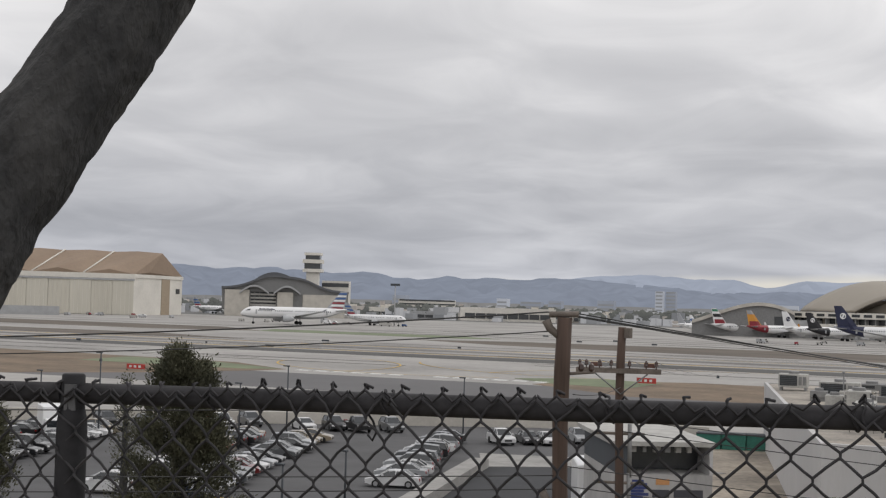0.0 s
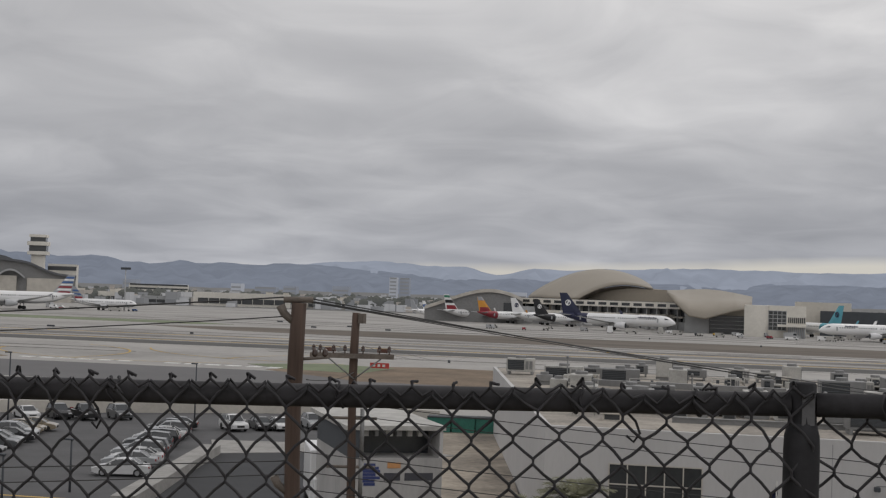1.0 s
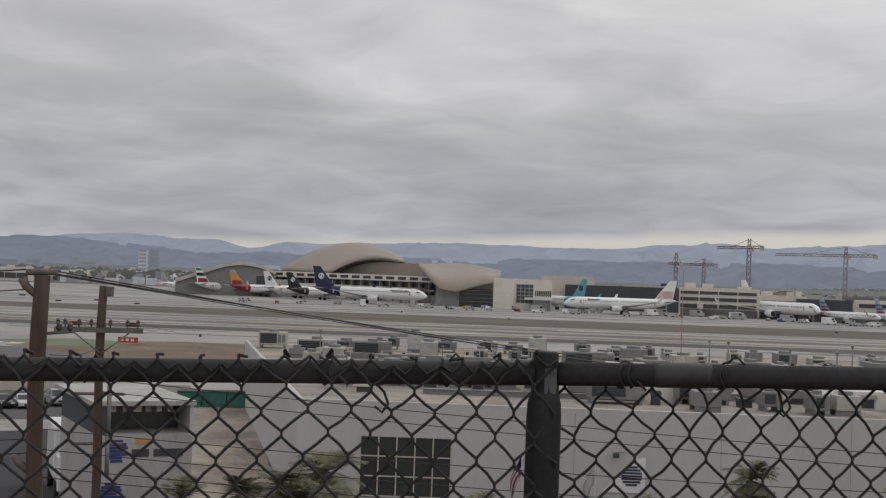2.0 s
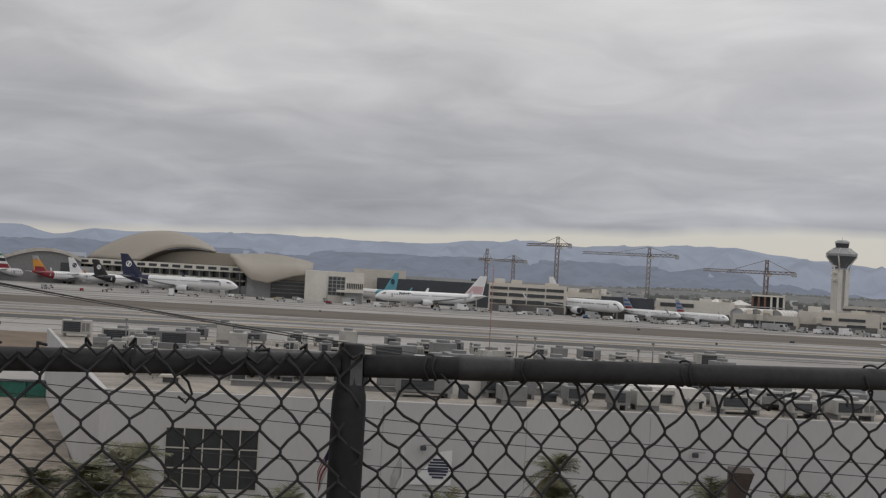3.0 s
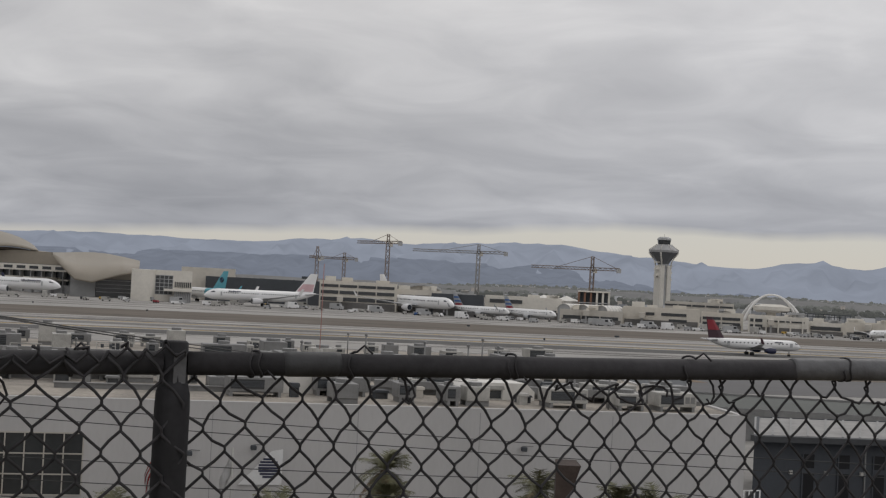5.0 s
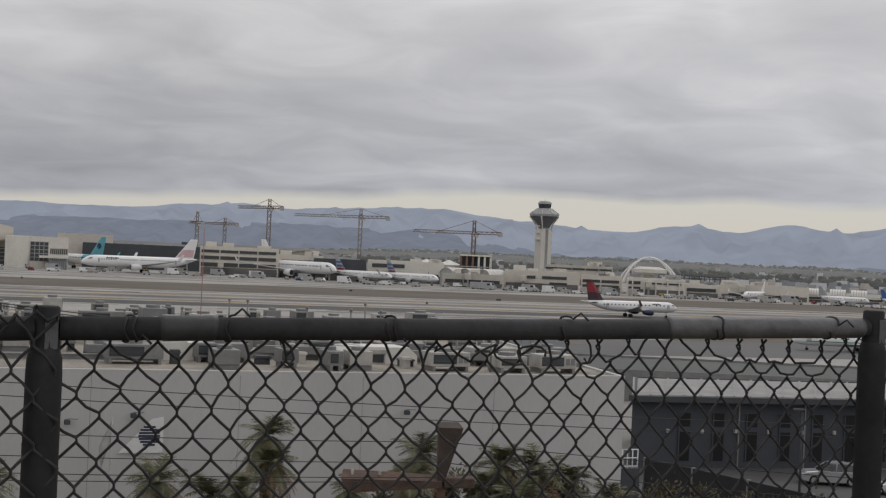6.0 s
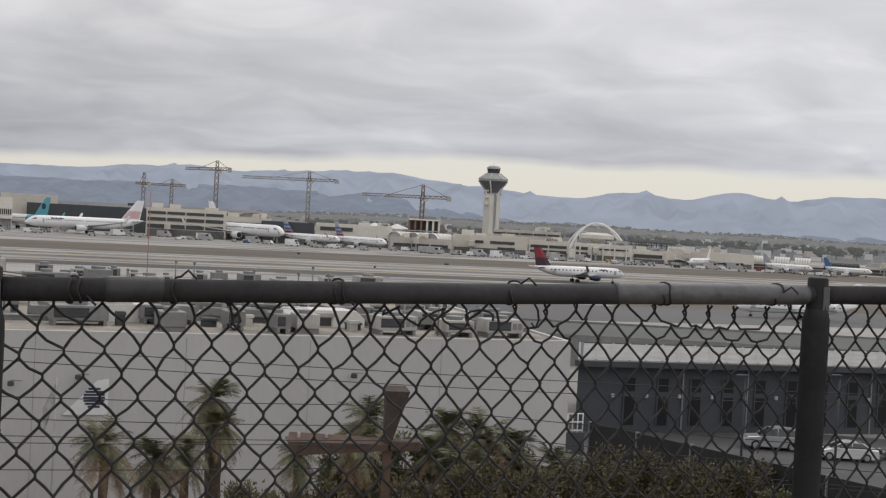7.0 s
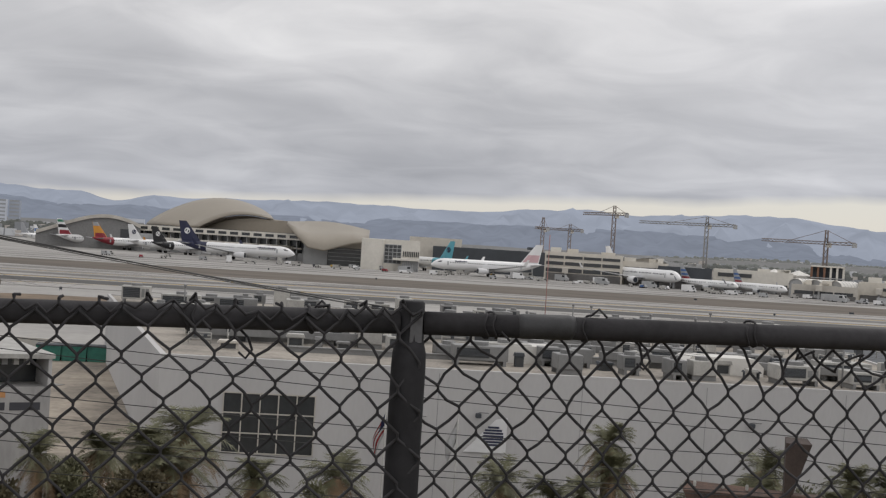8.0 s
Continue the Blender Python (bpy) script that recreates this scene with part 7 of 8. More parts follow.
lathe(bm, [(0.19, Z1 - 1.9), (0.2, Z1 - 1.88), (0.2, Z1 - 1.8), (0.19, Z1 - 1.78)], 16)
part("band", bm, M_GREYMET, pole1)
# small service arm, right of the thick pole
for zz in (Z1 - 1.05,):
    bm = bmesh.new()
    tube(bm, [side1 * 0.1 + Vector((0, 0, zz - 0.05)), side1 * 0.62 + Vector((0, 0, zz))], 0.035, 6)
    part("service_arm", bm, M_WOODGREY, pole1)
    for k in (0.35, 0.55):
        bm = bmesh.new()
        lathe(bm, [(0.03, zz), (0.06, zz + 0.05), (0.05, zz + 0.14), (0.02, zz + 0.17)], 8)
        bmesh.ops.translate(bm, verts=bm.verts, vec=side1 * k)
        part("insulator", bm, M_INSUL, pole1)
armz = el(-2.62, 42)
s2 = Vector((math.cos(radians(24)), math.sin(radians(24)), 0))
front2 = Vector((s2.y, -s2.x, 0)) * 0.2
for y in (-0.2, 0.2):
    bm = bmesh.new()
    box(bm, -1.36, y - 0.05, armz - 0.07, 1.2, y + 0.05, armz + 0.07)
    bmesh.ops.rotate(bm, verts=bm.verts, matrix=Matrix.Rotation(radians(24), 3, "Z"))
    part("crossarm", bm, M_WOODGREY, pole2)
for k in (-1.25, -1.05, -0.65, -0.3, 0.25, 0.75, 1.05):
    bm = bmesh.new()
    lathe(bm, [(0.02, armz + 0.07), (0.02, armz + 0.15), (0.07, armz + 0.17), (0.05, armz + 0.24), (0.06, armz + 0.27), (0.02, armz + 0.33)], 10)
    bmesh.ops.translate(bm, verts=bm.verts, vec=s2 * k + front2)
    part("insulator", bm, M_INSUL, pole2)
for k in (-0.75, 0.85):
    bm = bmesh.new()
    box(bm, -0.17, -0.07, armz + 0.12, 0.17, 0.07, armz + 0.24)
    bmesh.ops.rotate(bm, verts=bm.verts, matrix=Matrix.Rotation(radians(24), 3, "Z"))
    bmesh.ops.translate(bm, verts=bm.verts, vec=s2 * k)
    part("fuse_box", bm, mat("rust_red_box", (0.13, 0.06, 0.045), 0.7), pole2)
for k in (-1, 1):
    bm = bmesh.new()
    tube(bm, [s2 * 0.8 * k + front2 + Vector((0, 0, armz - 0.07)), front2 * 0.85 + Vector((0, 0, armz - 0.7))], 0.025, 6)
    part("brace", bm, M_GREYMET, pole2)
bm = bmesh.new()
box(bm, 0.12, -0.1, Z2 - 0.32, 0.3, 0.1, Z2 - 0.02)
part("cutout", bm, M_WOODGREY, pole2)
for zz, h in ((el(-5.2, 42), 1.3), (el(-7.2, 42), 1.0)):
    bm = bmesh.new()
    tube(bm, [s2 * -0.75 + Vector((0, 0, zz)), s2 * 0.75 + Vector((0, 0, zz))], 0.05, 6)
    part("cable_arm", bm, M_WOODGREY, pole2)
    bm = bmesh.new()
    tube(bm, [s2 * 0.3 + Vector((0, 0, zz + 0.3)), s2 * 0.32 + Vector((0, 0, zz - h))], 0.07, 8)
    part("riser_pipe", bm, M_GREYMET, pole2)

# weathered timber cross pole down the slope
P3 = at(9.95, 30)
cross = thing("timber_cross_pole", pose(P3.x, P3.y, 0, 0, 0, -4), "rust-brown squared post with heavy tapered crossbeam", "utility pole", "utility poles")
M_RUST = mat("rusty_brown_timber", (0.115, 0.068, 0.05), 0.9, 0.5, 2.5, 18, 0.5, tint=(0.04, 0.032, 0.03))
za, zb = el(-7.12, 30), el(-9.35, 30)
bm = bmesh.new()
g = gz(P3.x, P3.y) - 0.5
box(bm, -0.09, -0.09, g, 0.09, 0.09, zb + 0.1)
part("post", bm, M_RUST, cross)
bm = bmesh.new()
v = [bm.verts.new(p) for p in ((-0.10, -0.16, zb + 0.02), (0.06, -0.16, zb + 0.02), (0.42, -0.2, za), (-0.12, -0.2, za), (-0.10, 0.16, zb + 0.1), (0.06, 0.16, zb + 0.1), (0.36, 0.3, za + 0.07), (-0.10, 0.3, za + 0.07))]
for f in ((0, 1, 2, 3), (5, 4, 7, 6), (3, 2, 6, 7), (0, 4, 5, 1), (1, 5, 6, 2), (4, 0, 3, 7)):
    bm.faces.new([v[i] for i in f])
bmesh.ops.recalc_face_normals(bm, faces=bm.faces)
# darker than the beams: shade of the block's front is put into its colour
part("head_block", bm, mat("shaded_weathered_timber", (0.062, 0.046, 0.04), 0.9, 0.4, 2.5, 18, 0.5), cross, "weathered block, dark with its front's shade in the colour")
bm = bmesh.new()
v = [bm.verts.new(p) for p in ((-2.2, -0.2, zb + 0.02), (-2.05, -0.2, zb - 0.28), (0.0, -0.2, zb - 0.12), (0.0, -0.2, zb + 0.02), (-2.15, 0.28, zb + 0.16), (-2.05, 0.25, zb - 0.25), (0.0, 0.2, zb - 0.12), (0.0, 0.2, zb + 0.1))]
for f in ((0, 1, 2, 3), (5, 4, 7, 6), (0, 3, 7, 4), (1, 5, 6, 2), (0, 4, 5, 1), (3, 2, 6, 7)):
    bm.faces.new([v[i] for i in f])
bmesh.ops.recalc_face_normals(bm, faces=bm.faces)
part("crossbeam", bm, M_RUST, cross)
bm = bmesh.new()
box(bm, 0.05, -0.2, zb - 0.12, 0.72, 0.2, zb + 0.1)
bmesh.ops.bevel(bm, geom=bm.edges[:], offset=0.02, segments=1, affect="EDGES")
part("crossbeam", bm, M_RUST, cross)
for k in (-1.95, -1.35, -0.85, 0.3):
    bm = bmesh.new()
    lathe(bm, [(0.03, zb + 0.08), (0.035, zb + 0.17), (0.02, zb + 0.2)], 8)
    bmesh.ops.translate(bm, verts=bm.verts, vec=(k, 0.05, 0))
    part("insulator", bm, M_PALEMET, cross)


def cable(a, b, sag, r, label="thin black cable strung overhead"):
    a, b = Vector(a), Vector(b)
    bm = bmesh.new()
    n = 26
    tube(bm, [a.lerp(b, i / n) - Vector((0, 0, sag * 4 * (i / n) * (1 - i / n))) for i in range(n + 1)], r, 5)
    tagged(part("overhead_cable", bm, M_WIRE), label, "cable", "overhead cables")


def top1(dz=0.0, s=0.0):
    return Vector((P1.x, P1.y, Z1 + dz)) + side1 * s


for dz, s, r in ((0.10, -0.25, 0.016), (0.09, 0.22, 0.013), (0.05, 0.0, 0.011)):
    cable(top1(dz, s), at(14 + s, 150, el(-3.15 - 0.12 * s, 150)), 1.6 + 0.5 * s, r, "black overhead cable running out over the buildings")
cable(top1(0.1, -0.3), at(-66, 31, el(-2.25, 31)), 0.18, 0.016)
cable(top1(-0.28, -0.3), at(-66, 31, el(-2.7, 31)), 0.2, 0.012)
cable(top1(-1.75, 0.0), at(-64, 30, el(-4.4, 30)), 0.1, 0.012)
cable(top1(-1.5, 0.2), Vector((P2.x, P2.y, armz - 0.5)), 0.1, 0.01)
for e0, e1, d1 in ((-7.0, -6.9, 27), (-7.55, -7.5, 28)):
    cable(Vector((P1.x, P1.y, el(e0, 27))), at(-62, d1, el(e1, d1)), 0.05, 0.011)
for e0, e1 in ((-6.6, -7.75), (-7.4, -8.6), (-8.1, -9.2), (-8.5, -9.35), (-9.6, -10.3)):
    cable(Vector((P1.x, P1.y, el(e0, 27))), Vector((P3.x, P3.y, el(e1, 30))), 0.12, 0.009)
    cable(Vector((P3.x, P3.y, el(e1, 30))), at(46, 34, el(e1 + 0.6, 34)), 0.15, 0.009)
for e0, e1 in ((-4.6, -5.9), (-5.1, -6.35)):
    cable(Vector((P2.x, P2.y, el(e0, 42))), at(30, 52, el(e1, 52)), 0.25, 0.013)
for k in (-1.2, -0.6, 0.3, 1.0):
    cable(Vector((P2.x, P2.y, armz + 0.3)) + s2 * k, at(-20 + k, 150, el(-2.0, 150)), 1.0, 0.006, "hair-thin black overhead power line")


# lamp posts of the car park
def lamp_post(az, d, e_top, label):
    p = at(az, d)
    zt = el(e_top, d)
    t = thing("street_lamp", pose(p.x, p.y, 0), label, "street lamp", "car park lamps")
    bm = bmesh.new()
    tube(bm, [(0, 0, gz(p.x, p.y) - 0.1), (0, 0, zt)], [0.10, 0.07], 8)
    part("pole", bm, M_DARKBLD, t)
    bm = bmesh.new()
    box(bm, -0.65, -0.16, zt - 0.02, 0.12, 0.16, zt + 0.12)
    bmesh.ops.bevel(bm, geom=bm.edges[:], offset=0.03, segments=1, affect="EDGES")
    part("lamp_head", bm, M_DARKBLD, t)


for az, d, e in ((-30.75, 118, -3.15), (-38.1, 112, -2.85), (-40.05, 104, -3.6), (-45.7, 112, -2.45), (-48.0, 116, -3.2), (-35.6, 78, -6.3), (-38.2, 72, -6.9)):
    lamp_post(az, d * FAR, e, "dark slender car park lamp post")
lamp_post(28.3, 100, -5.3, "slender pale yard lamp post")
lamp_post(24.6, 98, -5.6, "slender yard lamp post")
# dark screened fence that climbs beside the yard, with a pale path below it
fa, fb = at(18.4, 70), at(31.5, 50)
screen = thing("screen_fence", pose(0, 0, 0), "dark mesh-screened fence along a yard", "fence")
sfr2 = wall_frame(fa, fb, 0)
SFL = (fb - fa).length
bm = bmesh.new()
zs = gz(fa.x, fa.y) - 0.3
extrude_y(bm, [(0, zs), (SFL, zs), (SFL, el(-9.7, 50)), (0, el(-7.95, 70))], 0, 0.06)
bmesh.ops.transform(bm, matrix=sfr2, verts=bm.verts)
bmesh.ops.recalc_face_normals(bm, faces=bm.faces)
part("screen", bm, mat("black_screen_cloth", (0.02, 0.021, 0.024), 0.9, 0.3, 1.5, 12, 0.2), screen)
for i in range(6):
    x = SFL * i / 5
    wbox("post", sfr2, x - 0.05, x + 0.05, zs, el(-7.95, 70) + (el(-9.7, 50) - el(-7.95, 70)) * i / 5 + 0.05, 0.12, M_GREYMET, screen)
# railing by the catering building's corner
p = at(17.75, 78)
t = thing("stair_railing", pose(p.x, p.y, 0, 0, 0, 12), "white steel stair landing rail", "railing")
for k in range(4):
    bm = bmesh.new()
    tube(bm, [(-0.5 + k * 0.33, 0, el(-8.4, 78)), (-0.5 + k * 0.33, 0, el(-7.64, 78))], 0.035, 6)
    part("post", bm, M_WHITE, t)
for e in (-7.64, -7.98, -8.32):
    bm = bmesh.new()
    tube(bm, [(-0.52, 0, el(e, 78)), (0.52, 0, el(e, 78))], 0.035, 6)
    part("rail", bm, M_WHITE, t)
bm = bmesh.new()
box(bm, -0.6, -0.1, -0.2, 0.6, 1.2, el(-8.4, 78))
part("landing", bm, M_DARKBLD, t, "dark stair landing")


# ---------------------------------------------------------------- leaning tree limb beside the look-out
def bark_tree():
    t = thing("leaning_tree", pose(0, 0, 0), "dark rough-barked leaning tree trunk beside the fence", "tree")
    D = 3.7
    ctr = [(-59.5, -26.0), (-56.1, -11.0), (-53.6, -3.6), (-51.8, 0.6), (-50.2, 3.8), (-48.1, 7.5), (-46.2, 10.9), (-44.4, 14.0), (-42.5, 18.0), (-41.1, 23.0)]
    pts = [at(a, D * (1 + 0.012 * i), el(e, D)) for i, (a, e) in enumerate(ctr)]
    pts[0].z = gz(pts[0].x, pts[0].y) - 0.3
    fine_pts, rs = [], []
    for a, b, i in zip(pts, pts[1:], range(99)):
        for k in range(8):
            fine_pts.append(a.lerp(b, k / 8))
            f = (i + k / 8) / 9
            rs.append(0.147 * (1 - 0.08 * f) if f > 0.05 else 0.165)
    bm = bmesh.new()
    rings = tube(bm, fine_pts, rs, 40)
    for i, ring in enumerate(rings):
        c = fine_pts[i]
        for k, v in enumerate(ring):
            d = (v.co - c)
            ridge_n = noise.fractal((k * 0.55, i * 0.16, 0.3), 1.0, 2.0, 4) * 0.035 + 0.012 * noise.noise((k * 1.7, i * 0.5, 2))
            v.co = c + d * (1 + ridge_n / d.length * 0.55)
    part("trunk", bm, M_BARK, t)
    for i0, az, e, r in ((58, -36, 27, 0.08), (62, -47, 29, 0.07)):
        bm = bmesh.new()
        a = fine_pts[i0]
        b = at(az, D * 1.2, el(e, D * 1.2))
        tube(bm, [a, a.lerp(b, 0.4) + Vector((0, 0, 0.08)), b], [r, r * 0.7, r * 0.35], 10)
        part("branch", bm, M_BARK, t)


bark_tree()


# ---------------------------------------------------------------- foliage
M_PINE = mat("dark_pine_needles", (0.078, 0.076, 0.044), 0.85, 0.5, 0.9, 9, 0, tint=(0.034, 0.037, 0.024))
M_BUSH = mat("olive_brown_leaves", (0.115, 0.10, 0.055), 0.8, 0.5, 1.5, 9, 0, tint=(0.06, 0.048, 0.028))
M_PALM = mat("palm_green", (0.14, 0.138, 0.075), 0.65, 0.45, 2, 9, 0, tint=(0.07, 0.07, 0.038))
M_PALMDRY = mat("dry_palm_brown", (0.23, 0.155, 0.09), 0.85, 0.4, 2, 9, 0)


def leafy_crown(n, size, place, rg, stretch=1.0):
    """Many small leaf sprays, each a bent pair of triangles, at places given by a function."""
    verts, faces = [], []
    for _ in range(n):
        c, out = place(rg)
        d = (out + Vector((rg.uniform(-1, 1), rg.uniform(-1, 1), rg.uniform(-0.6, 0.9)))).normalized()
        s = d.cross(Vector((rg.uniform(-1, 1), rg.uniform(-1, 1), rg.uniform(-1, 1)))).normalized()
        ln, w = size * rg.uniform(0.6, 1.4) * stretch, size * rg.uniform(0.25, 0.5)
        b = len(verts)
        verts += [c - s * w * 0.5, c + s * w * 0.5, c + d * ln, c + d * ln * 0.5 + s * w + Vector((0, 0, -w * 0.4))]
        faces += [(b, b + 1, b + 2), (b + 1, b + 3, b + 2)]
    me = bpy.data.meshes.new("crown")
    me.from_pydata([tuple(v) for v in verts], [], faces)
    return me


def mesh_part(name, me, m, parent):
    ob = new(name, me)
    me.materials.append(m)
    ob.parent = parent
    return ob


def conifer(p, z0, z1, width, label, seed, n=9000):
    rg = random.Random(seed)
    t = thing("pine_tree", pose(p.x, p.y, 0), label, "tree", "pines")
    bm = bmesh.new()
    tube(bm, [(0, 0, gz(p.x, p.y) - 0.4), (0.1, 0, (z0 + z1) / 2), (0.05, 0, z1 - 0.4)], [0.28, 0.16, 0.04], 10)
    part("trunk", bm, M_BARK, t)
    limbs = []
    for k in range(130):
        f = rg.random() ** 0.8
        a = rg.uniform(0, math.tau)
        shape = (1 - f) ** 0.62 * (0.86 + 0.25 * noise.noise((a * 1.2, f * 5, seed))) + 0.10
        r = width * min(1.0, shape)
        z = z0 + (z1 - z0) * f
        limbs.append((Vector((0.06, 0, z - 0.25 * r)), Vector((r * math.cos(a), r * math.sin(a), z + 0.22 * r))))
    for a, b in limbs[::2]:
        bm = bmesh.new()
        tube(bm, [a, a.lerp(b, 0.55) + Vector((0, 0, -0.06)), b], [0.05, 0.035, 0.012], 5)
        part("limb", bm, M_BARK, t)

    def place(r):
        a, b = r.choice(limbs)
        f = r.random() ** 0.5
        c = a.lerp(b, f) + Vector((r.gauss(0, 0.16), r.gauss(0, 0.16), r.gauss(0, 0.15)))
        return c, (b - a).normalized() + Vector((0, 0, 0.6))

    mesh_part("crown", leafy_crown(n, 0.085, place, rg, 1.3), M_PINE, t)


conifer(at(-42.4, 44), 4.6, el(-2.35, 44), 2.85, "dense dark green conical pine beside a car park", 3, 85000)
conifer(at(-50.5, 40), 5.0, el(-4.2, 40), 2.1, "dark green pine at the car park's edge", 4, 48000)
conifer(at(-44.7, 60), 6.0, el(-3.45, 60), 0.75, "small slim dark pine", 6, 2500)


def bush(p, z0, z1, w, label, seed, m, n=3500):
    rg = random.Random(seed)
    t = thing("bush", pose(p.x, p.y, 0), label, "bush", "slope bushes")
    stems = []
    base = gz(p.x, p.y) - 0.2
    for k in range(14):
        a, r = rg.uniform(0, math.tau), w * rg.uniform(0.3, 1.0)
        stems.append(Vector((r * math.cos(a), r * math.sin(a) * 0.7, z0 + (z1 - z0) * rg.uniform(0.35, 1.0) * (1.12 - 0.35 * r / w))))
    bm = bmesh.new()
    for s in stems[:7]:
        tube(bm, [(0, 0, base), (s.x * 0.4, s.y * 0.4, (base + s.z) / 2), s], [0.07, 0.05, 0.015], 5)
    part("stems", bm, M_BARK, t)

    def place(r):
        s = r.choice(stems)
        o = Vector((r.gauss(0, 0.3), r.gauss(0, 0.3), r.gauss(0, 0.26))) * w * 0.55
        return s + o, o.normalized() + Vector((0, 0, 0.3))

    mesh_part("crown", leafy_crown(n, 0.16, place, rg, 0.9), m, t)


rg = random.Random(31)
for az, d, e1, w in ((19.5, 56, -9.2, 1.5), (21.3, 57, -9.2, 1.5), (23.2, 55, -9.3, 1.6), (24.9, 56, -9.3, 1.5), (17.6, 54, -9.6, 1.4), (26.4, 54, -10.2, 1.3), (15.8, 52, -9.9, 1.3), (13.8, 50, -10.0, 1.3), (29, 52, -10.6, 1.3), (4.4, 50, -11.3, 1.2), (7.4, 50, -11.1, 1.3), (-19.3, 50, -9.6, 1.1), (-22.5, 50, -10, 1.1), (-17, 47, -9.8, 1.0), (-9.5, 48, -10.5, 1.1), (11.2, 48, -11.0, 1.2), (10.9, 56, -9.3, 1.4), (12.2, 58, -9.1, 1.4), (13.6, 59, -9.0, 1.5), (15.0, 58, -9.2, 1.4), (9.2, 55, -9.7, 1.2), (7.9, 55, -10.0, 1.2)):
    p = at(az, d)
    bush(p, el(e1, d) - 2.4, el(e1, d), w, "shaggy olive-brown bush on the slope", int(az * 10 + 500), rg.choice((M_BUSH, M_BUSH, M_PALM)), 4200)


def make_palm(seed, trunk_h, frond_len, n_fronds):
    rg = random.Random(seed)
    t = thing("palm_tree", pose(0, 0, -80), "feathery palm with drooping grey-green fronds", "palm", "palms")
    bm = bmesh.new()
    n = 12
    tube(bm, [(0.05 * math.sin(i * 0.5), 0, -trunk_h * (1 - i / n)) for i in range(n + 1)], [0.20 - 0.03 * i / n + 0.02 * (i % 2) for i in range(n + 1)], 10)
    part("trunk", bm, mat("brown_palm_trunk", (0.10, 0.075, 0.055), 0.95, 0.4, 4, 25, 0.5), t)
    for k in range(n_fronds):
        a = k * 2.39996 + rg.uniform(-0.2, 0.2)
        rise = rg.uniform(-1.3, 1.5)
        ln = frond_len * rg.uniform(0.8, 1.1)
        d = Vector((math.cos(a), math.sin(a), 0))
        spine = []
        for i in range(11):
            f = i / 10
            spine.append(d * ln * (f * math.cos(rise * 0.8) * (1 - 0.12 * f)) + Vector((0, 0, ln * (f * math.sin(rise) * 0.95 - 0.46 * f * f))))
        bm = bmesh.new()
        tube(bm, spine, [0.016 - 0.0013 * i for i in range(11)], 4)
        s = d.cross(Vector((0, 0, 1)))
        for i in range(30):
            f = 0.1 + 0.88 * i / 29
            j = min(9, int(f * 10))
            c = spine[j].lerp(spine[j + 1], f * 10 - j)
            tan = (spine[j + 1] - spine[j]).normalized()
            for side in (-1, 1):
                w = ln * 0.26 * math.sin(math.pi * min(1, 0.15 + f * 0.85)) + 0.06
                tip = c + s * side * w * rg.uniform(0.7, 1.05) + tan * w * 0.55 + Vector((0, 0, -w * rg.uniform(-0.1, 0.55)))
                q = tan * 0.022
                bm.faces.new([bm.verts.new(x) for x in (c - q, c + q, tip)])
        part("frond", bm, M_PALMDRY if rise < -0.35 and rg.random() < 0.75 else M_PALM, t)
    return t


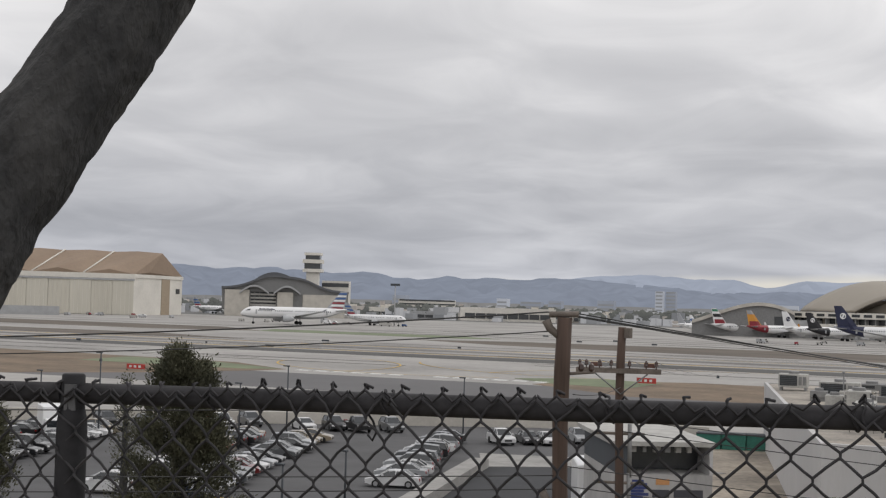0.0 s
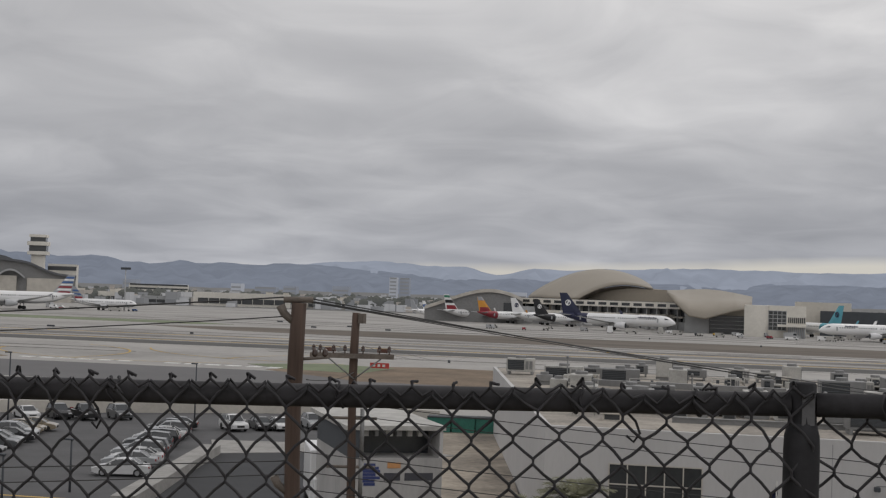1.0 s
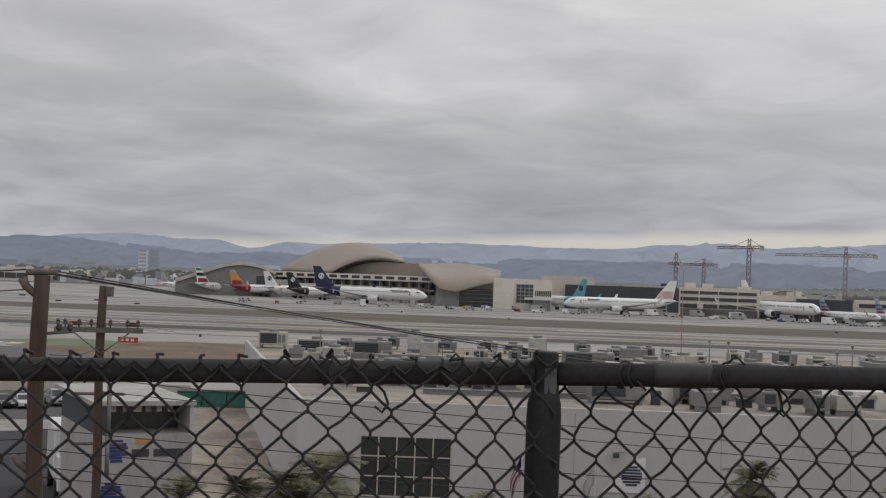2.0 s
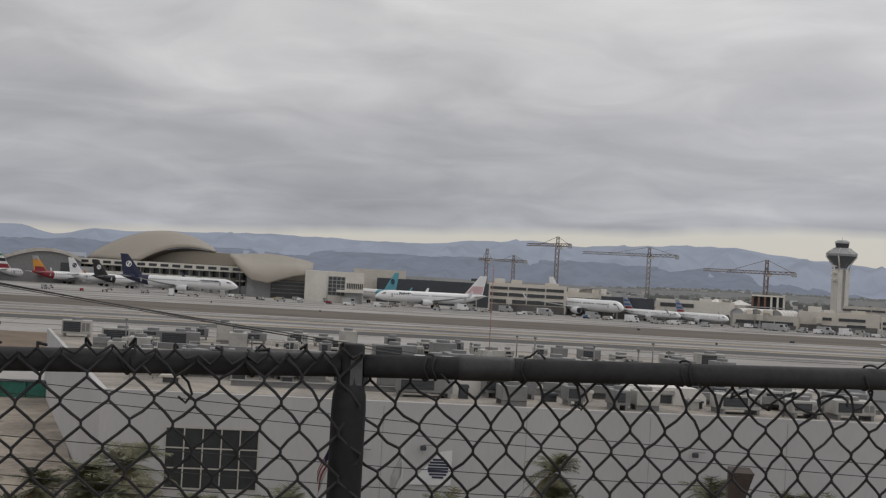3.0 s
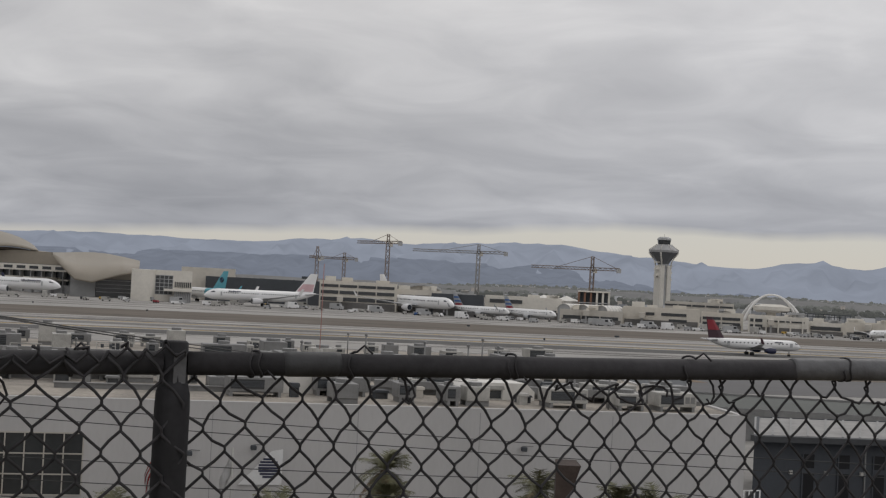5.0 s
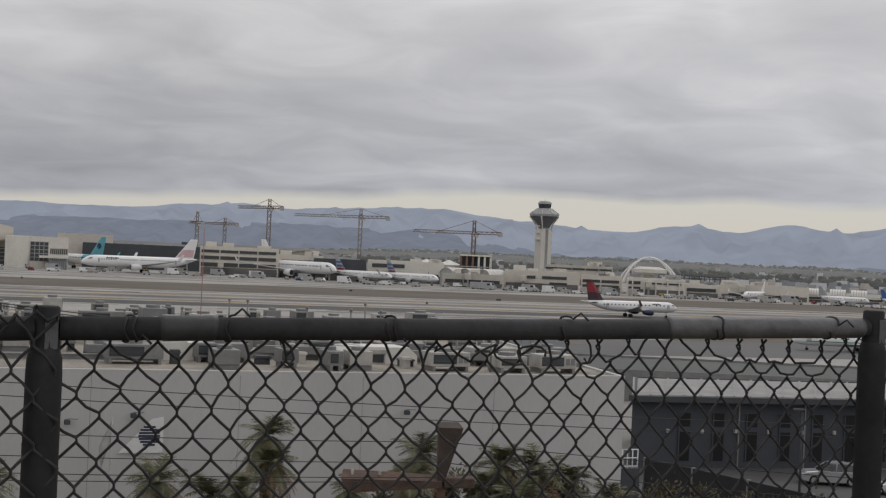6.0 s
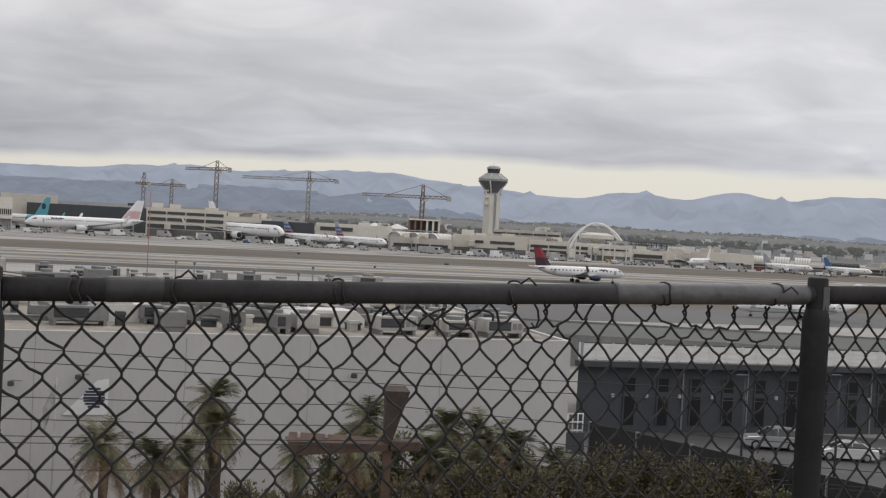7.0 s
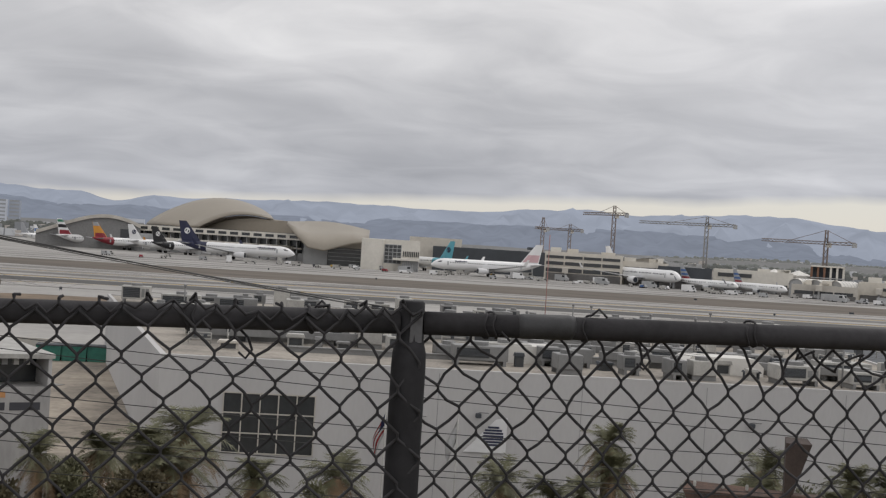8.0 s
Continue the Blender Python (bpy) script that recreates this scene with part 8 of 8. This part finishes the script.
palms = [make_palm(1, 7.5, 1.7, 46), make_palm(2, 6.5, 1.5, 42), make_palm(3, 6.0, 1.9, 48)]
for k, (az, d, e, s) in enumerate(((2.6, 58, -7.75, 1.0), (2.9, 57, -8.9, 1.0), (-1.7, 52, -9.7, 0.95), (0.4, 53, -10.2, 1.0), (1.6, 55, -10.0, 0.9), (9.0, 55, -8.3, 0.95), (8.6, 54, -9.4, 0.9), (12.4, 57, -8.5, 1.05), (14.0, 57, -8.7, 1.0), (15.3, 58, -9.1, 0.9), (11.9, 56, -9.6, 0.9), (13.2, 55, -10.0, 1.0), (-14.9, 58, -8.2, 1.5), (-16.6, 55, -8.9, 1.3), (-15.6, 54, -9.5, 1.3), (-18.4, 53, -9.2, 0.95), (-12.0, 52, -10.1, 1.0), (-8.6, 53, -9.9, 1.05), (-20.7, 50, -9.4, 0.8), (6.2, 54, -9.9, 0.8), (16.9, 56, -9.8, 0.85))):
    q = at(az, d, el(e, d))
    c = copy_thing(palms[k % 3], pose(q.x, q.y, q.z, 0, 0, k * 67))
    c.scale = (s, s, 1.0 if s < 1 else 1.05)
for t in palms:
    for o in (*t.children_recursive, t):
        bpy.data.objects.remove(o)

# signs, small brown fittings and loose wire on the fence
def fence_tie(s, kind):
    bm = bmesh.new()
    pts = []
    turns = 1.4 if kind else 0.9
    n = 26
    for i in range(n + 1):
        a = math.tau * turns * i / n + s
        pts.append(fen(s + 0.02 * (i / n - 0.5) + 0.004 * math.sin(3 * a), 0, 0) + Vector((0, 0, 0.0225 * math.cos(a))) + Vector((math.sin(FENCE_A), -math.cos(FENCE_A), 0)) * 0.0225 * math.sin(a))
    pts.append(pts[-1] + Vector((0.012, -0.012, 0.012)))
    pts.append(pts[-1] + Vector((0.015, -0.002, -0.014)))
    tube(bm, pts, 0.0022, 5)
    part("tie_wire", bm, M_BLACK, fence)


for i, s in enumerate((-2.2, -1.9, -1.2, -0.85, -0.45, -0.05, 0.15, 0.45, 0.62, 0.915, 1.27, 1.62, 1.9, 2.6)):
    fence_tie(s, i % 2)
# a loose tangle of wire under the rail
bm = bmesh.new()
rg = random.Random(77)
pts = [fen(1.02, -0.035, 0.02)]
for i in range(30):
    f = i / 29
    pts.append(fen(1.02 + 0.22 * f + 0.012 * math.sin(9 * f * math.pi), -0.045 + 0.018 * math.sin(5 * f * math.pi) - 0.01 * f, 0.02 + 0.01 * math.cos(7 * f * math.pi)))
tube(bm, pts, 0.0024, 5)
part("loose_wire", bm, M_BLACK, fence)
for s, w in ((0.03, 0.05), (0.72, 0.05), (1.33, 0.03), (-0.9, 0.04)):
    bm = bmesh.new()
    tube(bm, [fen(s, -0.018, 0.018), fen(s + w * 0.35, -0.035, 0.016), fen(s + w * 0.5, -0.055, 0.018), fen(s + w * 0.3, -0.07, 0.02), fen(s + w * 0.05, -0.06, 0.022)], 0.0024, 5)
    part("loose_wire", bm, M_BLACK, fence)
